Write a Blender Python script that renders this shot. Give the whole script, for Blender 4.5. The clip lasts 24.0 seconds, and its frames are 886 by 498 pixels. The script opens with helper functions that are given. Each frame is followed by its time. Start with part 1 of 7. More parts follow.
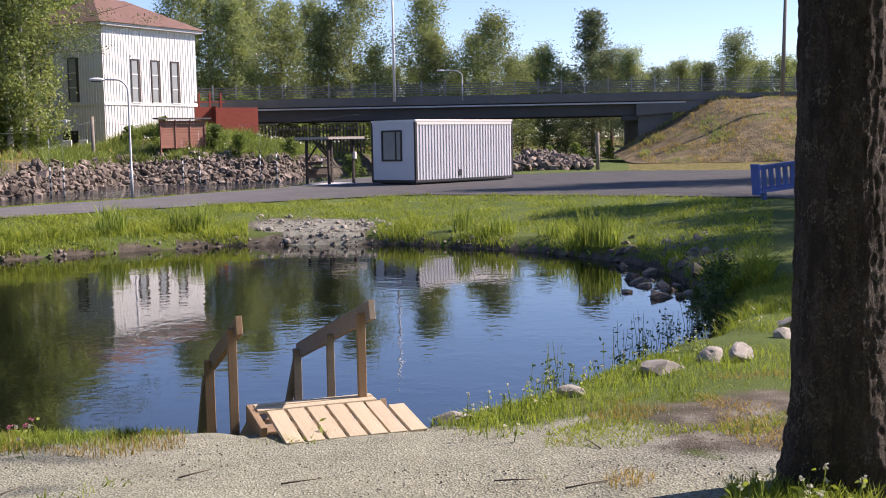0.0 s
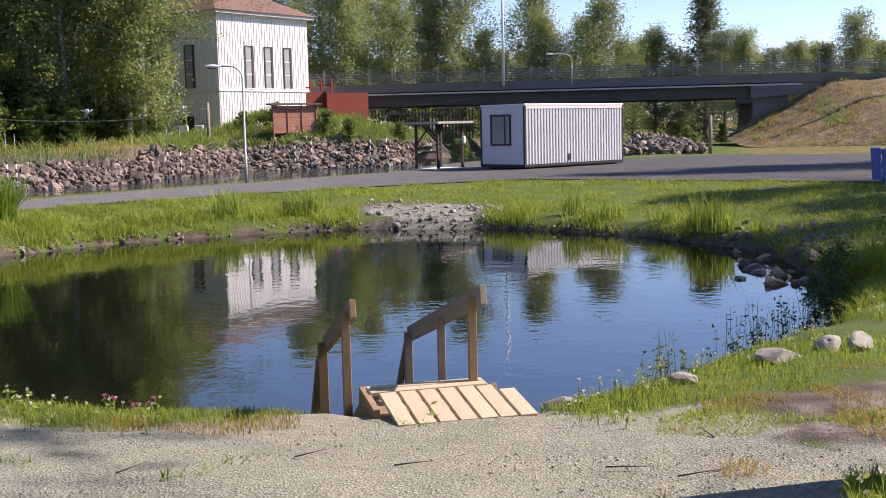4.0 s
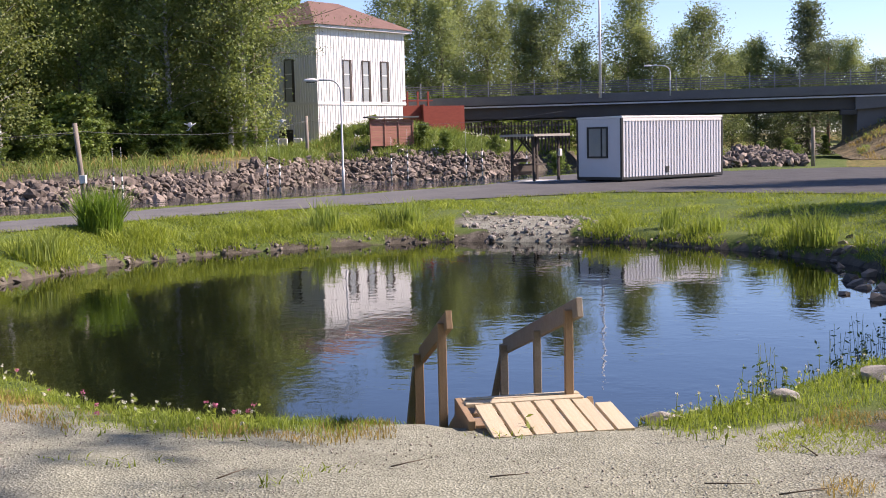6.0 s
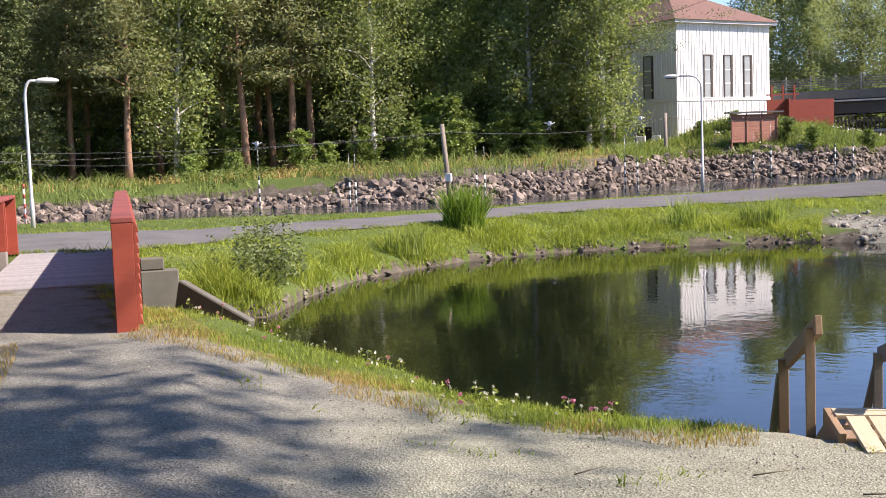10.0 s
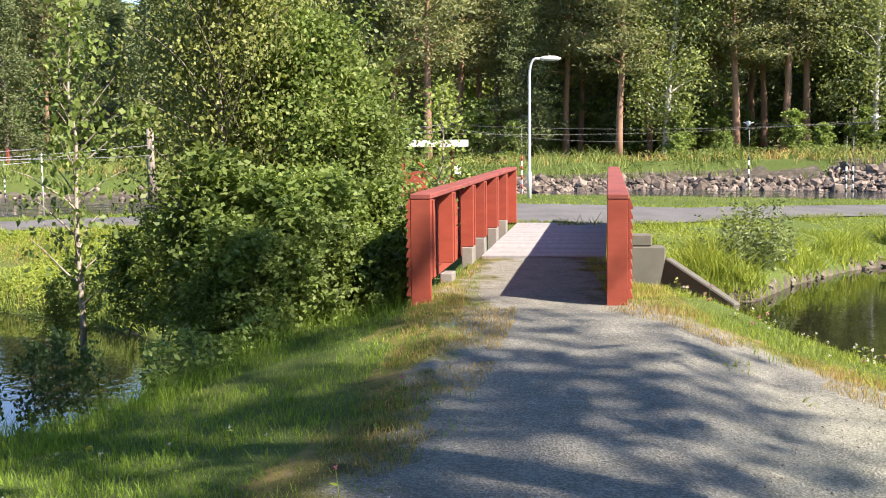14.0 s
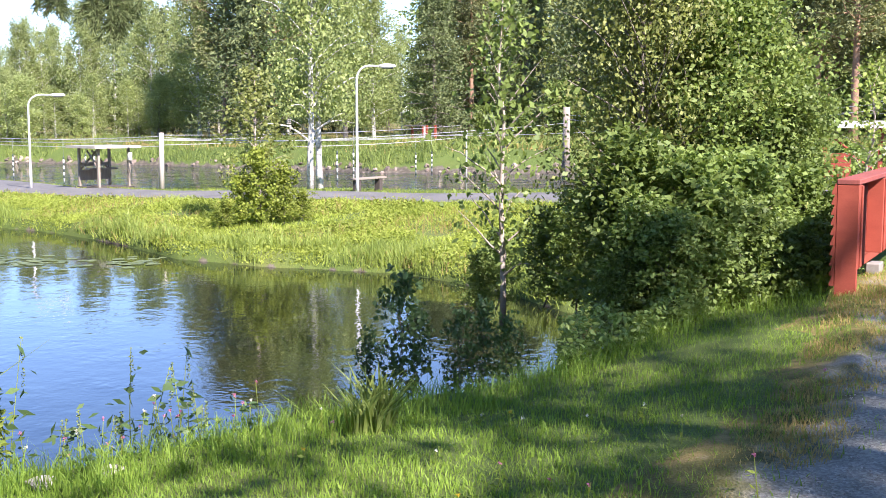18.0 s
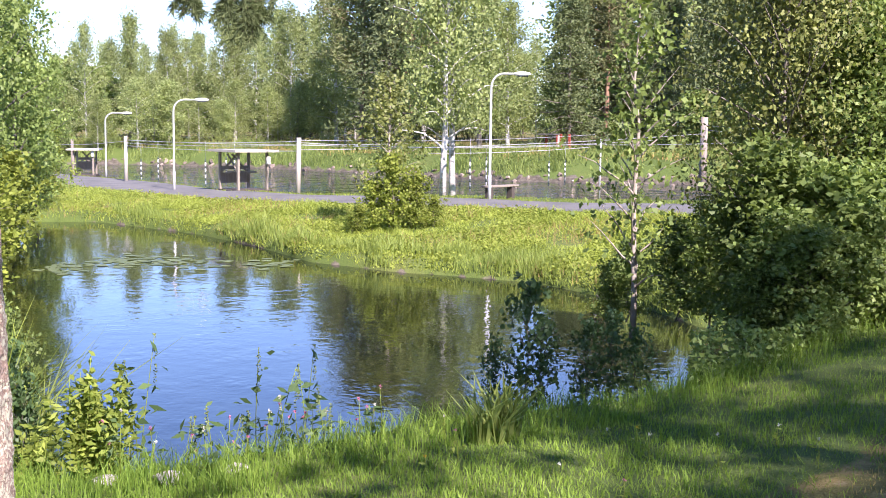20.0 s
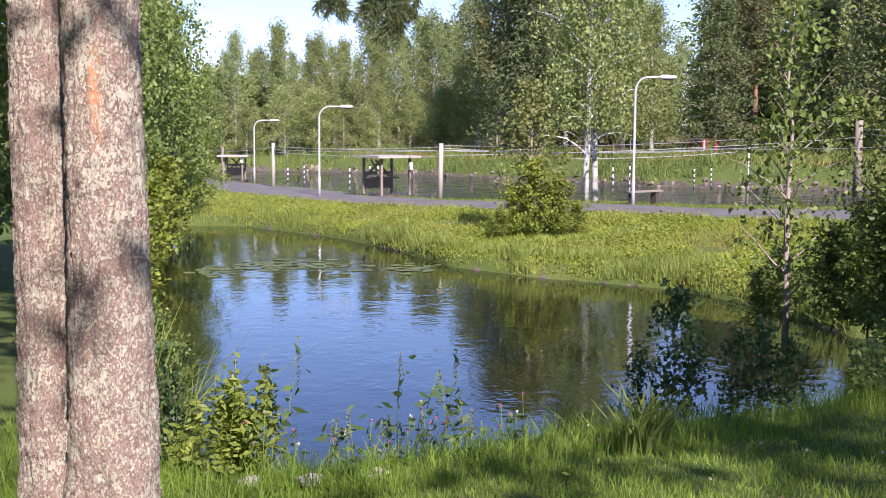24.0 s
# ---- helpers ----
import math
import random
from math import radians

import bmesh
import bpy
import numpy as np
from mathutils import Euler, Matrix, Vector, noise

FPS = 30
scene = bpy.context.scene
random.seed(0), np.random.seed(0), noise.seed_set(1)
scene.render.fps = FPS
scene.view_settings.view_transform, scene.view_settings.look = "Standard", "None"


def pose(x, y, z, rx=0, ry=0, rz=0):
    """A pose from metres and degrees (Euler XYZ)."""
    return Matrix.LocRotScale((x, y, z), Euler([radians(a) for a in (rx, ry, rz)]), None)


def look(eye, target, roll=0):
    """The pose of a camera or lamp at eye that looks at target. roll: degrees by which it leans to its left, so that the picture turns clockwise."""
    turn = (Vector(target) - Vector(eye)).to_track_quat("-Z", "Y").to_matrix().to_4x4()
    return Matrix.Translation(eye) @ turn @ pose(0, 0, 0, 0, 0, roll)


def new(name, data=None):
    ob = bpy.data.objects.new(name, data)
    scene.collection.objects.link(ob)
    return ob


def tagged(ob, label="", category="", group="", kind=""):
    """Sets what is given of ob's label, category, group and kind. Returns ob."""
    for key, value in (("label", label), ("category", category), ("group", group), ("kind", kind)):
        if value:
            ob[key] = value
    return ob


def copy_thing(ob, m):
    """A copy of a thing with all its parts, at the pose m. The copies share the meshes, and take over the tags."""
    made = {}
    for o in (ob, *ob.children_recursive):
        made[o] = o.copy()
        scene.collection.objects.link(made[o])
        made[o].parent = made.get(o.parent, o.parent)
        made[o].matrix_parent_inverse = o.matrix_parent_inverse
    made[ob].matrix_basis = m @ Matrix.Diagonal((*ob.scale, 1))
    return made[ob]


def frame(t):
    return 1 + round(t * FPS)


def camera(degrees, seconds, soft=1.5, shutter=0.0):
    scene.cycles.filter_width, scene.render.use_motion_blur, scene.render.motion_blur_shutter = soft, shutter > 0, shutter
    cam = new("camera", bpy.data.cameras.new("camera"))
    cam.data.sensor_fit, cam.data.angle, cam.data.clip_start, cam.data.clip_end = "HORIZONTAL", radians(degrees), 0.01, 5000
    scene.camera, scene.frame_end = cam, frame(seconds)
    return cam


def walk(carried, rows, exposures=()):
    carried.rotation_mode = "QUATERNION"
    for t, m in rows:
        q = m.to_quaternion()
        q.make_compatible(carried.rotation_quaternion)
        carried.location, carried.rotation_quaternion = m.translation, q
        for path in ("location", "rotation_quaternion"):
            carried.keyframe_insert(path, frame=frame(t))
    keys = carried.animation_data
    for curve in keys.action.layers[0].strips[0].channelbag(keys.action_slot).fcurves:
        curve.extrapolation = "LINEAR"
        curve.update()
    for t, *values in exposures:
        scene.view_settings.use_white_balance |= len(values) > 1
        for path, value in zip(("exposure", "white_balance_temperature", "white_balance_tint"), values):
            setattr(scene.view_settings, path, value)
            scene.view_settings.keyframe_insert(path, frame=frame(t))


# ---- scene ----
cam = camera(42.0, 24.0, soft=1.0)
PATH = [
    (0.0, -0.000, -0.000, 1.650, 84.646, 1.068, -0.100),
    (0.5, -0.001, -0.002, 1.648, 84.467, 1.292, 0.180),
    (1.0, -0.003, -0.001, 1.647, 84.258, 1.365, 0.666),
    (1.5, -0.007, -0.006, 1.647, 84.019, 1.382, 1.216),
    (2.0, -0.011, 0.005, 1.645, 83.672, 1.506, 1.966),
    (2.5, -0.012, -0.002, 1.650, 83.560, 1.495, 2.814),
    (4.5, -0.026, -0.036, 1.659, 84.081, 1.431, 6.090),
    (5.0, -0.027, -0.042, 1.658, 84.117, 1.641, 7.033),
    (5.5, -0.029, -0.045, 1.660, 84.452, 1.571, 8.340),
    (6.0, -0.032, -0.042, 1.656, 84.713, 1.409, 9.985),
    (6.5, -0.036, -0.039, 1.657, 84.838, 1.470, 11.573),
    (7.0, -0.041, -0.024, 1.655, 84.893, 1.478, 13.532),
    (7.5, -0.047, -0.018, 1.655, 84.935, 1.246, 15.373),
    (8.0, -0.051, -0.017, 1.656, 84.899, 1.279, 17.335),
    (8.5, -0.057, -0.016, 1.660, 84.995, 1.311, 19.385),
    (9.0, -0.067, -0.012, 1.655, 85.034, 1.445, 22.068),
    (9.5, -0.073, 0.009, 1.649, 85.107, 1.830, 24.843),
    (11.5, -0.084, -0.099, 1.675, 84.930, 1.347, 35.719),
    (12.0, -0.097, -0.096, 1.664, 84.845, 0.893, 38.743),
    (12.5, -0.101, -0.096, 1.664, 84.835, 0.894, 41.972),
    (13.0, -0.131, -0.089, 1.675, 84.735, 0.555, 45.381),
    (13.5, -0.155, -0.088, 1.677, 84.655, 0.352, 48.283),
    (14.0, -0.151, -0.089, 1.676, 84.569, 0.456, 51.282),
    (14.5, -0.155, -0.100, 1.675, 84.531, 0.403, 53.847),
    (15.0, -0.158, -0.117, 1.682, 84.417, 0.288, 56.498),
    (15.5, -0.140, -0.141, 1.688, 84.336, -0.035, 59.083),
    (16.0, -0.147, -0.167, 1.689, 84.171, -0.054, 61.687),
    (16.5, -0.162, -0.173, 1.685, 84.076, -0.182, 64.391),
    (17.0, -0.145, -0.198, 1.692, 84.006, -0.153, 67.288),
    (17.5, -0.126, -0.208, 1.692, 83.837, -0.060, 69.521),
    (18.0, -0.106, -0.223, 1.702, 83.575, -0.023, 71.430),
    (18.5, -0.103, -0.223, 1.706, 83.639, -0.108, 73.069),
    (19.0, -0.139, -0.195, 1.698, 83.727, -0.356, 74.803),
    (19.5, -0.161, -0.177, 1.692, 83.897, -0.604, 76.446),
    (21.5, -0.345, -0.169, 1.658, 83.806, -0.706, 81.915),
    (22.0, -0.351, -0.170, 1.657, 83.901, -0.716, 82.568),
    (22.5, -0.345, -0.168, 1.656, 83.922, -0.623, 83.106),
    (23.0, -0.346, -0.167, 1.656, 84.083, -0.484, 83.808),
    (23.5, -0.349, -0.166, 1.657, 84.131, -0.428, 84.418),
    (24.0, -0.348, -0.168, 1.656, 84.170, -0.397, 85.039),
]

walk(cam, [(t, pose(x, y, z, rx, ry, rz)) for t, x, y, z, rx, ry, rz in PATH],
     exposures=[(0.0, 0.86, 6450, 28), (5.0, 0.92, 6450, 28), (9.0, 1.12, 6400, 26), (12.0, 1.34, 6650, 20), (14.0, 1.54, 6600, 18), (17.0, 1.82, 6100, 21), (19.0, 1.82, 5950, 28), (21.5, 1.20, 5950, 33), (24.0, 1.05, 6000, 33)])

# ---- light ----
SUN_AZ, SUN_EL = -74.5, 41.0


def compass(az, d, z=0.0):
    """A place d metres from the viewpoint, az degrees to the left of straight ahead."""
    return Vector((-math.sin(radians(az)) * d, math.cos(radians(az)) * d, z))


world = bpy.data.worlds.new("sky")
scene.world = world
world.use_nodes = True
wn = world.node_tree.nodes
sky = wn.new("ShaderNodeTexSky")
sky.sky_type = "NISHITA"
sky.sun_disc = False
sky.sun_elevation = radians(SUN_EL)
sky.sun_rotation = radians(-SUN_AZ)
sky.air_density, sky.dust_density, sky.ozone_density = 1.0, 0.1, 4.0
sky.altitude = 1200
wn["Background"].inputs[1].default_value = 0.1
world.node_tree.links.new(sky.outputs[0], wn["Background"].inputs[0])
sun_data = bpy.data.lights.new("sun", "SUN")
sun_data.energy, sun_data.angle, sun_data.color = 5.0, radians(0.6), (1.0, 0.90, 0.74)
sun = new("sun", sun_data)
sun.matrix_world = look(compass(SUN_AZ, 60, 60 * math.tan(radians(SUN_EL))), (0, 0, 0))

# ---- materials ----
def nodes_of(name):
    m = bpy.data.materials.new(name)
    m.use_nodes = True
    nt = m.node_tree
    return m, nt.nodes, nt.links, nt.nodes["Principled BSDF"]


def ramp(nd, lk, fac, stops):
    r = nd.new("ShaderNodeValToRGB")
    e = r.color_ramp.elements
    e[0].position, e[0].color = stops[0][0], (*stops[0][1], 1)
    e[1].position, e[1].color = stops[-1][0], (*stops[-1][1], 1)
    for p, c in stops[1:-1]:
        n = e.new(p)
        n.color = (*c, 1)
    lk.new(fac, r.inputs[0])
    return r.outputs[0]


def noise_tex(nd, lk, scale, detail=6, vec=None, rough=0.6):
    n = nd.new("ShaderNodeTexNoise")
    n.inputs["Scale"].default_value, n.inputs["Detail"].default_value = scale, detail
    n.inputs["Roughness"].default_value = rough
    if vec is not None:
        lk.new(vec, n.inputs["Vector"])
    return n.outputs["Fac"]


def blend(nd, lk, fac, a, b, mode="MIX"):
    m = nd.new("ShaderNodeMix")
    m.data_type, m.blend_type = "RGBA", mode
    for sock, v in ((m.inputs["Factor"], fac), (m.inputs["A"], a), (m.inputs["B"], b)):
        if isinstance(v, (int, float)):
            sock.default_value = v
        elif isinstance(v, tuple):
            sock.default_value = (*v, 1)
        else:
            lk.new(v, sock)
    return m.outputs["Result"]


def coords(nd, lk, scale=(1, 1, 1), kind="Object"):
    tc = nd.new("ShaderNodeTexCoord")
    mp = nd.new("ShaderNodeMapping")
    mp.inputs["Scale"].default_value = scale
    lk.new(tc.outputs[kind], mp.inputs[0])
    return mp.outputs[0]


def bump(nd, lk, bs, height, strength, dist=0.02):
    b = nd.new("ShaderNodeBump")
    b.inputs["Strength"].default_value, b.inputs["Distance"].default_value = strength, dist
    lk.new(height, b.inputs["Height"])
    lk.new(b.outputs[0], bs.inputs["Normal"])


def surface(name, c1, c2, scale=8.0, rough=0.8, metal=0.0, bumps=0.3, stretch=(1, 1, 1), fine=60.0, spread=0.25, dist=0.01, vary=0.0):
    """A two-scale mottled surface between two colours."""
    m, nd, lk, bs = nodes_of(name)
    v = coords(nd, lk, stretch)
    big, small = noise_tex(nd, lk, scale, 5, v), noise_tex(nd, lk, fine, 4, v)
    mid = tuple((a + b) / 2 for a, b in zip(c1, c2))
    col = ramp(nd, lk, big, [(0.5 - spread, c1), (0.5, mid), (0.5 + spread, c2)])
    dark = tuple(c * 0.7 for c in mid)
    col = blend(nd, lk, 0.35, col, ramp(nd, lk, small, [(0.35, dark), (0.65, c2)]))
    if vary:
        oi = nd.new("ShaderNodeObjectInfo")
        hs = nd.new("ShaderNodeHueSaturation")
        mr = nd.new("ShaderNodeMapRange")
        mr.inputs["To Min"].default_value, mr.inputs["To Max"].default_value = 1 - vary, 1 + vary
        lk.new(oi.outputs["Random"], mr.inputs["Value"])
        lk.new(mr.outputs[0], hs.inputs["Value"])
        lk.new(col, hs.inputs["Color"])
        col = hs.outputs[0]
    lk.new(col, bs.inputs["Base Color"])
    bs.inputs["Roughness"].default_value, bs.inputs["Metallic"].default_value = rough, metal
    if bumps:
        bump(nd, lk, bs, small, bumps, dist)
    return m


def foliage(name, dark, light, trans=0.35, scale=1.2, rough=0.55):
    """Leaves: colour varies by leaf and by clump; some light comes through."""
    m, nd, lk, bs = nodes_of(name)
    geo = nd.new("ShaderNodeNewGeometry")
    oi = nd.new("ShaderNodeObjectInfo")
    clump = noise_tex(nd, lk, scale, 3, coords(nd, lk))
    col = ramp(nd, lk, geo.outputs["Random Per Island"], [(0.0, dark), (1.0, light)])
    mid = tuple(a * 0.6 + b * 0.4 for a, b in zip(dark, light))
    col = blend(nd, lk, 0.45, col, ramp(nd, lk, clump, [(0.3, dark), (0.5, mid), (0.7, light)]))
    hs = nd.new("ShaderNodeHueSaturation")
    mr = nd.new("ShaderNodeMapRange")
    mr.inputs["To Min"].default_value, mr.inputs["To Max"].default_value = 0.78, 1.22
    lk.new(oi.outputs["Random"], mr.inputs["Value"])
    lk.new(mr.outputs[0], hs.inputs["Value"])
    lk.new(col, hs.inputs["Color"])
    col = hs.outputs[0]
    lk.new(col, bs.inputs["Base Color"])
    bs.inputs["Roughness"].default_value = rough
    bs.inputs["Specular IOR Level"].default_value = 0.3
    tr = nd.new("ShaderNodeBsdfTranslucent")
    lk.new(blend(nd, lk, 1.0, col, (1.0, 1.0, 0.6), "MULTIPLY"), tr.inputs[0])
    mx = nd.new("ShaderNodeMixShader")
    mx.inputs[0].default_value = trans
    lk.new(bs.outputs[0], mx.inputs[1])
    lk.new(tr.outputs[0], mx.inputs[2])
    lk.new(mx.outputs[0], nd["Material Output"].inputs["Surface"])
    return m


def water_mat(name, deep, scale, strength, stretch, dist=0.05, gloss=0.65):
    m, nd, lk, bs = nodes_of(name)
    v = coords(nd, lk, stretch)
    a, b = noise_tex(nd, lk, scale, 2, v), noise_tex(nd, lk, scale * 0.2, 2, v)
    patch = ramp(nd, lk, b, [(0.35, (0.25, 0.25, 0.25)), (0.65, (1, 1, 1))])
    h = blend(nd, lk, 1.0, a, patch, "MULTIPLY")
    bs.inputs["Base Color"].default_value = (*deep, 1)
    bs.inputs["Roughness"].default_value = 0.02
    bs.inputs["IOR"].default_value = 1.46
    bs.inputs["Specular IOR Level"].default_value = gloss
    bump(nd, lk, bs, h, strength, dist)
    return m


M_WATER = water_mat("pond_water", (0.004, 0.005, 0.003), 4.2, 0.075, (1, 1, 1), 0.05, 1.0)
M_WATER_L = water_mat("lower_pond_water", (0.005, 0.007, 0.005), 3.4, 0.14, (1, 1, 1), 0.05, 0.95)
M_RIVER = water_mat("river_water", (0.011, 0.018, 0.030), 1.6, 0.8, (1, 1, 1), 0.25, 0.3)


def path_mat():
    """Pale gravel on the footpath, turning to darker asphalt grit on the yard."""
    m, nd, lk, bs = nodes_of("gravel_path")
    v = coords(nd, lk)
    big, fine = noise_tex(nd, lk, 0.8, 5, v), noise_tex(nd, lk, 40.0, 4, v)
    pale = ramp(nd, lk, big, [(0.3, (0.105, 0.105, 0.104)), (0.7, (0.165, 0.163, 0.158))])
    dark = ramp(nd, lk, big, [(0.3, (0.05, 0.05, 0.051)), (0.7, (0.085, 0.085, 0.086))])
    sp = nd.new("ShaderNodeSeparateXYZ")
    lk.new(v, sp.inputs[0])
    ad = nd.new("ShaderNodeMath")
    ad.operation = "MULTIPLY_ADD"
    lk.new(big, ad.inputs[0])
    ad.inputs[1].default_value = 6.0
    lk.new(sp.outputs["X"], ad.inputs[2])
    mr = nd.new("ShaderNodeMapRange")
    mr.inputs["From Min"].default_value, mr.inputs["From Max"].default_value = -8.0, 4.0
    lk.new(ad.outputs[0], mr.inputs["Value"])
    col = blend(nd, lk, mr.outputs[0], pale, dark)
    col = blend(nd, lk, 0.5, col, ramp(nd, lk, fine, [(0.3, (0.5, 0.5, 0.5)), (0.7, (1.35, 1.35, 1.35))]), "MULTIPLY")
    lk.new(col, bs.inputs["Base Color"])
    bs.inputs["Roughness"].default_value = 0.92
    bs.inputs["Specular IOR Level"].default_value = 0.25
    bump(nd, lk, bs, fine, 0.5, 0.02)
    return m


M_PATH = path_mat()


def ground_mat():
    """Grass, gravel and bare soil, mixed by the zones stored on the sheet."""
    m, nd, lk, bs = nodes_of("ground")
    v = coords(nd, lk)
    at = nd.new("ShaderNodeAttribute")
    at.attribute_name = "zone"
    sep = nd.new("ShaderNodeSeparateColor")
    lk.new(at.outputs["Color"], sep.inputs[0])
    big, mid, fine = noise_tex(nd, lk, 0.35, 5, v), noise_tex(nd, lk, 3.0, 5, v), noise_tex(nd, lk, 45.0, 4, v)
    grass = ramp(nd, lk, big, [(0.3, (0.055, 0.095, 0.018)), (0.5, (0.08, 0.13, 0.026)), (0.7, (0.14, 0.16, 0.045))])
    grass = blend(nd, lk, 0.5, grass, ramp(nd, lk, fine, [(0.3, (0.03, 0.05, 0.012)), (0.7, (0.14, 0.17, 0.045))]))
    pebble = nd.new("ShaderNodeTexVoronoi")
    pebble.inputs["Scale"].default_value = 66.0
    lk.new(v, pebble.inputs["Vector"])
    grav = ramp(nd, lk, pebble.outputs["Color"], [(0.1, (0.105, 0.11, 0.084)), (0.5, (0.235, 0.242, 0.186)), (0.95, (0.41, 0.42, 0.34))])
    grav = blend(nd, lk, 0.5, grav, ramp(nd, lk, mid, [(0.3, (0.178, 0.183, 0.137)), (0.7, (0.31, 0.318, 0.245))]))
    grey = ramp(nd, lk, pebble.outputs["Color"], [(0.1, (0.10, 0.10, 0.085)), (0.5, (0.195, 0.198, 0.17)), (0.95, (0.38, 0.38, 0.335))])
    grey = blend(nd, lk, 0.45, grey, ramp(nd, lk, mid, [(0.3, (0.135, 0.135, 0.115)), (0.7, (0.275, 0.275, 0.235))]))
    inv = nd.new("ShaderNodeMath")
    inv.operation = "SUBTRACT"
    inv.inputs[0].default_value = 1.0
    lk.new(at.outputs["Alpha"], inv.inputs[1])
    grav = blend(nd, lk, inv.outputs[0], grav, grey)
    soil = ramp(nd, lk, mid, [(0.25, (0.04, 0.034, 0.025)), (0.5, (0.095, 0.083, 0.065)), (0.75, (0.19, 0.168, 0.132))])
    litter = ramp(nd, lk, mid, [(0.3, (0.05, 0.06, 0.018)), (0.5, (0.13, 0.12, 0.035)), (0.7, (0.30, 0.22, 0.085))])

    def mask(sock, lo, hi, amount=0.8):
        mm = nd.new("ShaderNodeMath")
        mm.operation = "MULTIPLY_ADD"
        lk.new(mid, mm.inputs[0])
        mm.inputs[1].default_value = amount
        lk.new(sock, mm.inputs[2])
        r = nd.new("ShaderNodeMapRange")
        r.inputs["From Min"].default_value, r.inputs["From Max"].default_value = lo, hi
        lk.new(mm.outputs[0], r.inputs["Value"])
        return r.outputs[0]
    col = blend(nd, lk, mask(sep.outputs["Blue"], 0.78, 1.02), grass, litter)
    col = blend(nd, lk, mask(sep.outputs["Green"], 0.78, 1.02), col, soil)
    col = blend(nd, lk, mask(sep.outputs["Red"], 0.78, 1.02), col, grav)
    lk.new(col, bs.inputs["Base Color"])
    bs.inputs["Roughness"].default_value = 0.95
    bs.inputs["Specular IOR Level"].default_value = 0.2
    bump(nd, lk, bs, blend(nd, lk, 0.6, fine, pebble.outputs["Distance"]), 0.8, 0.02)
    return m


M_GROUND = ground_mat()
M_WHITE = surface("white_boards", (0.72, 0.72, 0.70), (0.80, 0.80, 0.78), 0.7, 0.6, bumps=0.05)
M_CABIN = surface("cabin_sheet", (0.60, 0.61, 0.64), (0.68, 0.69, 0.72), 0.9, 0.45, bumps=0.03)
M_RED = surface("red_paint", (0.215, 0.033, 0.018), (0.32, 0.066, 0.036), 3.0, 0.8, bumps=0.2, stretch=(1, 1, 3), vary=0.12)
M_GREYPAINT = surface("grey_steel", (0.50, 0.51, 0.52), (0.60, 0.61, 0.62), 4.0, 0.45, metal=0.3, bumps=0.05)
M_CONCRETE = surface("concrete", (0.15, 0.148, 0.135), (0.27, 0.262, 0.24), 1.0, 0.9, bumps=0.3)
M_DARKCONC = surface("mossy_concrete", (0.07, 0.072, 0.055), (0.17, 0.168, 0.14), 2.0, 0.95, bumps=0.4)
M_WOOD = surface("new_wood", (0.40, 0.325, 0.215), (0.56, 0.475, 0.335), 5.0, 0.75, bumps=0.2, stretch=(8, 1, 8), vary=0.08)
M_BARK = surface("pine_bark", (0.09, 0.065, 0.05), (0.26, 0.20, 0.155), 6.0, 0.95, bumps=1.0, stretch=(1, 1, 0.4), fine=25, dist=0.03)
M_DARK = surface("dark", (0.02, 0.02, 0.02), (0.035, 0.035, 0.035), 3.0, 0.5, bumps=0.0)

# ---- mesh helpers ----
def mesh_of(name, verts, faces, smooth=False):
    me = bpy.data.meshes.new(name)
    me.from_pydata([tuple(v) for v in verts], [], [tuple(f) for f in faces])
    if smooth:
        me.shade_smooth()
    return me


def part(name, bm, material, parent=None, label="", smooth=False):
    """Link a bmesh (or a mesh) as one object under a thing or a part."""
    if isinstance(bm, bmesh.types.BMesh):
        me = bpy.data.meshes.new(name)
        bmesh.ops.recalc_face_normals(bm, faces=bm.faces)
        bm.to_mesh(me)
        bm.free()
    else:
        me = bm
    if smooth:
        me.shade_smooth()
    if material is not None and not me.materials:
        me.materials.append(material)
    ob = new(name, me)
    if parent is not None:
        ob.parent = parent
    if label:
        ob["label"] = label
    return ob


def thing(name, m, label, category, group="", kind=""):
    ob = new(name)
    ob.matrix_world = m
    return tagged(ob, label, category, group, kind)


def add_box(bm, lo, hi, m=None):
    """An axis-aligned box between two corners, moved by m."""
    r = bmesh.ops.create_cube(bm, size=1.0)
    mt = Matrix.Translation([(a + b) / 2 for a, b in zip(lo, hi)]) @ Matrix.Diagonal([b - a for a, b in zip(lo, hi)] + [1])
    bmesh.ops.transform(bm, matrix=(m @ mt) if m else mt, verts=r["verts"])
    return r["verts"]


def box(lo, hi, bevel=0.0, m=None):
    bm = bmesh.new()
    add_box(bm, lo, hi, m)
    if bevel:
        bmesh.ops.bevel(bm, geom=bm.edges[:], offset=bevel, segments=1, affect="EDGES")
    return bm


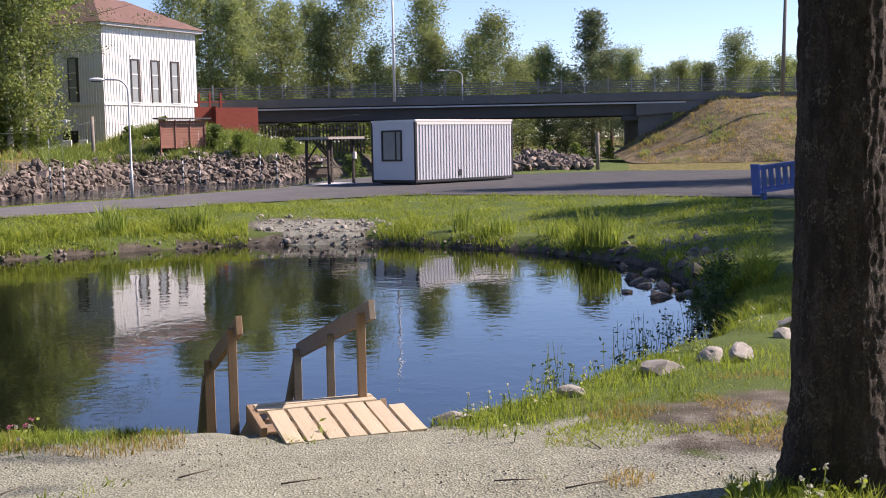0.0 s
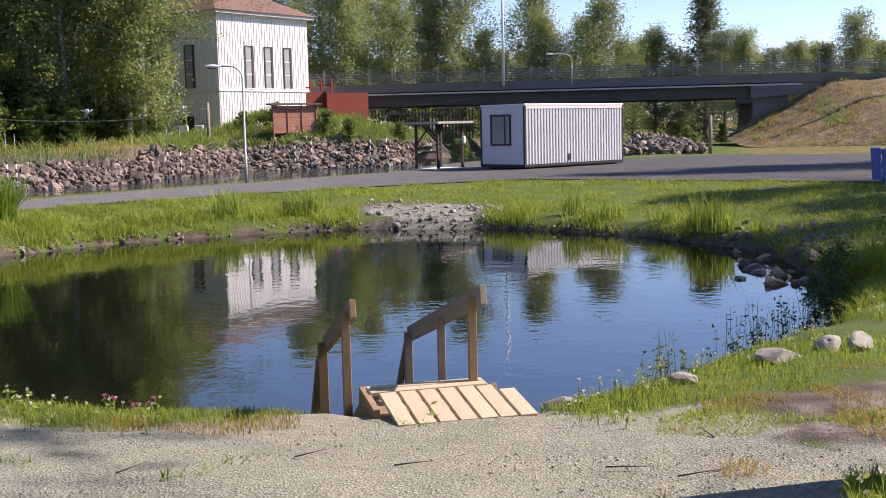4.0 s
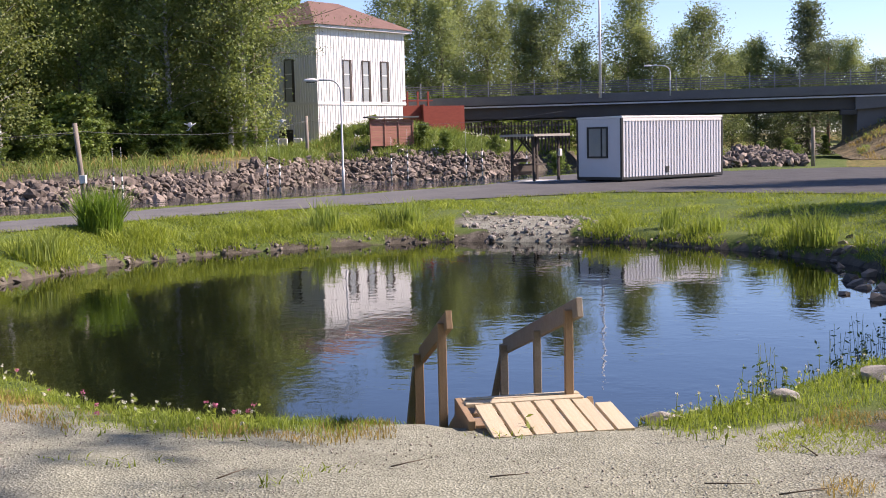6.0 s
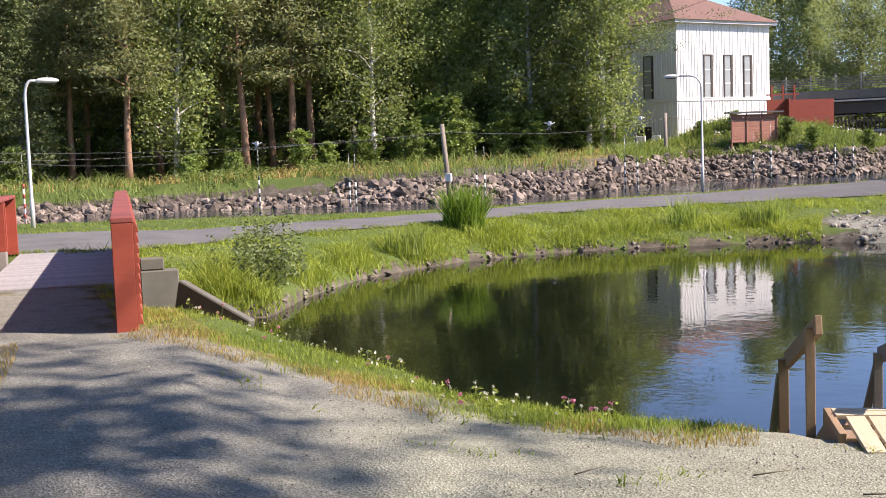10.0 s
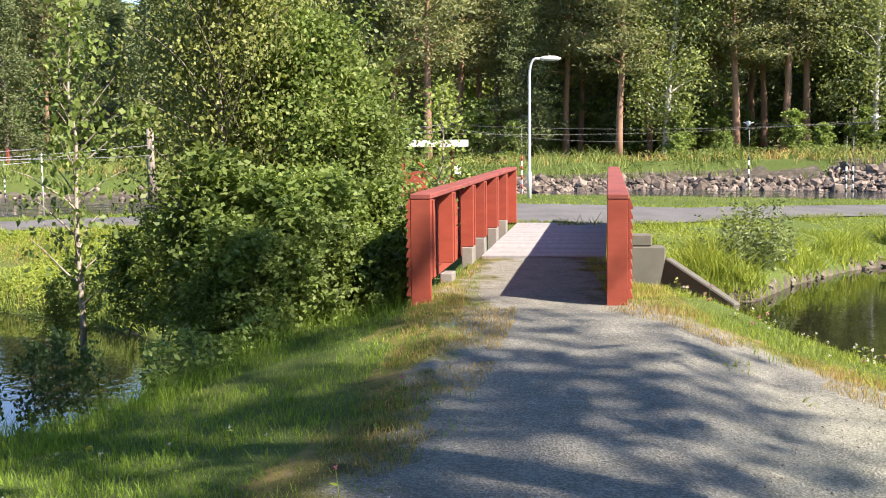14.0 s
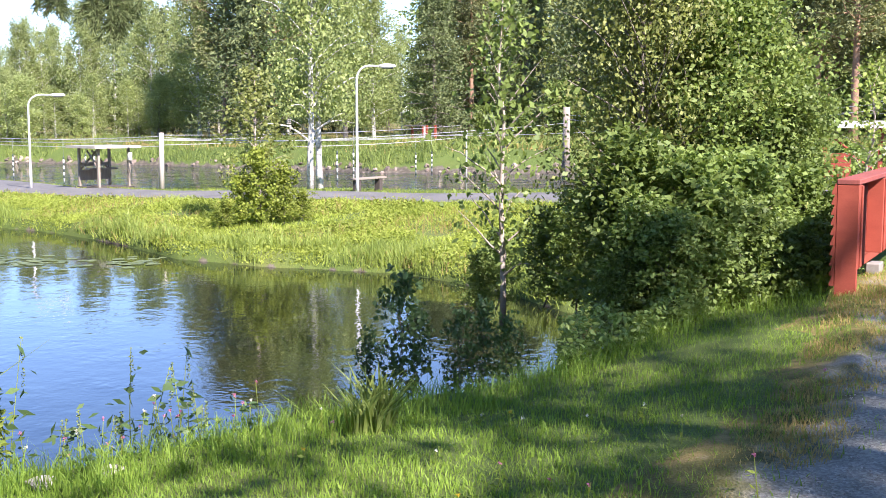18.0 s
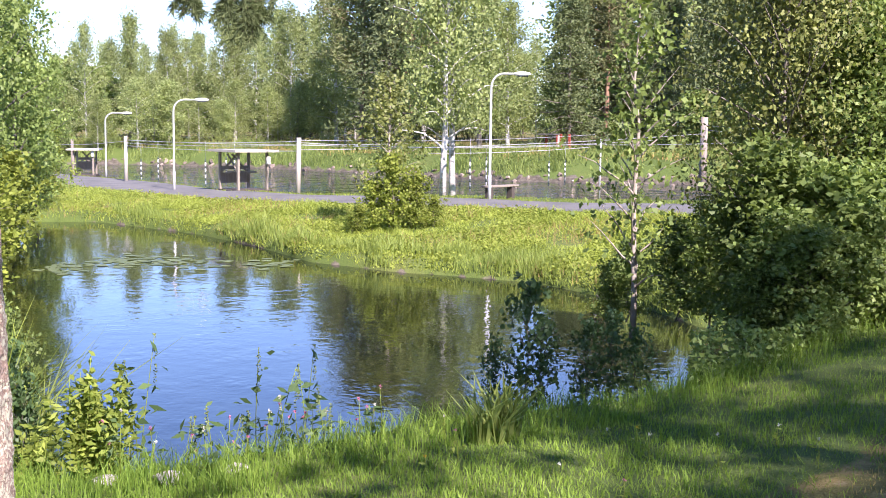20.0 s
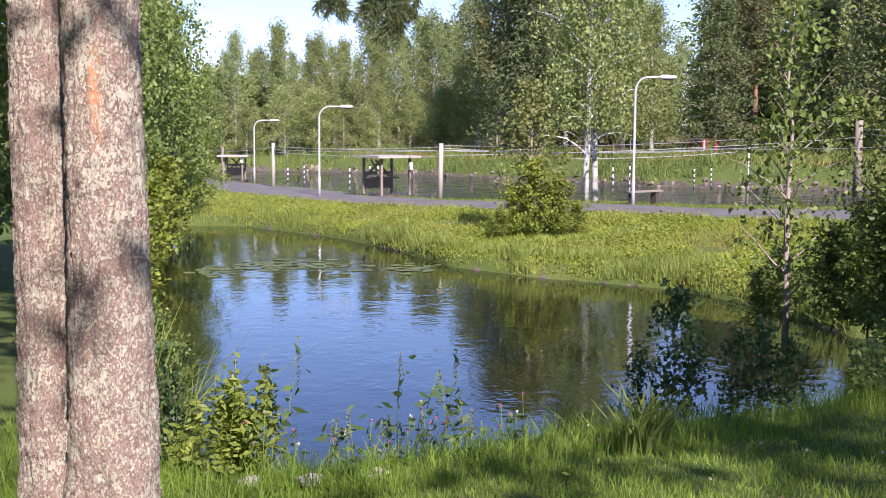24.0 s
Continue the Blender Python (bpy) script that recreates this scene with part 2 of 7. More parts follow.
def tube(points, radii, sides=10, cap=True):
    """A round bar along points with a radius at each."""
    pts = [Vector(p) for p in points]
    verts, faces = [], []
    prev = Vector((1, 0, 0))
    for i, p in enumerate(pts):
        d = (pts[min(i + 1, len(pts) - 1)] - pts[max(i - 1, 0)]).normalized()
        u = (prev - d * prev.dot(d))
        u = u.normalized() if u.length > 1e-4 else d.orthogonal().normalized()
        prev, w = u, d.cross(u)
        for k in range(sides):
            a = 2 * math.pi * k / sides
            verts.append(p + (u * math.cos(a) + w * math.sin(a)) * radii[i])
    for i in range(len(pts) - 1):
        for k in range(sides):
            a, b = i * sides + k, i * sides + (k + 1) % sides
            faces.append((a, b, b + sides, a + sides))
    if cap:
        faces.append(tuple(range(sides))[::-1])
        faces.append(tuple((len(pts) - 1) * sides + k for k in range(sides)))
    return verts, faces


def tube_mesh(name, points, radii, sides=10):
    return mesh_of(name, *tube(points, radii, sides), smooth=True)


# ---- the lie of the land, by bearing (degrees left of straight ahead) and distance ----
POND_Z, LOWER_Z = -1.1, -1.9


def curve(az, at, values):
    return np.interp(az, at, values)


def crest_d(az):
    return curve(az, [-24, -17, -12.4, -9.6, -6, -2, 1, 10, 21.5, 27.7, 31, 36, 40, 42.5, 44, 50, 52.5, 54, 58, 62, 66, 70, 75, 80, 85, 90, 100, 112],
                 [13.5, 12.9, 11.3, 10.1, 8.9, 8.2, 7.8, 7.8, 8.3, 9.1, 10.4, 12.1, 13.0, 13.4, 16.6, 16.6, 13.4, 12.9, 12.8, 11.7, 10.5, 9.3, 8.9, 8.5, 8.0, 7.6, 7.5, 7.8])


def crest_z(az):
    return curve(az, [-24, 0, 33, 36, 39, 41, 44, 53, 57, 64, 112], [-0.3, -0.3, -0.3, -0.27, -0.09, 0.0, -0.02, -0.02, -0.25, -0.5, -0.5])


def far_shore_d(az):
    return curve(az, [-24, -14, -13, -11, -9.7, -4.7, 2.4, 10.7, 21, 27, 32, 35, 36.5, 39, 44, 55, 60, 66, 70, 74, 81, 85, 90, 95, 98, 99.5, 101, 112],
                 [18, 18, 20, 23.5, 25.1, 28.1, 30.9, 31.9, 30.4, 28.3, 25.3, 22.1, 20.0, 20.0, 21.0, 20.5, 20, 21.5, 24.5, 26.8, 28.5, 30.5, 38, 43.5, 44, 44, 44, 44])


def path_z(az):
    return curve(az, [-24, 0, 30, 40, 46, 50, 60, 72, 80, 88, 93, 98, 112], [-0.2, -0.25, -0.25, -0.15, -0.02, -0.02, -0.4, -0.85, -1.0, -1.15, -1.45, -1.6, -1.6])


def path_near_d(az):
    return curve(az, [-24, -15, -6, 1, 8, 14.6, 21, 27, 35, 41, 45, 49, 60, 73, 79, 85, 89, 93, 95.5, 98, 112],
                 [33, 35.8, 38.3, 41, 38.5, 35.8, 33.7, 31, 27.8, 24.6, 22.9, 23.2, 29, 36, 39.1, 41.8, 45, 54, 60, 70, 80])


def path_far_d(az):
    return curve(az, [-24, -14, -9, -4, 2, 5, 8, 14.6, 21, 27, 35, 41, 47, 60, 73, 79, 85, 89, 93, 95.5, 98, 112],
                 [66, 64, 66, 63, 66, 60, 50, 43.6, 39.8, 35.8, 32.4, 30.2, 30.0, 34, 40, 43.8, 46.2, 51, 65, 72, 82, 92])


def river_near_d(az):
    return path_far_d(az) + curve(az, [-24, -9, -3, 4, 8, 20, 28, 34, 40, 48, 60, 75, 90, 112], [60, 60, 8, 2.5, 3.4, 4.5, 6, 8, 10, 9, 5, 6, 4, 4])


def river_far_d(az):
    return curve(az, [-24, -10, -3, 3, 8, 15.5, 18, 21, 28, 32, 38, 48, 60, 75, 85, 93, 112], [150, 150, 130, 104, 75, 73, 66, 60, 55, 56, 58, 58, 62, 70, 88, 102, 110])


def river_z(az):
    return curve(az, [-24, 10, 40, 60, 75, 95, 112], [-0.75, -0.75, -0.85, -1.25, -1.55, -1.9, -2.0])


def water_z(az):
    return curve(az, [-24, 46, 50, 112], [POND_Z, POND_Z, LOWER_Z, LOWER_Z])


def dip(az):
    """How far the hollow of the ponds is dug at a bearing: 0 outside them."""
    return curve(az, [-24, -14.8, -12.6, 97.5, 102.5, 112], [0, 0, 1, 1, 0, 0])


def far_rise(az):
    return curve(az, [-24, -12, 0, 8, 12, 22, 40, 60, 112], [0.2, 0.2, 0.2, 0.6, 1.5, 0.9, 0.3, 0.0, -0.6])


def mound(az):
    """Crest of the grassy mound in front of the white house."""
    return curve(az, [-24, 3, 5, 7.2, 9.4, 11.5, 14.5, 16.3, 18.5, 24, 40, 60, 112], [0.2, 0.3, 0.9, 1.3, 2.2, 2.8, 2.7, 1.5, 1.2, 0.9, 0.3, 0.0, -0.6])


def profile(az):
    c, cz, fs, pn, pf, pz = crest_d(az), crest_z(az), far_shore_d(az), path_near_d(az), path_far_d(az), path_z(az)
    rn, rf, rz, w, k = river_near_d(az), river_far_d(az), river_z(az), water_z(az), dip(az)
    nw = c + (cz - w) * 1.6
    fs = max(fs, nw + 0.9)
    low = lambda z, at: z * k + at * (1 - k)
    d = [0, 3.5, c, nw, nw + 0.4, fs - 0.35, fs, fs + 0.5, pn - 0.6, pn, pf, pf + 0.8, rn - 1.5, rn, rn + 1, rf - 1, rf, rf + 3.6, rf + 7.5, 160, 420, 3200]
    z = [0, -0.02, cz, low(w + 0.02, cz), low(w - 0.5, cz), low(w - 0.45, pz - 0.5), low(w + 0.03, pz - 0.5), low(w + 0.3, pz - 0.4), pz - 0.06, pz, pz, pz - 0.02,
         pz - 0.12, rz, rz - 0.5, rz - 0.5, rz, rz + 1.3 + 0.12 * mound(az), mound(az), far_rise(az) + 0.8, 2.0, 2.0]
    for i in range(1, len(d)):
        d[i] = max(d[i], d[i - 1] + 0.02)
    return d, z


def height(x, y):
    """Ground height at a place."""
    az, d = math.degrees(math.atan2(-x, y)), math.hypot(x, y)
    if az < -24 or az > 112:
        return height_away(az, d)
    pd, pz = profile(az)
    return float(np.interp(d, pd, pz))


def height_away(az, d):
    """Behind the viewpoint: level ground that meets the edges of the wide view."""
    a = az if az >= -24 else az + 360
    a = a if a <= 336 else a - 360
    t = (a - 112) / (336 - 112)
    z0, z1 = float(np.interp(d, *profile(112))), float(np.interp(d, *profile(-24)))
    flat = min(max(0.0, (d - 20) * 0.01), 2.0)
    e = min(t, 1 - t) * 10
    return (z0 if t < 0.5 else z1) * max(0, 1 - e) + flat * min(1, e)


def gravel_d(az):
    return curve(az, [-24, -20, -17, -12, -9, -6, -3, -0.5, 1.5, 9.5, 12.5, 18, 23, 29, 33, 38, 42, 44, 45, 50, 51.5, 53, 55.5, 58, 62, 70, 90, 112],
                 [7.5, 8.2, 8.8, 8.4, 7.8, 7.3, 7.5, 7.7, 8.5, 8.5, 7.9, 7.65, 7.85, 8.5, 9.3, 10.4, 11.6, 13.0, 16.8, 16.8, 10.6, 8.1, 6.8, 5.9, 4.6, 3.0, 2.5, 2.5])


def wob_at(x, y):
    return noise.noise((x * 0.7, y * 0.7, 8.0)) + 0.5 * noise.noise((x * 2.0, y * 2.0, 1.0))


def grass_share(az, d, wob):
    """How much grass (1) or gravel (0) there is at a place: a soft edge about a metre wide."""
    step = np.degrees(0.7 / np.maximum(d, 1.0))
    return sum(np.clip((d - gravel_d(az + wob + k * step)) / 0.9 + 0.5, 0, 1) for k in (-1, -0.6, -0.2, 0.2, 0.6, 1)) / 6


def build_ground():
    azs = np.concatenate([np.arange(-24, 112.01, 0.3), np.arange(114, 335.9, 3.0)])
    ds = np.unique(np.concatenate([np.linspace(0.4, 16, 95), np.geomspace(16, 110, 150), np.geomspace(110, 3200, 36)]))
    rng = np.random.default_rng(3)
    verts, zone = [(0.0, 0.0, 0.0)], [(1.0, 0, 0, 1.0)]
    for az in azs:
        away = az > 112
        if not away:
            pd, pz = profile(az)
            zs = np.interp(ds, pd, pz)
            g, c, fs = gravel_d(az), crest_d(az), far_shore_d(az)
            rn, rf, pn, pf = river_near_d(az), river_far_d(az), path_near_d(az), path_far_d(az)
        else:
            zs = [height_away(az, d) for d in ds]
        s, co = -math.sin(radians(az)), math.cos(radians(az))
        for d, z in zip(ds, zs):
            r = gr = b = chute = 0.0
            if away:
                b = 0.5
                turn = (az - 112) / 224
                reach = 2.5 + (2.2 * min(1, turn * 3) if turn < 0.6 else 2.2 + 2.8 * (turn - 0.6) / 0.4) + 0.9 * wob_at(s * d, co * d)
                r = min(max((reach - d) / 1.1 + 0.5, 0), 1)
            else:
                r = 0.0
                if d < 18:
                    r = 1.0 - float(grass_share(az, d, 2.6 * wob_at(s * d, co * d)))
                    if 30 < az < 66:
                        b = min(1.0, 4 * r)
                w = water_z(az)
                if d > c and z < w + (0.14 if az < 45 else -0.05) and dip(az) > 0.5 and d < pn:
                    gr = 1.0
                k = 0.0 if d > 18 else min(1.0, max(0.0, (-6.5 - az + 4 * wob_at(s * d, co * d)) / 4)) * min(1.0, max(0.0, d - 5.8))
                gr, r = max(gr, r * 0.9 * k), r * (1 - 0.6 * k)
                e = math.hypot((az - 6.3) / 3.3, (d - fs - 1.4) / 2.7) + 0.4 * noise.noise((s * d * 0.8, co * d * 0.8, 6.0))
                k = min(1.0, max(0.0, (1.15 - e) * 2.2))
                gr, r, chute = max(gr, 0.8 * k), max(r, 0.6 * k), k
                if d > rn - 1 and d < rf + (6 if az < 33 else 2.6 if az < 48 else 0.8):
                    gr = 0.8
                if d > rf + 5:
                    b = 0.85
                if az < -9 and d > pf - 2:
                    b = 0.75
                amp = 0.035 if not (pn - 0.5 < d < pf + 0.5) else 0.0
                if d < g:
                    amp = 0.012
                z += amp * noise.noise((s * d * 1.1, co * d * 1.1, 0.0)) * 1.5 if d < 130 else 0
            verts.append((s * d, co * d, z))
            grey = 0.0 if away else min(1.0, max(0.0, (az - 29 + 5 * wob_at(s * d, co * d)) / 9))
            if not away and d < 18:
                grey = max(grey, min(1.0, max(0.0, (-7 - az + 4 * wob_at(s * d, co * d)) / 4)) * min(1.0, max(0.0, d - 5.8)))
            zone.append((r, gr, b, 1 - max(grey, 0.55 * chute)))
    n, k = len(azs), len(ds)
    faces = []
    for i in range(n):
        j = (i + 1) % n
        a0, b0 = 1 + i * k, 1 + j * k
        faces.append((0, a0, b0))
        faces.extend((a0 + q, a0 + q + 1, b0 + q + 1, b0 + q) for q in range(k - 1))
    me = bpy.data.meshes.new("ground")
    me.from_pydata(verts, [], faces)
    me.flip_normals()
    at = me.color_attributes.new("zone", "FLOAT_COLOR", "POINT")
    at.data.foreach_set("color", np.array(zone, dtype=np.float32).ravel())
    me.shade_smooth()
    me.materials.append(M_GROUND)
    return tagged(new("ground", me), "grassy banks and gravel clearing beside the ponds", "ground", kind="structure")


def sheet(name, az0, az1, step, inner, outer, zf, cols, material, label, category):
    """A strip that lies between two distances over a range of bearings."""
    azs = np.arange(az0, az1 + 1e-6, step)
    verts, faces = [], []
    for az in azs:
        a, b = inner(az), outer(az)
        for c in range(cols + 1):
            verts.append(compass(az, a + (b - a) * c / cols, zf(az)))
    w = cols + 1
    for i in range(len(azs) - 1):
        faces.extend((i * w + c, i * w + c + 1, (i + 1) * w + c + 1, (i + 1) * w + c) for c in range(cols))
    me = mesh_of(name, verts, faces, True)
    me.flip_normals()
    me.materials.append(material)
    return tagged(new(name, me), label, category, kind="structure")


AZ_GRID = np.arange(-24, 112.01, 0.3)
D_GRID = np.unique(np.concatenate([np.linspace(0.4, 16, 95), np.geomspace(16, 110, 150)]))
Z_GRID = np.array([np.interp(D_GRID, *profile(a)) for a in AZ_GRID])


def heights(az, d):
    """Ground heights for arrays of bearings and distances inside the wide view."""
    i = np.clip(((az + 24) / 0.3).astype(int), 0, len(AZ_GRID) - 2)
    f = (az - AZ_GRID[i]) / 0.3
    j = np.clip(np.searchsorted(D_GRID, d) - 1, 0, len(D_GRID) - 2)
    g = (d - D_GRID[j]) / (D_GRID[j + 1] - D_GRID[j])
    z = lambda a, b: Z_GRID[a, b]
    return (z(i, j) * (1 - g) + z(i, j + 1) * g) * (1 - f) + (z(i + 1, j) * (1 - g) + z(i + 1, j + 1) * g) * f


build_ground()
sheet("path", -24, 112, 0.5, path_near_d, path_far_d, lambda a: path_z(a) + 0.02, 6, M_PATH, "grey gravel footpath and yard along the river", "path")
sheet("pond_water", -16, 47, 0.5, lambda a: crest_d(a) + 0.5, lambda a: far_shore_d(a) + 0.6, lambda a: POND_Z, 10, M_WATER, "still dark pond water reflecting trees and sky", "water")
sheet("lower_pond_water", 49, 101, 0.5, lambda a: crest_d(a) + 1.0, lambda a: far_shore_d(a) + 0.6, lambda a: LOWER_Z, 10, M_WATER_L, "lower pond water with gentle ripples reflecting sky", "water")
sheet("river_water", -9, 112, 0.5, lambda a: river_near_d(a) - 0.4, lambda a: river_far_d(a) + 1, river_z, 8, M_RIVER, "dark fast river water beyond the path", "water")

# ---- plants: builders ----
M_BIRCHBARK = surface("birch_bark", (0.16, 0.15, 0.13), (0.72, 0.70, 0.66), 3.0, 0.8, bumps=0.3, stretch=(1, 1, 2.5), fine=30, spread=0.12)
M_REDBARK = surface("upper_pine_bark", (0.13, 0.085, 0.06), (0.38, 0.225, 0.14), 1.2, 0.9, bumps=0.5, stretch=(1, 1, 0.5), fine=30)
M_GREYBARK = surface("grey_bark", (0.08, 0.07, 0.06), (0.24, 0.21, 0.18), 4.0, 0.9, bumps=0.5, stretch=(1, 1, 0.4))
M_BIRCH = foliage("birch_leaves", (0.145, 0.19, 0.07), (0.385, 0.45, 0.165), 0.48, 0.5)
M_ASPEN = foliage("aspen_leaves", (0.135, 0.19, 0.065), (0.36, 0.435, 0.15), 0.48, 0.5)
M_NEEDLE = foliage("pine_needles", (0.115, 0.14, 0.06), (0.30, 0.32, 0.14), 0.38, 0.6, 0.7)
M_DARKNEEDLE = foliage("spruce_needles", (0.08, 0.115, 0.05), (0.22, 0.265, 0.11), 0.33, 0.6, 0.7)
M_ALDER = foliage("alder_leaves", (0.09, 0.145, 0.038), (0.31, 0.405, 0.115), 0.45, 1.0, 0.5)
# Darker leaf copy, with the shade on the bank put into its colour.
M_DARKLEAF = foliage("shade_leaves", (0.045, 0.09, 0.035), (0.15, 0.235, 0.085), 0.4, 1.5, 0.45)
M_GRASS = foliage("grass_blades", (0.125, 0.19, 0.03), (0.40, 0.47, 0.095), 0.48, 0.8, 0.6)
M_FARGRASS = foliage("far_grass_blades", (0.115, 0.165, 0.022), (0.37, 0.43, 0.075), 0.45, 0.8, 0.6)
M_STRAW = foliage("dry_grass", (0.28, 0.20, 0.07), (0.54, 0.43, 0.18), 0.4, 0.8, 0.7)
M_REED = foliage("iris_blades", (0.14, 0.20, 0.04), (0.36, 0.44, 0.12), 0.5, 1.0, 0.5)
M_MEADOW = foliage("meadow_blades", (0.22, 0.285, 0.042), (0.51, 0.60, 0.12), 0.5, 0.6, 0.6)
M_LAWN = foliage("lawn_blades", (0.085, 0.165, 0.022), (0.31, 0.45, 0.07), 0.5, 0.8, 0.6)
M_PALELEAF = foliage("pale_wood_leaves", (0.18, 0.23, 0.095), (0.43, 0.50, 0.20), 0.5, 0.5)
M_BANKWEED = foliage("bank_weeds", (0.11, 0.165, 0.04), (0.33, 0.41, 0.12), 0.45, 0.35, 0.7)
M_FLOWER_W = foliage("white_petals", (0.55, 0.54, 0.50), (0.85, 0.84, 0.80), 0.3, 2.0, 0.6)
M_FLOWER_P = foliage("pink_petals", (0.40, 0.10, 0.22), (0.62, 0.25, 0.38), 0.3, 2.0, 0.6)
M_FLOWER_Y = foliage("yellow_petals", (0.60, 0.42, 0.03), (0.80, 0.62, 0.06), 0.3, 2.0, 0.6)


def quads_mesh(name, quads, material, smooth=False):
    """One mesh from an array of loose four-cornered faces (n, 4, 3)."""
    q = np.asarray(quads, dtype=np.float32)
    n = len(q)
    me = bpy.data.meshes.new(name)
    me.vertices.add(n * 4)
    me.vertices.foreach_set("co", q.reshape(-1))
    me.loops.add(n * 4)
    me.loops.foreach_set("vertex_index", np.arange(n * 4, dtype=np.int32))
    me.polygons.add(n)
    me.polygons.foreach_set("loop_start", np.arange(0, n * 4, 4, dtype=np.int32))
    me.update(calc_edges=True)
    me.validate()
    me.materials.append(material)
    return me


def unit(v):
    return v / np.maximum(np.linalg.norm(v, axis=1, keepdims=True), 1e-9)


def leaf_quads(points, length, width, rng, droop=0.0, flat=0.35):
    """Pointed leaves at points: each a rhomb that hangs or lies at random."""
    n = len(points)
    axis = rng.normal(size=(n, 3))
    axis[:, 2] = axis[:, 2] * (1 - flat) - droop
    axis = unit(axis)
    side = unit(np.cross(axis, rng.normal(size=(n, 3))))
    up = np.cross(axis, side)
    ln = (length * rng.uniform(0.7, 1.3, n))[:, None]
    wd = (width * rng.uniform(0.7, 1.3, n))[:, None]
    a, b = axis * ln * 0.5, side * wd * 0.5
    fold = up * wd * 0.18
    return np.stack([points - a, points + b + fold - a * 0.1, points + a, points - b + fold - a * 0.1], axis=1)


def blades(points, heights, width, rng, lean=0.35):
    """Grass blades: narrow faces that rise and bend over."""
    n = len(points)
    ang = rng.uniform(0, 2 * np.pi, n)
    side = np.stack([np.cos(ang), np.sin(ang), np.zeros(n)], 1) * (width * rng.uniform(0.6, 1.3, n))[:, None] * 0.5
    tilt = rng.normal(size=(n, 2)) * lean
    tip = points + np.stack([tilt[:, 0], tilt[:, 1], np.ones(n)], 1) * heights[:, None]
    mid = points + np.stack([tilt[:, 0] * 0.25, tilt[:, 1] * 0.25, np.full(n, 0.55)], 1) * heights[:, None]
    q1 = np.stack([points - side, points + side, mid + side * 0.8, mid - side * 0.8], 1)
    q2 = np.stack([mid - side * 0.8, mid + side * 0.8, tip + side * 0.12, tip - side * 0.12], 1)
    return np.concatenate([q1, q2])


def limb_path(rng, base, az, rise, length, droop, steps=5):
    p, out = np.array(base, float), []
    d = np.array([math.cos(az) * math.cos(rise), math.sin(az) * math.cos(rise), math.sin(rise)])
    for i in range(steps):
        out.append(p.copy())
        p = p + d * length / (steps - 1)
        d = d + rng.normal(size=3) * 0.12
        d[2] -= droop / steps
        d /= np.linalg.norm(d)
    return out


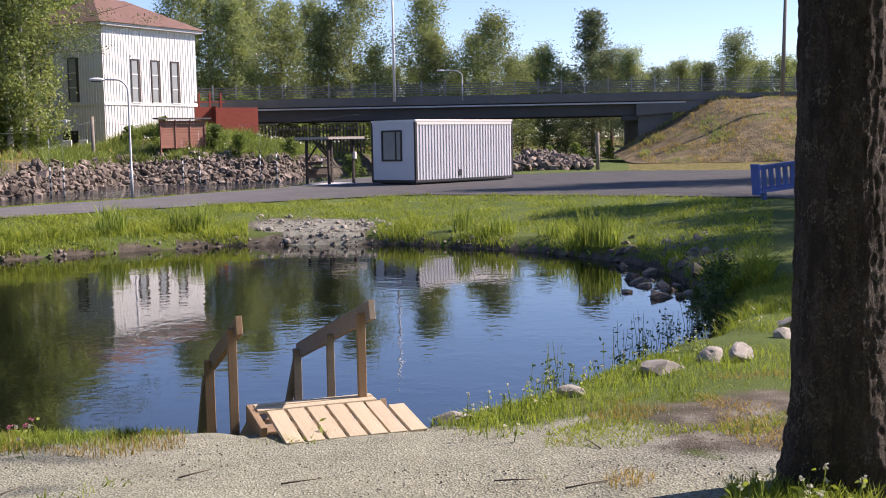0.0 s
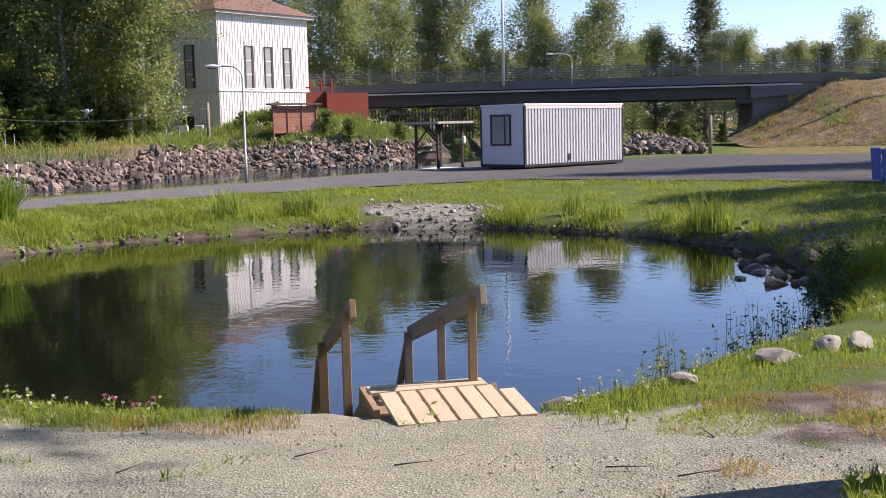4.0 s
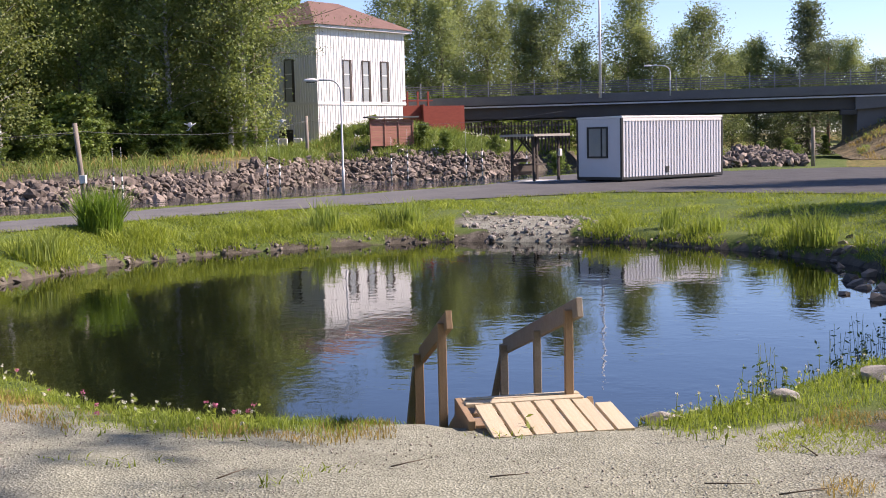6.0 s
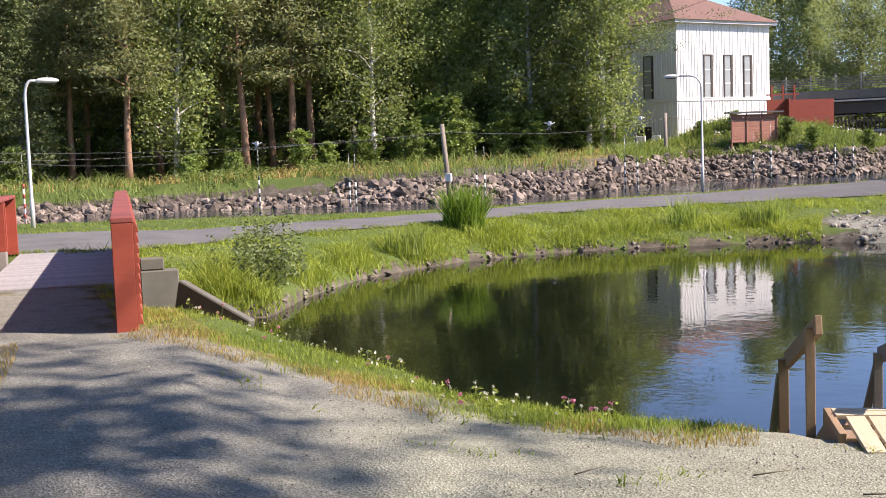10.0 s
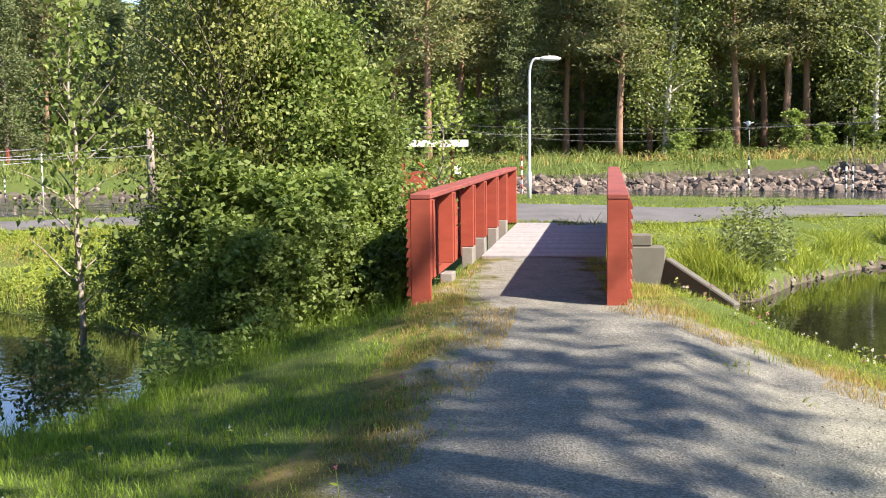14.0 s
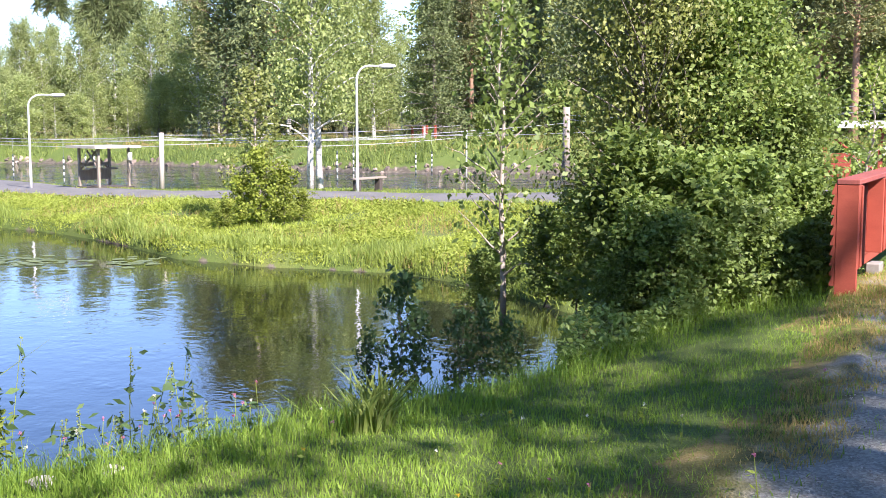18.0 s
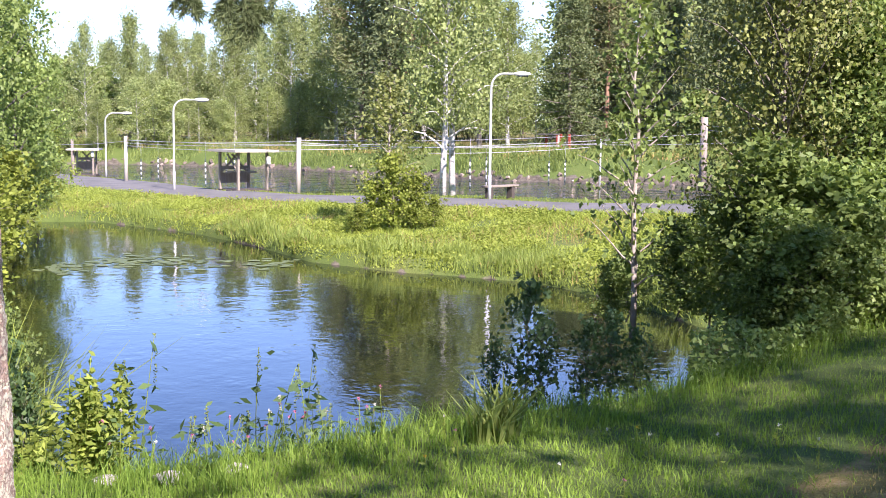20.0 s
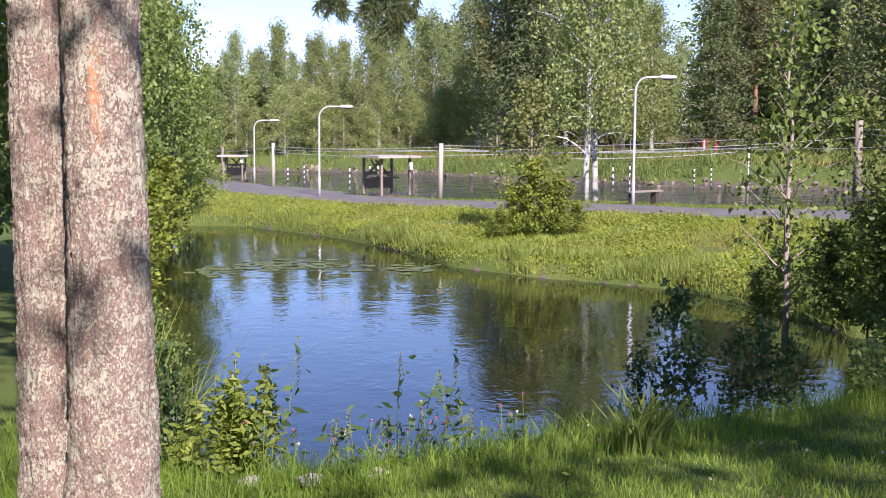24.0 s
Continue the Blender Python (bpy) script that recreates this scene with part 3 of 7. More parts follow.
def make_tree(kind, h, seed, leaves, size):
    """Trunk and crown meshes of one tree, h metres high, standing at the origin."""
    rng = np.random.default_rng(seed)
    lean = rng.normal(size=2) * 0.02
    slim = min(1.0, h / 9)
    tr = {"birch": 0.011, "aspen": 0.012, "pine": 0.013, "spread_pine": 0.013, "spruce": 0.013, "alder": 0.010}[kind] * h * (0.5 + 0.5 * slim) + 0.03 * slim * slim
    trunk_pts = [(lean[0] * z * h + rng.normal() * 0.03, lean[1] * z * h + rng.normal() * 0.03, z * h - 0.15) for z in np.linspace(0, 1, 9)]
    radii = [tr * (1.15 if i == 0 else 1) * (1 - i / 8) ** 0.8 + 0.012 * slim for i in range(9)]
    V, F = tube(trunk_pts, radii, 8)
    mats = [0] * len(F)
    start = {"birch": 0.13, "aspen": 0.14, "pine": 0.36, "spread_pine": 0.38, "spruce": 0.08, "alder": 0.12}[kind]
    width = {"birch": 0.20, "aspen": 0.19, "pine": 0.17, "spread_pine": 0.42, "spruce": 0.20, "alder": 0.30}[kind] * h
    n_limb = {"birch": 34, "aspen": 32, "pine": 36, "spread_pine": 26, "spruce": 60, "alder": 30}[kind]
    centers, spread = [], []
    for i in range(n_limb):
        u = (i + rng.random()) / n_limb
        z = start + (0.98 - start) * u
        az = i * 2.4 + rng.normal() * 0.4
        if kind == "spruce":
            ln, rise, droop = width * (1.05 - u) + 0.15, -0.15 + 0.35 * u, 0.1
        elif kind == "spread_pine":
            ln, rise, droop = width * rng.uniform(0.5, 1.15) * (1.1 - 0.5 * u), 0.1 + 0.3 * u, 0.25
        elif kind == "pine":
            ln, rise, droop = width * (0.45 + 0.75 * math.sin(math.pi * min(1, 0.25 + u * 0.75))) * rng.uniform(0.6, 1.2), 0.15 + 0.5 * u, -0.3
        else:
            ln = width * (0.35 + math.sin(math.pi * min(1.0, 0.2 + u * 0.8)) * 0.8) * rng.uniform(0.65, 1.2)
            rise, droop = 0.55 + 0.5 * u, 0.9 if kind == "birch" else 0.3
        k = min(int(z * 8), 7)
        f = z * 8 - k
        base = [trunk_pts[k][q] * (1 - f) + trunk_pts[k + 1][q] * f for q in range(3)]
        pts = limb_path(rng, base, az, rise, ln, droop)
        r0 = tr * 0.32 * (1 - z) + 0.015 * slim
        v, fc = tube(pts, [r0, r0 * 0.8, r0 * 0.6, r0 * 0.4, r0 * 0.15], 4, False)
        o = len(V)
        V.extend(v)
        F.extend(tuple(a + o for a in face) for face in fc)
        m = 5 if kind != "spruce" else 4
        for s in np.linspace(0.35 if "pine" in kind else 0.2, 1.05, m):
            j = min(int(s * 4), 3)
            g = s * 4 - j
            c = pts[j] * (1 - g) + pts[j + 1] * g + rng.normal(size=3) * ln * 0.10
            if kind == "birch" and s > 0.5:
                for dz in (0.0, 0.045 * h):
                    centers.append(c - np.array([0, 0, dz]))
                    spread.append((0.028 * h, 0.028 * h, 0.035 * h))
            elif "pine" in kind:
                centers.append(c)
                spread.append((0.04 * h, 0.04 * h, 0.014 * h))
            elif kind == "spruce":
                centers.append(c - np.array([0, 0, 0.01 * h]))
                spread.append((0.028 * h, 0.028 * h, 0.016 * h))
            else:
                centers.append(c)
                spread.append((0.034 * h, 0.034 * h, 0.03 * h))
    centers, spread = np.array(centers), np.array(spread)
    pick = rng.integers(0, len(centers), leaves)
    pts = centers[pick] + rng.normal(size=(leaves, 3)) * spread[pick]
    if kind in ("pine", "spread_pine", "spruce"):
        quads = leaf_quads(pts, size * 1.5, size * 0.45, rng, 0.35 if kind == "spruce" else -0.2, 0.3)
    else:
        quads = leaf_quads(pts, size * 1.15, size * 0.8, rng, 0.35, 0.3)
    return (V, F), quads


TREE_LOOK = {"birch": (M_BIRCHBARK, M_BIRCH), "aspen": (M_GREYBARK, M_ASPEN), "pine": (M_REDBARK, M_NEEDLE), "spread_pine": (M_REDBARK, M_NEEDLE), "spruce": (M_GREYBARK, M_DARKNEEDLE), "alder": (M_GREYBARK, M_ALDER)}


def tree_model(kind, h, seed, leaves, size, label, looks=None, bare=0.0):
    bark, leaf = looks or TREE_LOOK[kind]
    (v, f), quads = make_tree(kind, h, seed, leaves, size)
    quads = quads[quads[:, 0, 2] > bare]
    ob = thing("%s_tree" % kind.split("_")[-1], Matrix(), label, "tree")
    me = mesh_of("trunk", v, f, True)
    part("trunk", me, bark, ob)
    part("crown", quads_mesh("crown", quads, leaf), leaf, ob)
    return ob


def place(model, az, d, scale=1.0, turn=0.0, z=None, wide=1.0, first=[]):
    p = compass(az, d)
    p.z = (height(p.x, p.y) if z is None else z) - 0.05
    m = Matrix.Translation(p) @ Matrix.Rotation(turn, 4, "Z") @ Matrix.Diagonal((scale * wide, scale * wide, scale, 1))
    if model not in first:
        first.append(model)
        model.matrix_basis = m
        return model
    o = copy_thing(model, Matrix())
    o.matrix_basis = m
    return o


# ---- the woods across the river and behind the bridge ----
rw = random.Random(7)
BIRCHES = [tree_model("birch", 14, s, 14000, 0.165, "tall white-barked birch with drooping light green crown") for s in (1, 2, 3)]
ASPENS = [tree_model("aspen", 12, s, 13000, 0.165, "slender leafy deciduous tree in the riverside wood") for s in (11, 12)]
PINES = [tree_model("pine", 15, s, 11500, 0.205, "tall pine with orange-brown trunk and sparse crown") for s in (21, 22, 23)]
SPRUCES = [tree_model("spruce", 13, s, 12000, 0.21, "dark green conical spruce in the wood") for s in (31, 32)]
FAR_MIX = [tree_model(k, h, s, 6000, 0.26, t) for k, h, s, t in (("spruce", 13, 51, "dark green conical spruce in the wood"), ("pine", 15, 52, "tall pine with orange-brown trunk and sparse crown"),
           ("aspen", 12, 53, "slender leafy deciduous tree in the riverside wood"), ("birch", 14, 54, "tall white-barked birch with drooping light green crown"))]
BUSHES = [tree_model("alder", 3.2, s, 2600, 0.15, "low leafy green bush at the wood's edge") for s in (41, 42)]


USED = {}


def least(models):
    """The model of a set that has been stood up least often."""
    m = min(models, key=lambda q: (USED.get(q.name, 0), rw.random()))
    USED[m.name] = USED.get(m.name, 0) + 1
    return m


def pick(models, az, d, h, wide=1.0, z=None):
    """Stand one of the models, of about h metres, at a bearing and distance."""
    m = least(models)
    base = {"birch": 14, "aspen": 12, "pine": 15, "spruce": 13, "alder": 3.2}[m.name.split("_")[0]]
    return place(m, az, d, h / base, rw.uniform(0, 6.28), z, wide)


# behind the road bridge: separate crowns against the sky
# Paler, low-contrast leaf colours carry the haze of distance.
M_HAZELEAF = foliage("distant_leaves", (0.20, 0.25, 0.125), (0.36, 0.42, 0.20), 0.5, 0.3, 0.7)
M_HAZENEEDLE = foliage("distant_needles", (0.115, 0.15, 0.085), (0.20, 0.24, 0.13), 0.35, 0.3, 0.7)
FAR_BIRCH = [tree_model("birch", 14, s, 15000, 0.155, "tall feathery birch beyond the road bridge", (M_BIRCHBARK, M_HAZELEAF)) for s in (5, 6)]
FAR_ASPEN = [tree_model("aspen", 12, s, 13000, 0.155, "rounded leafy tree beyond the road bridge", (M_GREYBARK, M_HAZELEAF)) for s in (14, 15)]
FAR_SPRUCE = [tree_model("spruce", 13, 33, 13000, 0.19, "dark green conical spruce beyond the road bridge", (M_GREYBARK, M_HAZENEEDLE))]
FAR_PINE = [tree_model("pine", 15, 24, 11000, 0.19, "pine beyond the road bridge", (M_REDBARK, M_HAZENEEDLE))]
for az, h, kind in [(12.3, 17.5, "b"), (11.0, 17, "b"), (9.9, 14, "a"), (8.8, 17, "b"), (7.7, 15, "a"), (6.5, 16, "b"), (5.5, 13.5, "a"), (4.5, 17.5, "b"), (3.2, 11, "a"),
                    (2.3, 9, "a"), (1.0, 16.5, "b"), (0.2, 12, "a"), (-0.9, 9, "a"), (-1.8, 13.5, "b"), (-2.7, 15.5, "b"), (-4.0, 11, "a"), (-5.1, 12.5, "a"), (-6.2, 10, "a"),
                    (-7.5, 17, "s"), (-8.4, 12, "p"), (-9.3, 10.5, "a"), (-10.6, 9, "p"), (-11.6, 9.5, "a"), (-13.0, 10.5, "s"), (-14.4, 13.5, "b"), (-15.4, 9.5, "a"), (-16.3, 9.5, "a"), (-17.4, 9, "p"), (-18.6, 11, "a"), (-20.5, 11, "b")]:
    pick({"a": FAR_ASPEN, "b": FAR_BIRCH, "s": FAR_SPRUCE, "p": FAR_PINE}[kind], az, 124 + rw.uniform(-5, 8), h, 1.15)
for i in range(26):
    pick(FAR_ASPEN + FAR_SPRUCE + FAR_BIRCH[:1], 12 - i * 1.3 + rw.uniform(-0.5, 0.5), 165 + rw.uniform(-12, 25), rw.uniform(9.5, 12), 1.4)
# across the river, from the white house round to the old pines
for az, d, h, kind in [(19.7, 76, 14.5, "b"), (20.4, 77, 14.5, "b"), (21.2, 80, 15, "p"), (22.4, 84, 15, "b"), (23.2, 78, 15.5, "b"), (24.0, 80, 14, "b"), (26.2, 88, 14, "a"), (28.0, 92, 15, "a"), (29.3, 84, 14, "a"), (25.2, 82, 14.5, "b"), (27.2, 79, 13, "a"), (30.2, 88, 15, "p"), (32.0, 82, 15, "a"),
                       (31.0, 76, 15, "b"), (33.0, 88, 15, "s"), (34.0, 77, 17, "p"), (34.9, 76, 17, "p"), (35.9, 80, 16, "p"), (36.6, 84, 17, "p"), (38.2, 79, 16, "p"), (37.2, 75, 17, "p"), (39.1, 82, 17, "p"), (40.6, 74, 15.5, "b"),
                       (42.0, 90, 16, "s"), (42.8, 72, 15, "p"), (44.6, 80, 15, "p"), (45.4, 77, 15, "p"), (43.7, 82, 16, "s"), (41.3, 78, 16, "p"), (49.6, 80, 16, "p"), (46.0, 86, 16, "s"), (47.5, 74, 12, "s"), (48.8, 88, 17, "p"), (50.6, 78, 17, "p"), (52.1, 72, 17, "p"), (53.9, 76, 16, "p"),
                       (55.5, 82, 16, "s"), (54.8, 78, 15, "p"), (56.6, 76, 16, "p"), (57.5, 80, 15, "p"), (60.0, 84, 15, "p"), (62.5, 84, 15, "s"), (65, 86, 15, "s"), (67.5, 90, 14, "s"), (70.2, 92, 14.5, "p"), (72.0, 88, 13, "s")]:
    pick({"a": ASPENS, "b": BIRCHES, "s": SPRUCES, "p": PINES}[kind], az, d, h)
for i in range(52):
    az = 18.0 + i * 1.05 + rw.uniform(-0.4, 0.4)
    pick(FAR_MIX if az < 33 else FAR_MIX[:3], az, rw.uniform(92, 122), rw.uniform(13.5, 18), 1.2)
for i in range(46):
    az = 19.0 + i * 1.12 + rw.uniform(-0.5, 0.5)
    pick(BUSHES, az, river_far_d(az) + rw.uniform(14, 26), rw.uniform(2.0, 4.5), 1.3)
for i in range(44):
    az = 17.5 + i * 1.25 + rw.uniform(-0.5, 0.5)
    pick(BUSHES, az, rw.uniform(112, 132), rw.uniform(6.0, 8.5), 1.5)
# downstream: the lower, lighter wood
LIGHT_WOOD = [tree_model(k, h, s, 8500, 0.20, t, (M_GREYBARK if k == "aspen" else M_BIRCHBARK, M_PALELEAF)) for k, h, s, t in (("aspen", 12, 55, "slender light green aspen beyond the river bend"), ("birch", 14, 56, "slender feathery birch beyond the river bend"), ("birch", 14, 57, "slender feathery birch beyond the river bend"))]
FINE_BIRCH = [tree_model("birch", 12, s, 9500, 0.155, "white-stemmed birch with drooping twigs beside the footpath", bare=2.9) for s in (61, 62)]
place(FINE_BIRCH[0], 77.8, 46.6, 0.95, 0.5, None, 0.8)
place(FINE_BIRCH[1], 78.3, 45.6, 1.0, 2.5, None, 0.8)
for az, d, h, kind in [(75.0, 84, 11, "b"), (76.4, 82, 11.5, "a"), (79.8, 92, 17, "p"), (80.8, 90, 17, "s"), (82.2, 94, 17, "p"), (79.2, 96, 16, "b"), (81.5, 96, 17, "b"), (83.4, 104, 13.5, "b")]:
    pick({"a": ASPENS, "b": BIRCHES, "s": SPRUCES, "p": PINES}[kind], az, d, h)
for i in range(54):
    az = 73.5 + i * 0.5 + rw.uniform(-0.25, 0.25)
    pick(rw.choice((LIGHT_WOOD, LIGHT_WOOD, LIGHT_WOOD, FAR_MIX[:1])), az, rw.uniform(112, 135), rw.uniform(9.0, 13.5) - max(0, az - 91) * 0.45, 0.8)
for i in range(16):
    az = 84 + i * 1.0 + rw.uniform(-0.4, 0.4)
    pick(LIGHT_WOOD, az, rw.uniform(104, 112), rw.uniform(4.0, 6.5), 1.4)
for i in range(26):
    pick(BUSHES, 72 + i * 1.1 + rw.uniform(-0.4, 0.4), rw.uniform(120, 145), rw.uniform(5.0, 7.5), 1.6)
for i in range(16):
    pick(BUSHES, 14 - i * 1.0 + rw.uniform(-0.3, 0.3), rw.uniform(106, 114), rw.uniform(3.0, 4.2), 1.6)
# outside the view: added trees that close the place, cast the long shadows and dim the skylight
for x, y, h, kind in [(17, 20, 15, "b"), (18, 27, 15, "p"), (22, 34, 14, "b"), (17, 36, 12, "b"), (8, -8, 15, "p"), (-3, -14, 15, "b"), (-12, -14, 15, "p"), (-20, -16, 14, "b"), (16, -4, 16, "p"), (26, 6, 15, "p"), (20.5, 48, 16, "b"), (24, 50.5, 16, "b"), (15.8, 30, 8, "b"),
                      (11.5, 17.2, 12, "b"), (11.0, 20.5, 11, "b"), (-8.5, -6.5, 16, "p"), (-5.0, -8.5, 17, "b"), (-1.0, -7.5, 17, "p"), (3.5, -8.0, 16, "b"), (-13.0, -7.5, 15, "b"), (-2.5, -5.0, 18, "p"), (1.5, -5.5, 18, "p"), (6.5, -4.5, 17, "p"), (10.5, -2.5, 16, "b"), (-7.0, -11, 17, "b"), (4.5, -2.8, 18, "p")]:
    pick({"b": BIRCHES, "p": PINES}[kind], math.degrees(math.atan2(-x, y)), math.hypot(x, y), h)

# two unseen pines added for dappled shade, leaning over the clearing, bare up to their thin tops
(sv, sf), sq = make_tree("pine", 19, 25, 4300, 0.34)


def shade_pine(x, y, bend, low, seed, turn):
    """An unseen shade-casting pine whose top bends over along y by 'bend' metres; its crown is open, in loose clumps.
    """
    t = thing("pine_tree", Matrix.Translation((x, y, 0)), "unseen leaning pine added to dapple the clearing with shade", "tree")
    stem = mesh_of("trunk", sv, sf, True)
    mid = sq.mean(axis=1)
    keep = (mid[:, 2] > low) & (np.array([noise.noise((q[0] * 0.75, q[1] * 0.75, q[2] * 0.75 + seed)) for q in mid]) > 0.05)
    crown = quads_mesh("crown", sq[keep], M_NEEDLE)
    for me in (stem, crown):
        me.transform(Matrix.Rotation(turn, 4, "Z"))
        for v in me.vertices:
            v.co.y += bend * min(max(v.co.z, 0.0) / 16, 1.0) ** 3
    part("trunk", stem, M_REDBARK, t)
    part("crown", crown, M_NEEDLE, t)


shade_pine(9.1, 4.4, 5.7, 13.5, 3.0, 0.0)
shade_pine(12.5, 4.2, 5.9, 14.5, 8.0, 2.2)

# an old pine whose limbs reach across the corner of the white house
old = tree_model("spread_pine", 16.5, 27, 16000, 0.125, "old pine with long level limbs beside the white house", (M_GREYBARK, M_DARKNEEDLE))
place(old, 19.3, 77.5, 1.0, 0.6)


# ---- built things ----
M_ROOF = surface("brown_roof", (0.12, 0.065, 0.05), (0.20, 0.115, 0.09), 1.5, 0.85, bumps=0.3)
M_GLASS = surface("dark_pane", (0.02, 0.025, 0.03), (0.05, 0.055, 0.06), 1.0, 0.08, bumps=0.0)
M_BROWN = surface("brown_boards", (0.24, 0.10, 0.07), (0.36, 0.17, 0.12), 2.0, 0.85, bumps=0.2, stretch=(0.3, 1, 4), vary=0.1)
M_DECK = surface("grey_planks", (0.22, 0.22, 0.225), (0.36, 0.36, 0.365), 2.0, 0.85, bumps=0.25, stretch=(1, 6, 1), vary=0.12)
M_OLDWOOD = surface("old_grey_wood", (0.15, 0.125, 0.10), (0.30, 0.26, 0.215), 3.0, 0.9, bumps=0.3, stretch=(6, 6, 0.7), vary=0.1)
M_DARKWOOD = surface("dark_wood", (0.035, 0.028, 0.024), (0.08, 0.065, 0.055), 3.0, 0.85, bumps=0.3)
M_RAILWOOD = surface("weathered_rail_wood", (0.19, 0.125, 0.07), (0.34, 0.235, 0.14), 4.0, 0.8, bumps=0.3, stretch=(5, 5, 0.8), vary=0.1)
M_RAILGREY = surface("grey_handrail", (0.20, 0.17, 0.135), (0.33, 0.285, 0.225), 4.0, 0.8, bumps=0.3)
M_BLUE = surface("blue_paint", (0.05, 0.11, 0.42), (0.09, 0.17, 0.55), 2.0, 0.5, bumps=0.05)
M_FELT = surface("dark_felt", (0.05, 0.05, 0.05), (0.11, 0.11, 0.11), 2.0, 0.9, bumps=0.2)
M_STEEL = surface("bridge_steel", (0.035, 0.033, 0.034), (0.07, 0.066, 0.065), 0.5, 0.6, bumps=0.1)
M_EDGE = surface("bridge_edge_concrete", (0.10, 0.098, 0.098), (0.18, 0.175, 0.17), 0.4, 0.9, bumps=0.2)
M_GALV = surface("galvanised", (0.42, 0.43, 0.44), (0.55, 0.56, 0.57), 2.0, 0.5, metal=0.4, bumps=0.05)
M_WIRE = surface("wire", (0.10, 0.10, 0.10), (0.18, 0.18, 0.18), 2.0, 0.5, metal=0.3, bumps=0.0)
M_RAILSTEEL = surface("bridge_rail_steel", (0.13, 0.13, 0.135), (0.20, 0.20, 0.205), 1.0, 0.6, metal=0.2, bumps=0.05)
M_RAILPOST = surface("railing_post_steel", (0.22, 0.225, 0.235), (0.36, 0.365, 0.375), 2.0, 0.5, metal=0.3, bumps=0.05)
M_PANEL = surface("pale_panel", (0.62, 0.62, 0.60), (0.75, 0.75, 0.73), 1.0, 0.6, bumps=0.05)
# Pale pane colour stands in for what the glass reflects.
M_PANE = surface("lit_pane", (0.20, 0.22, 0.22), (0.36, 0.38, 0.38), 0.8, 0.08, bumps=0.0)
M_POST = surface("pale_weathered_post", (0.30, 0.27, 0.23), (0.46, 0.43, 0.38), 3.0, 0.85, bumps=0.2, stretch=(6, 6, 0.7))
M_REDTOP = surface("worn_red_paint", (0.15, 0.045, 0.04), (0.31, 0.075, 0.055), 2.0, 0.8, bumps=0.3, spread=0.15)
M_BAND = surface("dark_band", (0.03, 0.05, 0.04), (0.05, 0.075, 0.06), 1.0, 0.5, bumps=0.0)
M_REDBAND = surface("red_band", (0.35, 0.05, 0.03), (0.45, 0.08, 0.05), 1.0, 0.5, bumps=0.0)


def frame_at(x, y, z, dx, dy):
    """A pose at a place, with its x axis along (dx, dy)."""
    return Matrix.Translation((x, y, z)) @ Matrix.Rotation(math.atan2(dy, dx), 4, "Z")


def window(parent, m, w, h, bars=2, dark=False):
    """A framed window with panes, in the plane y = 0 of m, facing -y."""
    win = part("window", box((0, -0.01, 0), (w, 0.05, h)), M_PANE, parent, "tall window with reflection toned into its panes")
    win.matrix_local = m
    t, mat = 0.09, M_DARKWOOD
    part("frame", box((-t, -0.05, 0), (0, 0.05, h)), mat, win)
    # This wide dark strip stands in for the shaded reveal of the recess.
    part("frame", box((w, -0.05, 0), (w + 0.22, 0.05, h)), mat, win)
    part("frame", box((-t, -0.05, h), (w + 0.22, 0.05, h + t)), mat, win)
    part("sill", box((-t, -0.08, -t), (w + 0.22, 0.05, 0)), M_PANEL, win)
    for i in range(bars):
        z = h * (i + 1) / (bars + 1)
        part("glazing_bar", box((0, -0.03, z - 0.04), (w, -0.012, z + 0.04)), M_PANEL, win)
    return win


def wall_with_battens(parent, length, z0, z1, step, label="", depth=0.035):
    """A board wall and the battens over its joints."""
    wall = part("wall", box((0, 0, z0), (length, 0.3, z1)), M_WHITE, parent, label)
    me, x = None, step / 2
    while x < length:
        if me is None:
            o = part("batten", box((-0.03, -depth, z0 + 0.01), (0.03, -0.001, z1 - 0.01)), M_WHITE, wall)
            me = o.data
        else:
            o = new("batten", me)
            o.parent = wall
        o.location = (x, 0, 0)
        x += step
    return wall


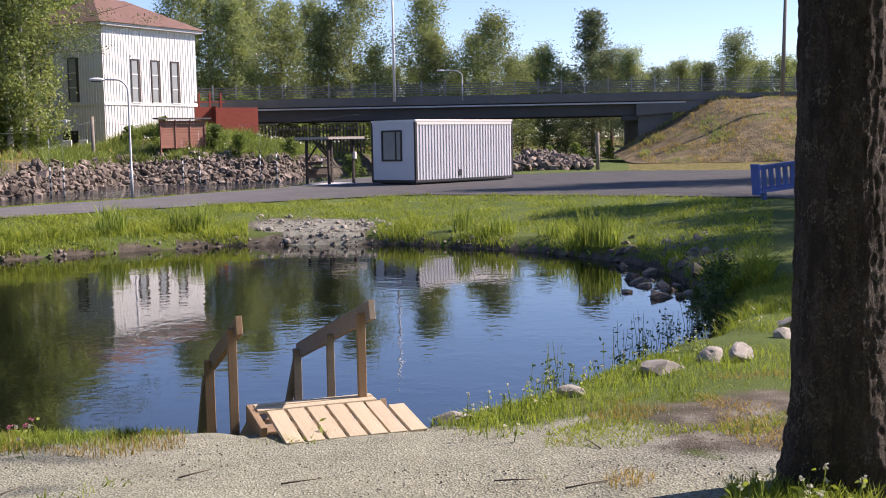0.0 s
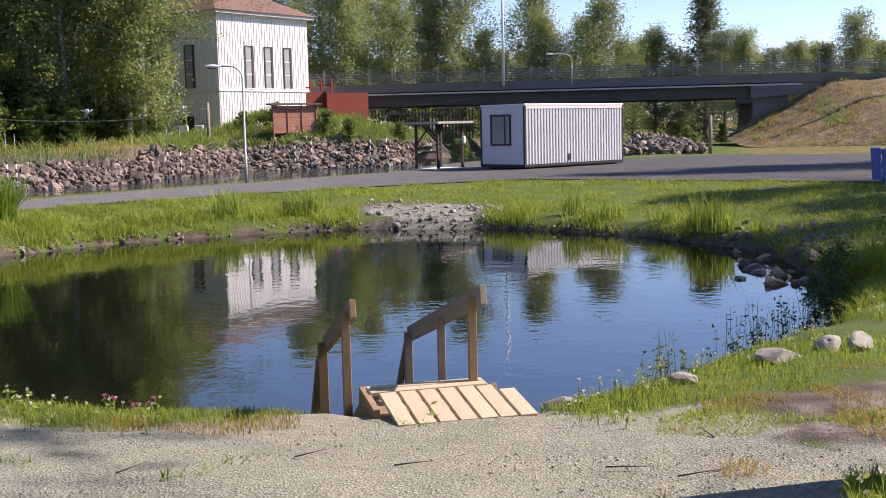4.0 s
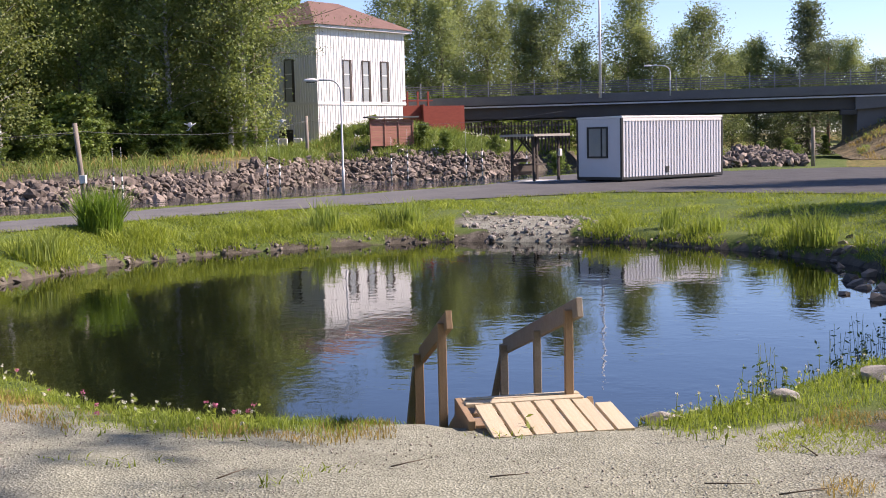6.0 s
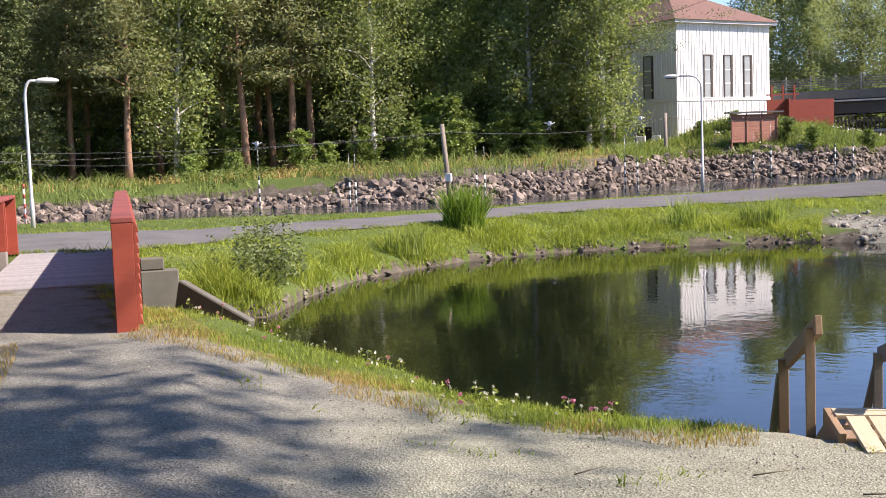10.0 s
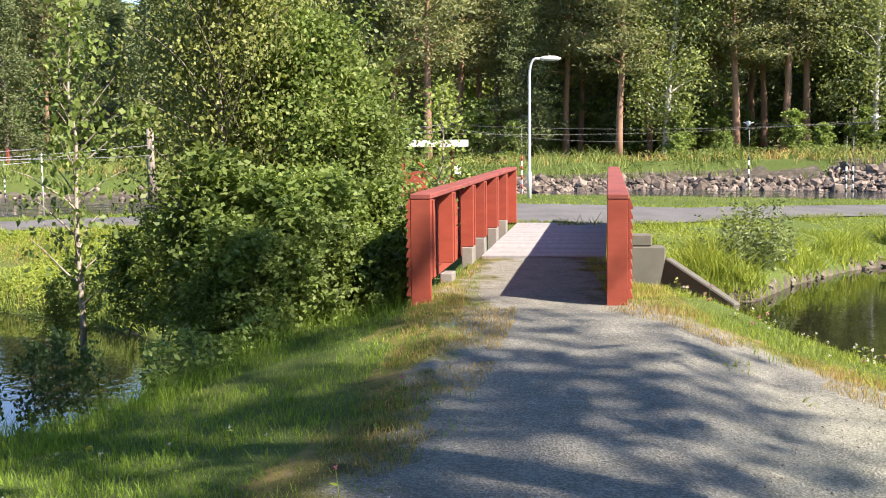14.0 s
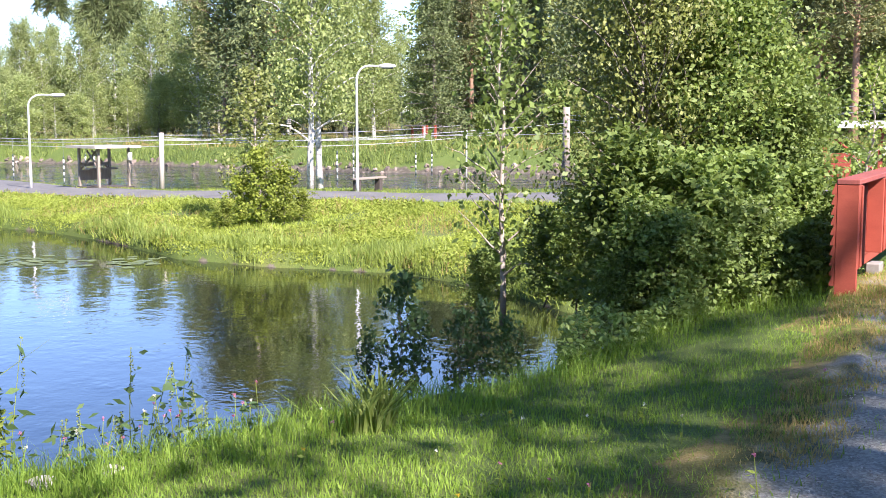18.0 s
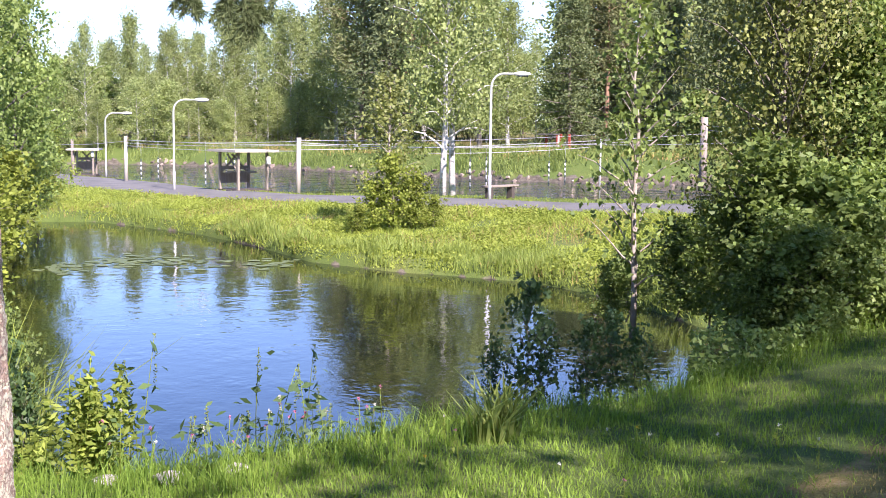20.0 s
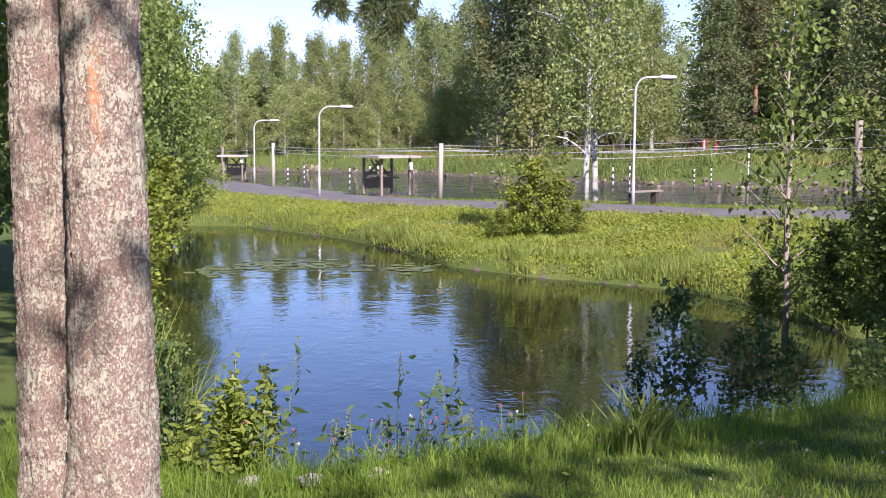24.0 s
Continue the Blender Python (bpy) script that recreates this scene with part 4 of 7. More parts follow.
def build_house():
    m = frame_at(-24.4, 84.5, 1.0, 5.0, 8.2)
    h = thing("white_house", m, "tall white board-clad house with hipped brown roof", "house")
    L, W, H = 9.65, 8.5, 9.45
    wall_with_battens(h, L, 0, H, 0.28, "white vertical board wall in the sun")
    left = wall_with_battens(h, W - 0.3, 0, H, 0.28)
    left.matrix_local = Matrix.Translation((0, W, 0)) @ Matrix.Rotation(radians(-90), 4, "Z")
    part("wall", box((0, W - 0.3, 0), (L, W, H)), M_WHITE, h)
    part("wall", box((L - 0.3, 0.3, 0), (L, W - 0.3, H)), M_WHITE, h)
    part("band", box((-0.06, -0.08, 3.72), (L + 0.06, -0.037, 3.92)), M_WHITE, h)
    part("band", box((-0.08, -0.037, 3.72), (-0.037, W, 3.92)), M_WHITE, h)
    part("eave_board", box((-0.45, -0.45, H), (L + 0.45, W + 0.45, H + 0.22)), M_PANEL, h, "pale boarded eaves")
    bm = bmesh.new()
    vs = [bm.verts.new(p) for p in ((-0.6, -0.6, H + 0.22), (L + 0.6, -0.6, H + 0.22), (L + 0.6, W + 0.6, H + 0.22), (-0.6, W + 0.6, H + 0.22), (3.2, W / 2, H + 2.6), (L - 3.2, W / 2, H + 2.6))]
    for f in ((0, 1, 5, 4), (1, 2, 5), (2, 3, 4, 5), (3, 0, 4), (3, 2, 1, 0)):
        bm.faces.new([vs[i] for i in f])
    part("roof", bm, M_ROOF, h, "reddish brown hipped roof")
    for u in (2.75, 4.82, 6.9):
        window(h, Matrix.Translation((u, -0.03, 3.97)), 0.62, 3.1, 2)
    for u in (3.55, 6.6):
        window(h, Matrix.Translation((-0.03, u, 4.0)) @ Matrix.Rotation(radians(-90), 4, "Z"), 0.8, 3.2, 2)
    d = part("door", box((-0.06, 2.8, 0.35), (-0.038, 4.5, 1.9)), M_DARKWOOD, h, "dark basement door")
    part("frame", box((-0.09, 2.7, 0.35), (-0.04, 2.79, 2.0)), M_PANEL, d)
    part("frame", box((-0.09, 4.51, 0.35), (-0.04, 4.6, 2.0)), M_PANEL, d)
    part("plinth", box((-0.1, -0.1, -1.2), (L, W, 0)), M_CONCRETE, h)
    # red board enclosure against the house
    e = thing("red_enclosure", frame_at(-17.0, 80.5, 1.4, 2.3, 1.5), "solid red board enclosure beside the white house", "enclosure")
    part("wall", box((0, 0, 0), (1.45, 0.12, 2.9)), M_RED, e)
    part("wall", box((1.45, -0.5, -0.6), (4.5, -0.38, 2.85)), M_RED, e)
    part("wall", box((1.33, -0.5, 0), (1.45, 0.12, 2.95)), M_RED, e)
    part("wall", box((4.38, -0.38, -0.6), (4.5, 3.0, 2.85)), M_RED, e)
    for x in (0.4, 1.2, 2.0):
        part("post", box((x, 0.3, 2.0), (x + 0.12, 0.42, 3.9)), M_RED, e)
    part("rail", box((0.1, 0.32, 3.2), (2.4, 0.4, 3.3)), M_RED, e)
    # brown display board in front
    s = thing("display_board", frame_at(-18.1, 74.8, 1.05, 2.45, 2.4), "brown slatted display board with small roof on posts", "sign")
    for i in range(9):
        part("board", box((0, 0, 0.45 + i * 0.2), (3.4, 0.05, 0.64 + i * 0.2), 0.01), M_BROWN, s)
    for x in (0, 1.1, 2.2, 3.32):
        part("batten", box((x, -0.06, 0.4), (x + 0.08, -0.002, 2.3)), M_BROWN, s)
    part("roof", box((-0.3, -0.3, 2.32), (3.7, 0.35, 2.42)), M_FELT, s)
    for x in (0.05, 3.25):
        part("leg", box((x, 0.06, -1.2), (x + 0.09, 0.15, 2.3)), M_BROWN, s)
    # two small cupboards at the basement
    for x, y in ((-26.6, 81.5), (-25.6, 81.9)):
        c = thing("white_cupboard", frame_at(x, y, 1.0, 1, 0.2), "small white outdoor cupboard by the basement door", "cupboard", "cupboards by the house")
        part("body", box((0, 0, 0), (0.6, 0.5, 1.2), 0.02), M_PANEL, c)
        part("shelf", box((0.05, -0.03, 0.5), (0.55, -0.002, 0.6)), M_GREYPAINT, c)


def build_road_bridge():
    """The road bridge across the river, with steel girders, edge beam and railing."""
    b = thing("road_bridge", frame_at(0, 95, 0, 1, -0.015), "long road bridge with dark steel girders and railing", "bridge")
    part("deck", box((-70, 0.15, 4.75), (22, 8.8, 5.0)), M_EDGE, b)
    part("edge_beam", box((-70, -0.1, 4.6), (24, 0.14, 5.3)), M_EDGE, b, "grey concrete edge beam")
    part("edge_beam", box((-70, 8.81, 4.6), (24, 9.05, 5.3)), M_EDGE, b)
    part("girder", box((-70, 0.4, 3.45), (16.5, 0.75, 4.74)), M_STEEL, b, "dark steel girder")
    part("girder", box((-70, 7.6, 3.45), (16.5, 7.95, 4.74)), M_STEEL, b)
    part("drain_pipe", box((-70, -0.06, 4.38), (20, 0.1, 4.50)), M_GALV, b, "pale drain pipe")
    # The darker edge concrete carries the shade under the bridge in its colour.
    part("abutment", box((16.2, 0.4, -1.0), (19.0, 8.5, 4.58)), M_EDGE, b, "concrete abutment")
    part("bearing", box((14.9, 0.3, 3.0), (16.19, 1.0, 3.44), 0.05), M_STEEL, b, "dark steel bearing under the girder")
    wing = bmesh.new()
    vs = [wing.verts.new(p) for p in ((16.0, -0.02, 3.4), (16.0, -0.02, 4.5), (24.5, -0.02, 4.5), (23.5, -0.02, 3.9), (16.0, 0.38, 3.4), (16.0, 0.38, 4.5), (24.5, 0.38, 4.5), (23.5, 0.38, 3.9))]
    for f in ((0, 1, 2, 3), (7, 6, 5, 4), (0, 4, 5, 1), (1, 5, 6, 2), (2, 6, 7, 3), (3, 7, 4, 0)):
        wing.faces.new([vs[i] for i in f])
    part("wing_wall", wing, M_EDGE, b)
    part("pier", box((-46, 2, -2.2), (-44.6, 7, 3.44)), M_CONCRETE, b)
    post = None
    for i in range(58):
        if post is None:
            o = part("railing_post", box((-0.04, -0.04, 0), (0.04, 0.06, 1.25)), M_RAILPOST, b)
            post = o.data
        else:
            o = new("railing_post", post)
            o.parent = b
        o.location = (-68.0 + 1.9 * i, 0.02, 5.30)
    for z in (5.48, 5.66, 5.84, 6.02, 6.22):
        part("rail", box((-70, 0.0, z), (42, 0.05, z + 0.07)), M_RAILSTEEL, b)
    part("rail", box((-70, 8.9, 6.2), (42, 8.95, 6.27)), M_RAILSTEEL, b)
    part("road_edge", box((24, -0.1, 4.7), (60, 9.0, 5.1)), M_EDGE, b)
    # embankment at the right end: dry grassy slope
    verts, faces = [], []
    n, k = 60, 26
    for i in range(n):
        u = i / (n - 1)
        for j in range(k):
            v = j / (k - 1)
            x = 14.0 + u * 60
            foot = 84.0 - 7.0 * min(1, u * 2.2)
            y = foot + v * (95.0 - foot)
            end = min(1.0, max(0.0, (x - 13.8 + v * 1.0) / 9.5))
            z = -0.25 + (v ** 0.85) * 5.2 * end + 0.25 * noise.noise((x * 0.35, y * 0.35, 1.0)) * (0.3 + v)
            verts.append((x, y, z))
    for i in range(n - 1):
        faces.extend((i * k + j, (i + 1) * k + j, (i + 1) * k + j + 1, i * k + j + 1) for j in range(k - 1))
    me = mesh_of("embankment", verts, faces, True)
    me.materials.append(surface("dry_slope", (0.045, 0.045, 0.02), (0.25, 0.19, 0.095), 1.4, 0.95, bumps=1.0, fine=7, dist=0.25, spread=0.13))
    tagged(new("embankment", me), "dry brown grassy embankment at the bridge's end", "slope", kind="structure")


def lamp_post(az, d, z, h, reach, toward, mat=M_GREYPAINT):
    """A street lamp: pole bent over at the top, with a flat head; reach in metres along bearing 'toward'."""
    p = compass(az, d, z)
    side = Vector((math.cos(radians(az)), math.sin(radians(az)), 0)) * toward
    t = thing("street_lamp", Matrix.Translation(p), "slim grey street lamp with curved arm", "street lamp", "street lamps")
    r = reach
    pts = [Vector((0, 0, -0.2)), Vector((0, 0, 0.9)), Vector((0, 0, 0.92)), Vector((0, 0, h - 0.55))]
    rad = [0.062, 0.062, 0.045, 0.042]
    for k in range(1, 6):
        a = k / 5 * math.pi / 2
        pts.append(Vector((0, 0, h - 0.55)) + side * (r * 0.5 * (1 - math.cos(a))) + Vector((0, 0, 0.5 * math.sin(a))))
        rad.append(0.038)
    pts.append(pts[-1] + side * r * 0.5)
    rad.append(0.035)
    part("pole", tube_mesh("pole", pts, rad, 10), mat, t)
    end = pts[-1]
    bm = bmesh.new()
    bmesh.ops.create_uvsphere(bm, u_segments=12, v_segments=8, radius=0.5)
    m = Matrix.Translation(end + side * 0.25) @ Matrix.Rotation(math.atan2(side.y, side.x), 4, "Z") @ Matrix.Diagonal((0.66, 0.24, 0.17, 1))
    bmesh.ops.transform(bm, matrix=m, verts=bm.verts[:])
    head = part("lamp_head", bm, M_PANEL, t, "pale oval lamp head", True)
    part("lens", box((-0.2, -0.08, -0.1), (0.2, 0.08, -0.05), 0.02, Matrix.Translation(end + side * 0.27) @ Matrix.Rotation(math.atan2(side.y, side.x), 4, "Z")), M_GLASS, head)
    return t


def build_cabin():
    m = frame_at(-1.1, 50.0, -0.23, 4.57, 4.9)
    c = thing("site_cabin", m, "pale grey corrugated site cabin on the gravel yard", "cabin")
    L, W, H = 6.6, 2.78, 2.72
    part("floor_frame", box((0.03, 0.03, 0.06), (L - 0.03, W - 0.03, 0.2)), M_DARK, c)
    part("wall", box((0.02, 0.06, 0.2), (0.06, W - 0.06, H - 0.12)), M_CABIN, c, "plain pale end wall")
    side, x = part("wall", box((0.06, 0.05, 0.2), (L - 0.06, 0.09, H - 0.12)), M_CABIN, c, "corrugated pale grey side wall"), 0.12
    rib = part("rib", box((0, 0.012, 0.2), (0.09, 0.049, H - 0.12)), M_CABIN, side)
    rib.location.x = x
    while x < L - 0.3:
        x += 0.19
        o = new("rib", rib.data)
        o.parent = side
        o.location.x = x
    part("wall", box((0.06, W - 0.09, 0.2), (L - 0.06, W - 0.05, H - 0.12)), M_CABIN, c)
    part("wall", box((L - 0.06, 0.06, 0.2), (L - 0.02, W - 0.06, H - 0.12)), M_CABIN, c)
    for px, py in ((0, 0), (L - 0.1, 0), (0, W - 0.1), (L - 0.1, W - 0.1)):
        part("corner_post", box((px, py, 0.1), (px + 0.1, py + 0.1, H)), M_DARK, c, "dark corner post")
    part("roof", box((0.0, 0.0, H), (L, W, H + 0.1), 0.02), M_PANEL, c, "white sheet roof")
    part("top_rail", box((0.1, -0.005, H - 0.12), (L - 0.1, 0.1, H)), M_PANEL, c)
    part("top_rail", box((-0.005, 0.1, H - 0.12), (0.1, W - 0.1, H)), M_CABIN, c)
    part("bottom_rail", box((0.1, -0.005, 0.1), (L - 0.1, 0.05, 0.2)), M_DARK, c)
    win = part("window", box((0.012, 0.92, 1.1), (0.019, 2.02, 2.3)), M_PANE, c, "window with dark frame")
    for a, b in (((-0.03, 0.84, 1.02), (0.05, 0.92, 2.38)), ((-0.03, 2.02, 1.02), (0.05, 2.10, 2.38)), ((-0.03, 0.92, 2.3), (0.05, 2.02, 2.38)), ((-0.03, 0.92, 1.02), (0.05, 2.02, 1.1)), ((-0.02, 1.19, 1.1), (0.011, 1.25, 2.3))):
        part("frame", box(a, b), M_DARK, win)
    part("vent", box((2.75, -0.02, 0.32), (2.95, 0.011, 0.6)), M_DARK, c, "small dark vent")
    for x in (0.3, 3.2, 6.0):
        for y in (0.3, W - 0.5):
            part("support_block", box((x, y, -0.1), (x + 0.35, y + 0.25, 0.06)), M_DARKWOOD, c)


def timing_shelter(m, w, dp, h, label, dark=M_DARKWOOD, floor=M_PANEL):
    """An open timekeepers' shelter: posts, braces, desk and a flat roof with pale edge."""
    s = thing("timing_shelter", m, label, "shelter", "timing shelters")
    for x in (0, w - 0.1):
        for y in (0, dp - 0.1):
            part("post", box((x, y, -0.1), (x + 0.1, y + 0.1, h)), dark, s)
    part("roof", box((-0.3, -0.3, h + 0.03), (w + 0.3, dp + 0.3, h + 0.12)), M_DECK, s)
    part("fascia", box((-0.33, -0.34, h + 0.02), (w + 0.33, -0.3, h + 0.125)), M_POST, s, "pale roof edge")
    part("fascia", box((-0.34, -0.34, h + 0.02), (-0.3, dp + 0.34, h + 0.125)), M_POST, s)
    part("floor_slab", box((-0.1, -0.1, -0.15), (w + 0.1, dp + 0.1, 0.05)), floor, s)
    part("desk", box((0.1, dp * 0.5, 0.75), (w - 0.1, dp * 0.5 + 0.4, 0.82)), dark, s)
    part("rail", box((0.1, dp - 0.09, 0.9), (w - 0.1, dp - 0.03, 1.05)), dark, s)
    part("panel", box((0.1, dp - 0.08, 0.3), (w - 0.1, dp - 0.04, 0.75)), dark, s)
    for a, b in (((0.1, dp - 0.06, h - 0.9), (0.9, dp - 0.06, h - 0.1)), ((w - 0.1, dp - 0.06, h - 0.9), (w - 0.9, dp - 0.06, h - 0.1)), ((0.05, 0.1, h - 0.8), (0.05, 0.9, h - 0.1))):
        part("brace", tube_mesh("brace", [a, b], [0.045, 0.045], 6), dark, s)
    part("box", box((w - 0.16, -0.14, 1.15), (w + 0.02, -0.004, 1.48), 0.02), M_PANEL, s, "pale switch box")
    return s


def pole_thing(az, d, z0, z1, r, lean=0.0, mat=M_OLDWOOD, label="weathered wooden cable pole by the river", boxed=False):
    p = compass(az, d)
    side = Vector((math.cos(radians(az)), math.sin(radians(az)), 0))
    t = thing("cable_pole", Matrix.Translation((p.x, p.y, z0)), label, "pole", "cable poles")
    part("pole", tube_mesh("pole", [(0, 0, -0.3), side * lean + Vector((0, 0, z1 - z0))], [r, r * 0.85], 10), mat, t)
    if boxed:
        bm = box((-0.12, -0.2, 0.85), (0.12, -0.08, 1.15), 0.01)
        part("box", bm, M_PANEL, t, "white number box")
    return t


def cable(a, b, sag, r=0.014):
    a, b = Vector(a), Vector(b)
    pts = [a.lerp(b, i / 12) - Vector((0, 0, sag * 4 * (i / 12) * (1 - i / 12))) for i in range(13)]
    t = tagged(part("cable", tube_mesh("cable", pts, [r] * 13, 5), M_WIRE if r < 0.01 else M_GALV), "thin grey cable stretched over the river", "cable", "cables over the river")
    return t


GATE = []


def gate_pole(az, d, z0, length, red=False):
    """A slalom pole: white with dark bands, hung over the water."""
    p = compass(az, d, z0)
    key = 1 if red else 0
    while len(GATE) <= key:
        GATE.append(None)
    if GATE[key] is None:
        t = thing("slalom_pole", Matrix.Translation(p), "hanging slalom pole with %s and white bands" % ("red" if red else "dark"), "slalom pole", "slalom poles")
        part("rod", tube_mesh("rod", [(0, 0, 0), (0, 0, 2.0)], [0.035, 0.035], 8), M_PANEL, t)
        for i in range(5):
            part("band", tube_mesh("band", [(0, 0, 0.2 + i * 0.4), (0, 0, 0.4 + i * 0.4)], [0.038, 0.038], 8), M_REDBAND if red else M_BAND, t)
        part("cord", tube_mesh("cord", [(0, 0, 2.0), (0, 0, 3.2)], [0.006, 0.006], 4), M_GALV, t)
        GATE[key] = t
        t.matrix_basis = Matrix.Translation(p) @ Matrix.Diagonal((1, 1, length / 2.0, 1))
    else:
        o = copy_thing(GATE[key], Matrix())
        o.matrix_basis = Matrix.Translation(p) @ Matrix.Diagonal((1, 1, length / 2.0, 1))


build_house()
build_road_bridge()
build_cabin()
lamp_post(15.0, 48.7, -0.3, 4.7, 0.95, -1)
lamp_post(47.3, 34.3, -0.2, 4.25, 0.35, 1)
lamp_post(76.0, 42.1, -0.95, 4.6, 0.85, 1)
lamp_post(91.3, 54.2, -1.4, 4.2, 1.0, 1)
lamp_post(94.4, 73.4, -1.6, 3.9, 1.0, 1)
lamp_post(97.4, 96.0, -1.6, 4.2, 1.0, 1)
lamp_post(-1.1, 94.9, 5.1, 2.3, 1.5, -1)
fp = thing("flag_pole", Matrix.Translation(compass(2.25, 94.8, 4.9)), "tall slim white pole at the bridge railing", "pole")
part("pole", tube_mesh("pole", [(0, 0, 0), (0, 0, 11)], [0.12, 0.07], 10), M_PANEL, fp)
up = thing("utility_pole", Matrix.Translation(compass(-16.4, 94, 4.6)), "grey wooden utility pole on the embankment", "pole")
part("pole", tube_mesh("pole", [(0, 0, 0), (0.2, 0, 9)], [0.17, 0.12], 10), M_OLDWOOD, up)
part("crossarm", box((-0.9, -0.06, 8.3), (1.1, 0.06, 8.45)), M_OLDWOOD, up)
timing_shelter(frame_at(-5.05, 51.9, -0.25, 1.28, 1.67), 1.75, 1.45, 2.05, "dark timber timing shelter with flat roof by the yard")
timing_shelter(frame_at(-50.4, 1.5, -1.2, -0.85, 1.5), 1.55, 1.6, 1.66, "grey timber timing shelter beside the footpath", M_OLDWOOD, M_DARKWOOD)
timing_shelter(frame_at(-73.5, -7.6, -1.55, 0.05, 1.2), 1.25, 1.6, 1.5, "small far grey timber shelter beside the footpath", M_OLDWOOD, M_DARKWOOD)
pole_thing(27.3, 43.3, -0.35, 2.65, 0.10, -0.25, boxed=True)
pole_thing(31.9, 74.0, 0.3, 3.4, 0.13)
pole_thing(16.7, 75.0, 0.0, 3.55, 0.13)
pole_thing(85.4, 48.4, -1.1, 1.15, 0.11, 0.04, M_POST, "pale squared cable post beside the path")
pole_thing(93.5, 64.8, -1.5, 0.95, 0.11, 0.0, M_POST, "pale squared cable post beside the path")
pole_thing(95.9, 80.0, -1.6, 0.6, 0.11, 0.0)
pole_thing(65.6, 58.0, -1.0, 2.3, 0.2, 0.0)
pole_thing(70.6, 42.4, -0.9, 1.3, 0.03, 0.0, M_GALV, "thin galvanised post beside the path")
pole_thing(8.9, 96, -1.0, 2.5, 0.13)
pole_thing(-7.7, 70, -0.3, 2.0, 0.12, 0.0, label="old post with crossbar by the river rocks")
for a, b, s in [((51.5, 41.5, 2.2), (27.3, 43.3, 2.35), 0.3), ((27.3, 43.3, 2.35), (16.7, 75, 3.2), 0.4), ((16.7, 75, 3.2), (4.0, 72, 3.4), 0.5), ((56.0, 60.0, 2.2), (31.9, 74.0, 2.6), 0.5), ((31.9, 74, 2.6), (16.0, 88, 3.6), 0.4),
                ((51.5, 41.5, 2.1), (40, 62, 1.6), 0.3), ((36.7, 62, 2.4), (27.3, 43.3, 2.3), 0.2),
                ((93.5, 64.8, 0.6), (85.4, 48.4, 0.85), 0.1), ((93.5, 64.8, 0.45), (85.4, 48.4, 0.6), 0.1), ((93.5, 64.8, 0.75), (85.4, 48.4, 1.0), 0.1), ((97.5, 90, 0.2), (93.5, 64.8, 0.7), 0.2),
                ((93.5, 64.8, 0.75), (80.0, 62, 0.75), 0.15), ((85.4, 48.4, 1.05), (70.8, 64, 1.35), 0.15), ((85.4, 48.4, 0.85), (68.0, 62, 1.1), 0.2), ((85.4, 48.4, 0.65), (65.6, 58.0, 1.5), 0.15),
                ((85.4, 48.4, 0.95), (72.5, 58, 0.8), 0.15), ((79.0, 60, 0.3), (71.0, 62, 0.7), 0.1), ((74, 60, 0.9), (60.0, 56, 1.4), 0.2), ((65.6, 58, 1.9), (51.5, 41.5, 2.2), 0.3), ((65.6, 58, 1.7), (51.5, 41.5, 2.0), 0.4)]:
    cable(compass(*a), compass(*b), s, 0.007 if b[0] < 50 else 0.012)
for az, d, z, ln, red in [(32.3, 51, -1.2, 1.8, 0), (32.0, 51, -1.2, 1.8, 0), (36.7, 55, -1.2, 2.0, 0), (47.6, 52, -1.2, 2.1, 1), (26.0, 52, -1.1, 1.8, 0), (25.6, 52, -1.1, 1.8, 0), (18.7, 62, -1.1, 2.0, 0), (18.1, 62, -1.1, 2.0, 0),
                          (12.6, 76, -1.1, 2.0, 0), (11.8, 76, -1.1, 2.3, 0), (8.9, 80, -1.1, 2.3, 0), (8.1, 80, -1.1, 2.3, 0), (5.9, 80, -1.1, 1.9, 0), (4.4, 80, -1.1, 1.9, 0),
                          (92.8, 72, -2.0, 1.5, 0), (92.0, 74, -2.0, 1.6, 0), (89.8, 66, -2.0, 1.7, 0), (88.8, 70, -1.9, 1.6, 0), (88.4, 70, -1.9, 1.6, 0), (76.9, 62, -1.8, 1.8, 0), (76.1, 62, -1.8, 1.9, 0), (73.0, 70, -1.8, 1.5, 0), (72.2, 72, -1.8, 1.5, 0), (80.6, 66, -1.9, 1.5, 0)]:
    k = (1.65 - float(river_z(az)) - 0.08) / (1.65 - z)
    gate_pole(az, d * k, float(river_z(az)) + 0.08, ln * k, bool(red))
# white pulley boxes riding on the cables
for az, d, z in [(36.7, 60, 2.35), (31.0, 68, 2.7), (22.3, 60, 2.85), (17.9, 72, 3.2)]:
    p = compass(az, d, z)
    t = thing("cable_pulley", Matrix.Translation(p), "small white pulley box on a cable", "pulley", "cable pulleys")
    part("housing", box((-0.09, -0.05, -0.11), (0.09, 0.05, 0.11), 0.02), M_PANEL, t)
    part("arm", tube_mesh("arm", [(-0.3, 0, 0.05), (-0.12, 0, 0.0), (0.1, 0, -0.04), (0.3, 0, 0.06)], [0.025, 0.03, 0.03, 0.02], 6), M_PANEL, t, "white bent arm")
    part("arm", tube_mesh("arm", [(0.02, 0, -0.1), (-0.1, 0, -0.28), (-0.2, 0, -0.3)], [0.025, 0.025, 0.018], 6), M_PANEL, t, "white bent arm")
    part("hook", tube_mesh("hook", [(0, 0, -0.15), (0.05, 0, -0.35), (0.12, 0, -0.45)], [0.02, 0.02, 0.015], 6), M_DARK, t)


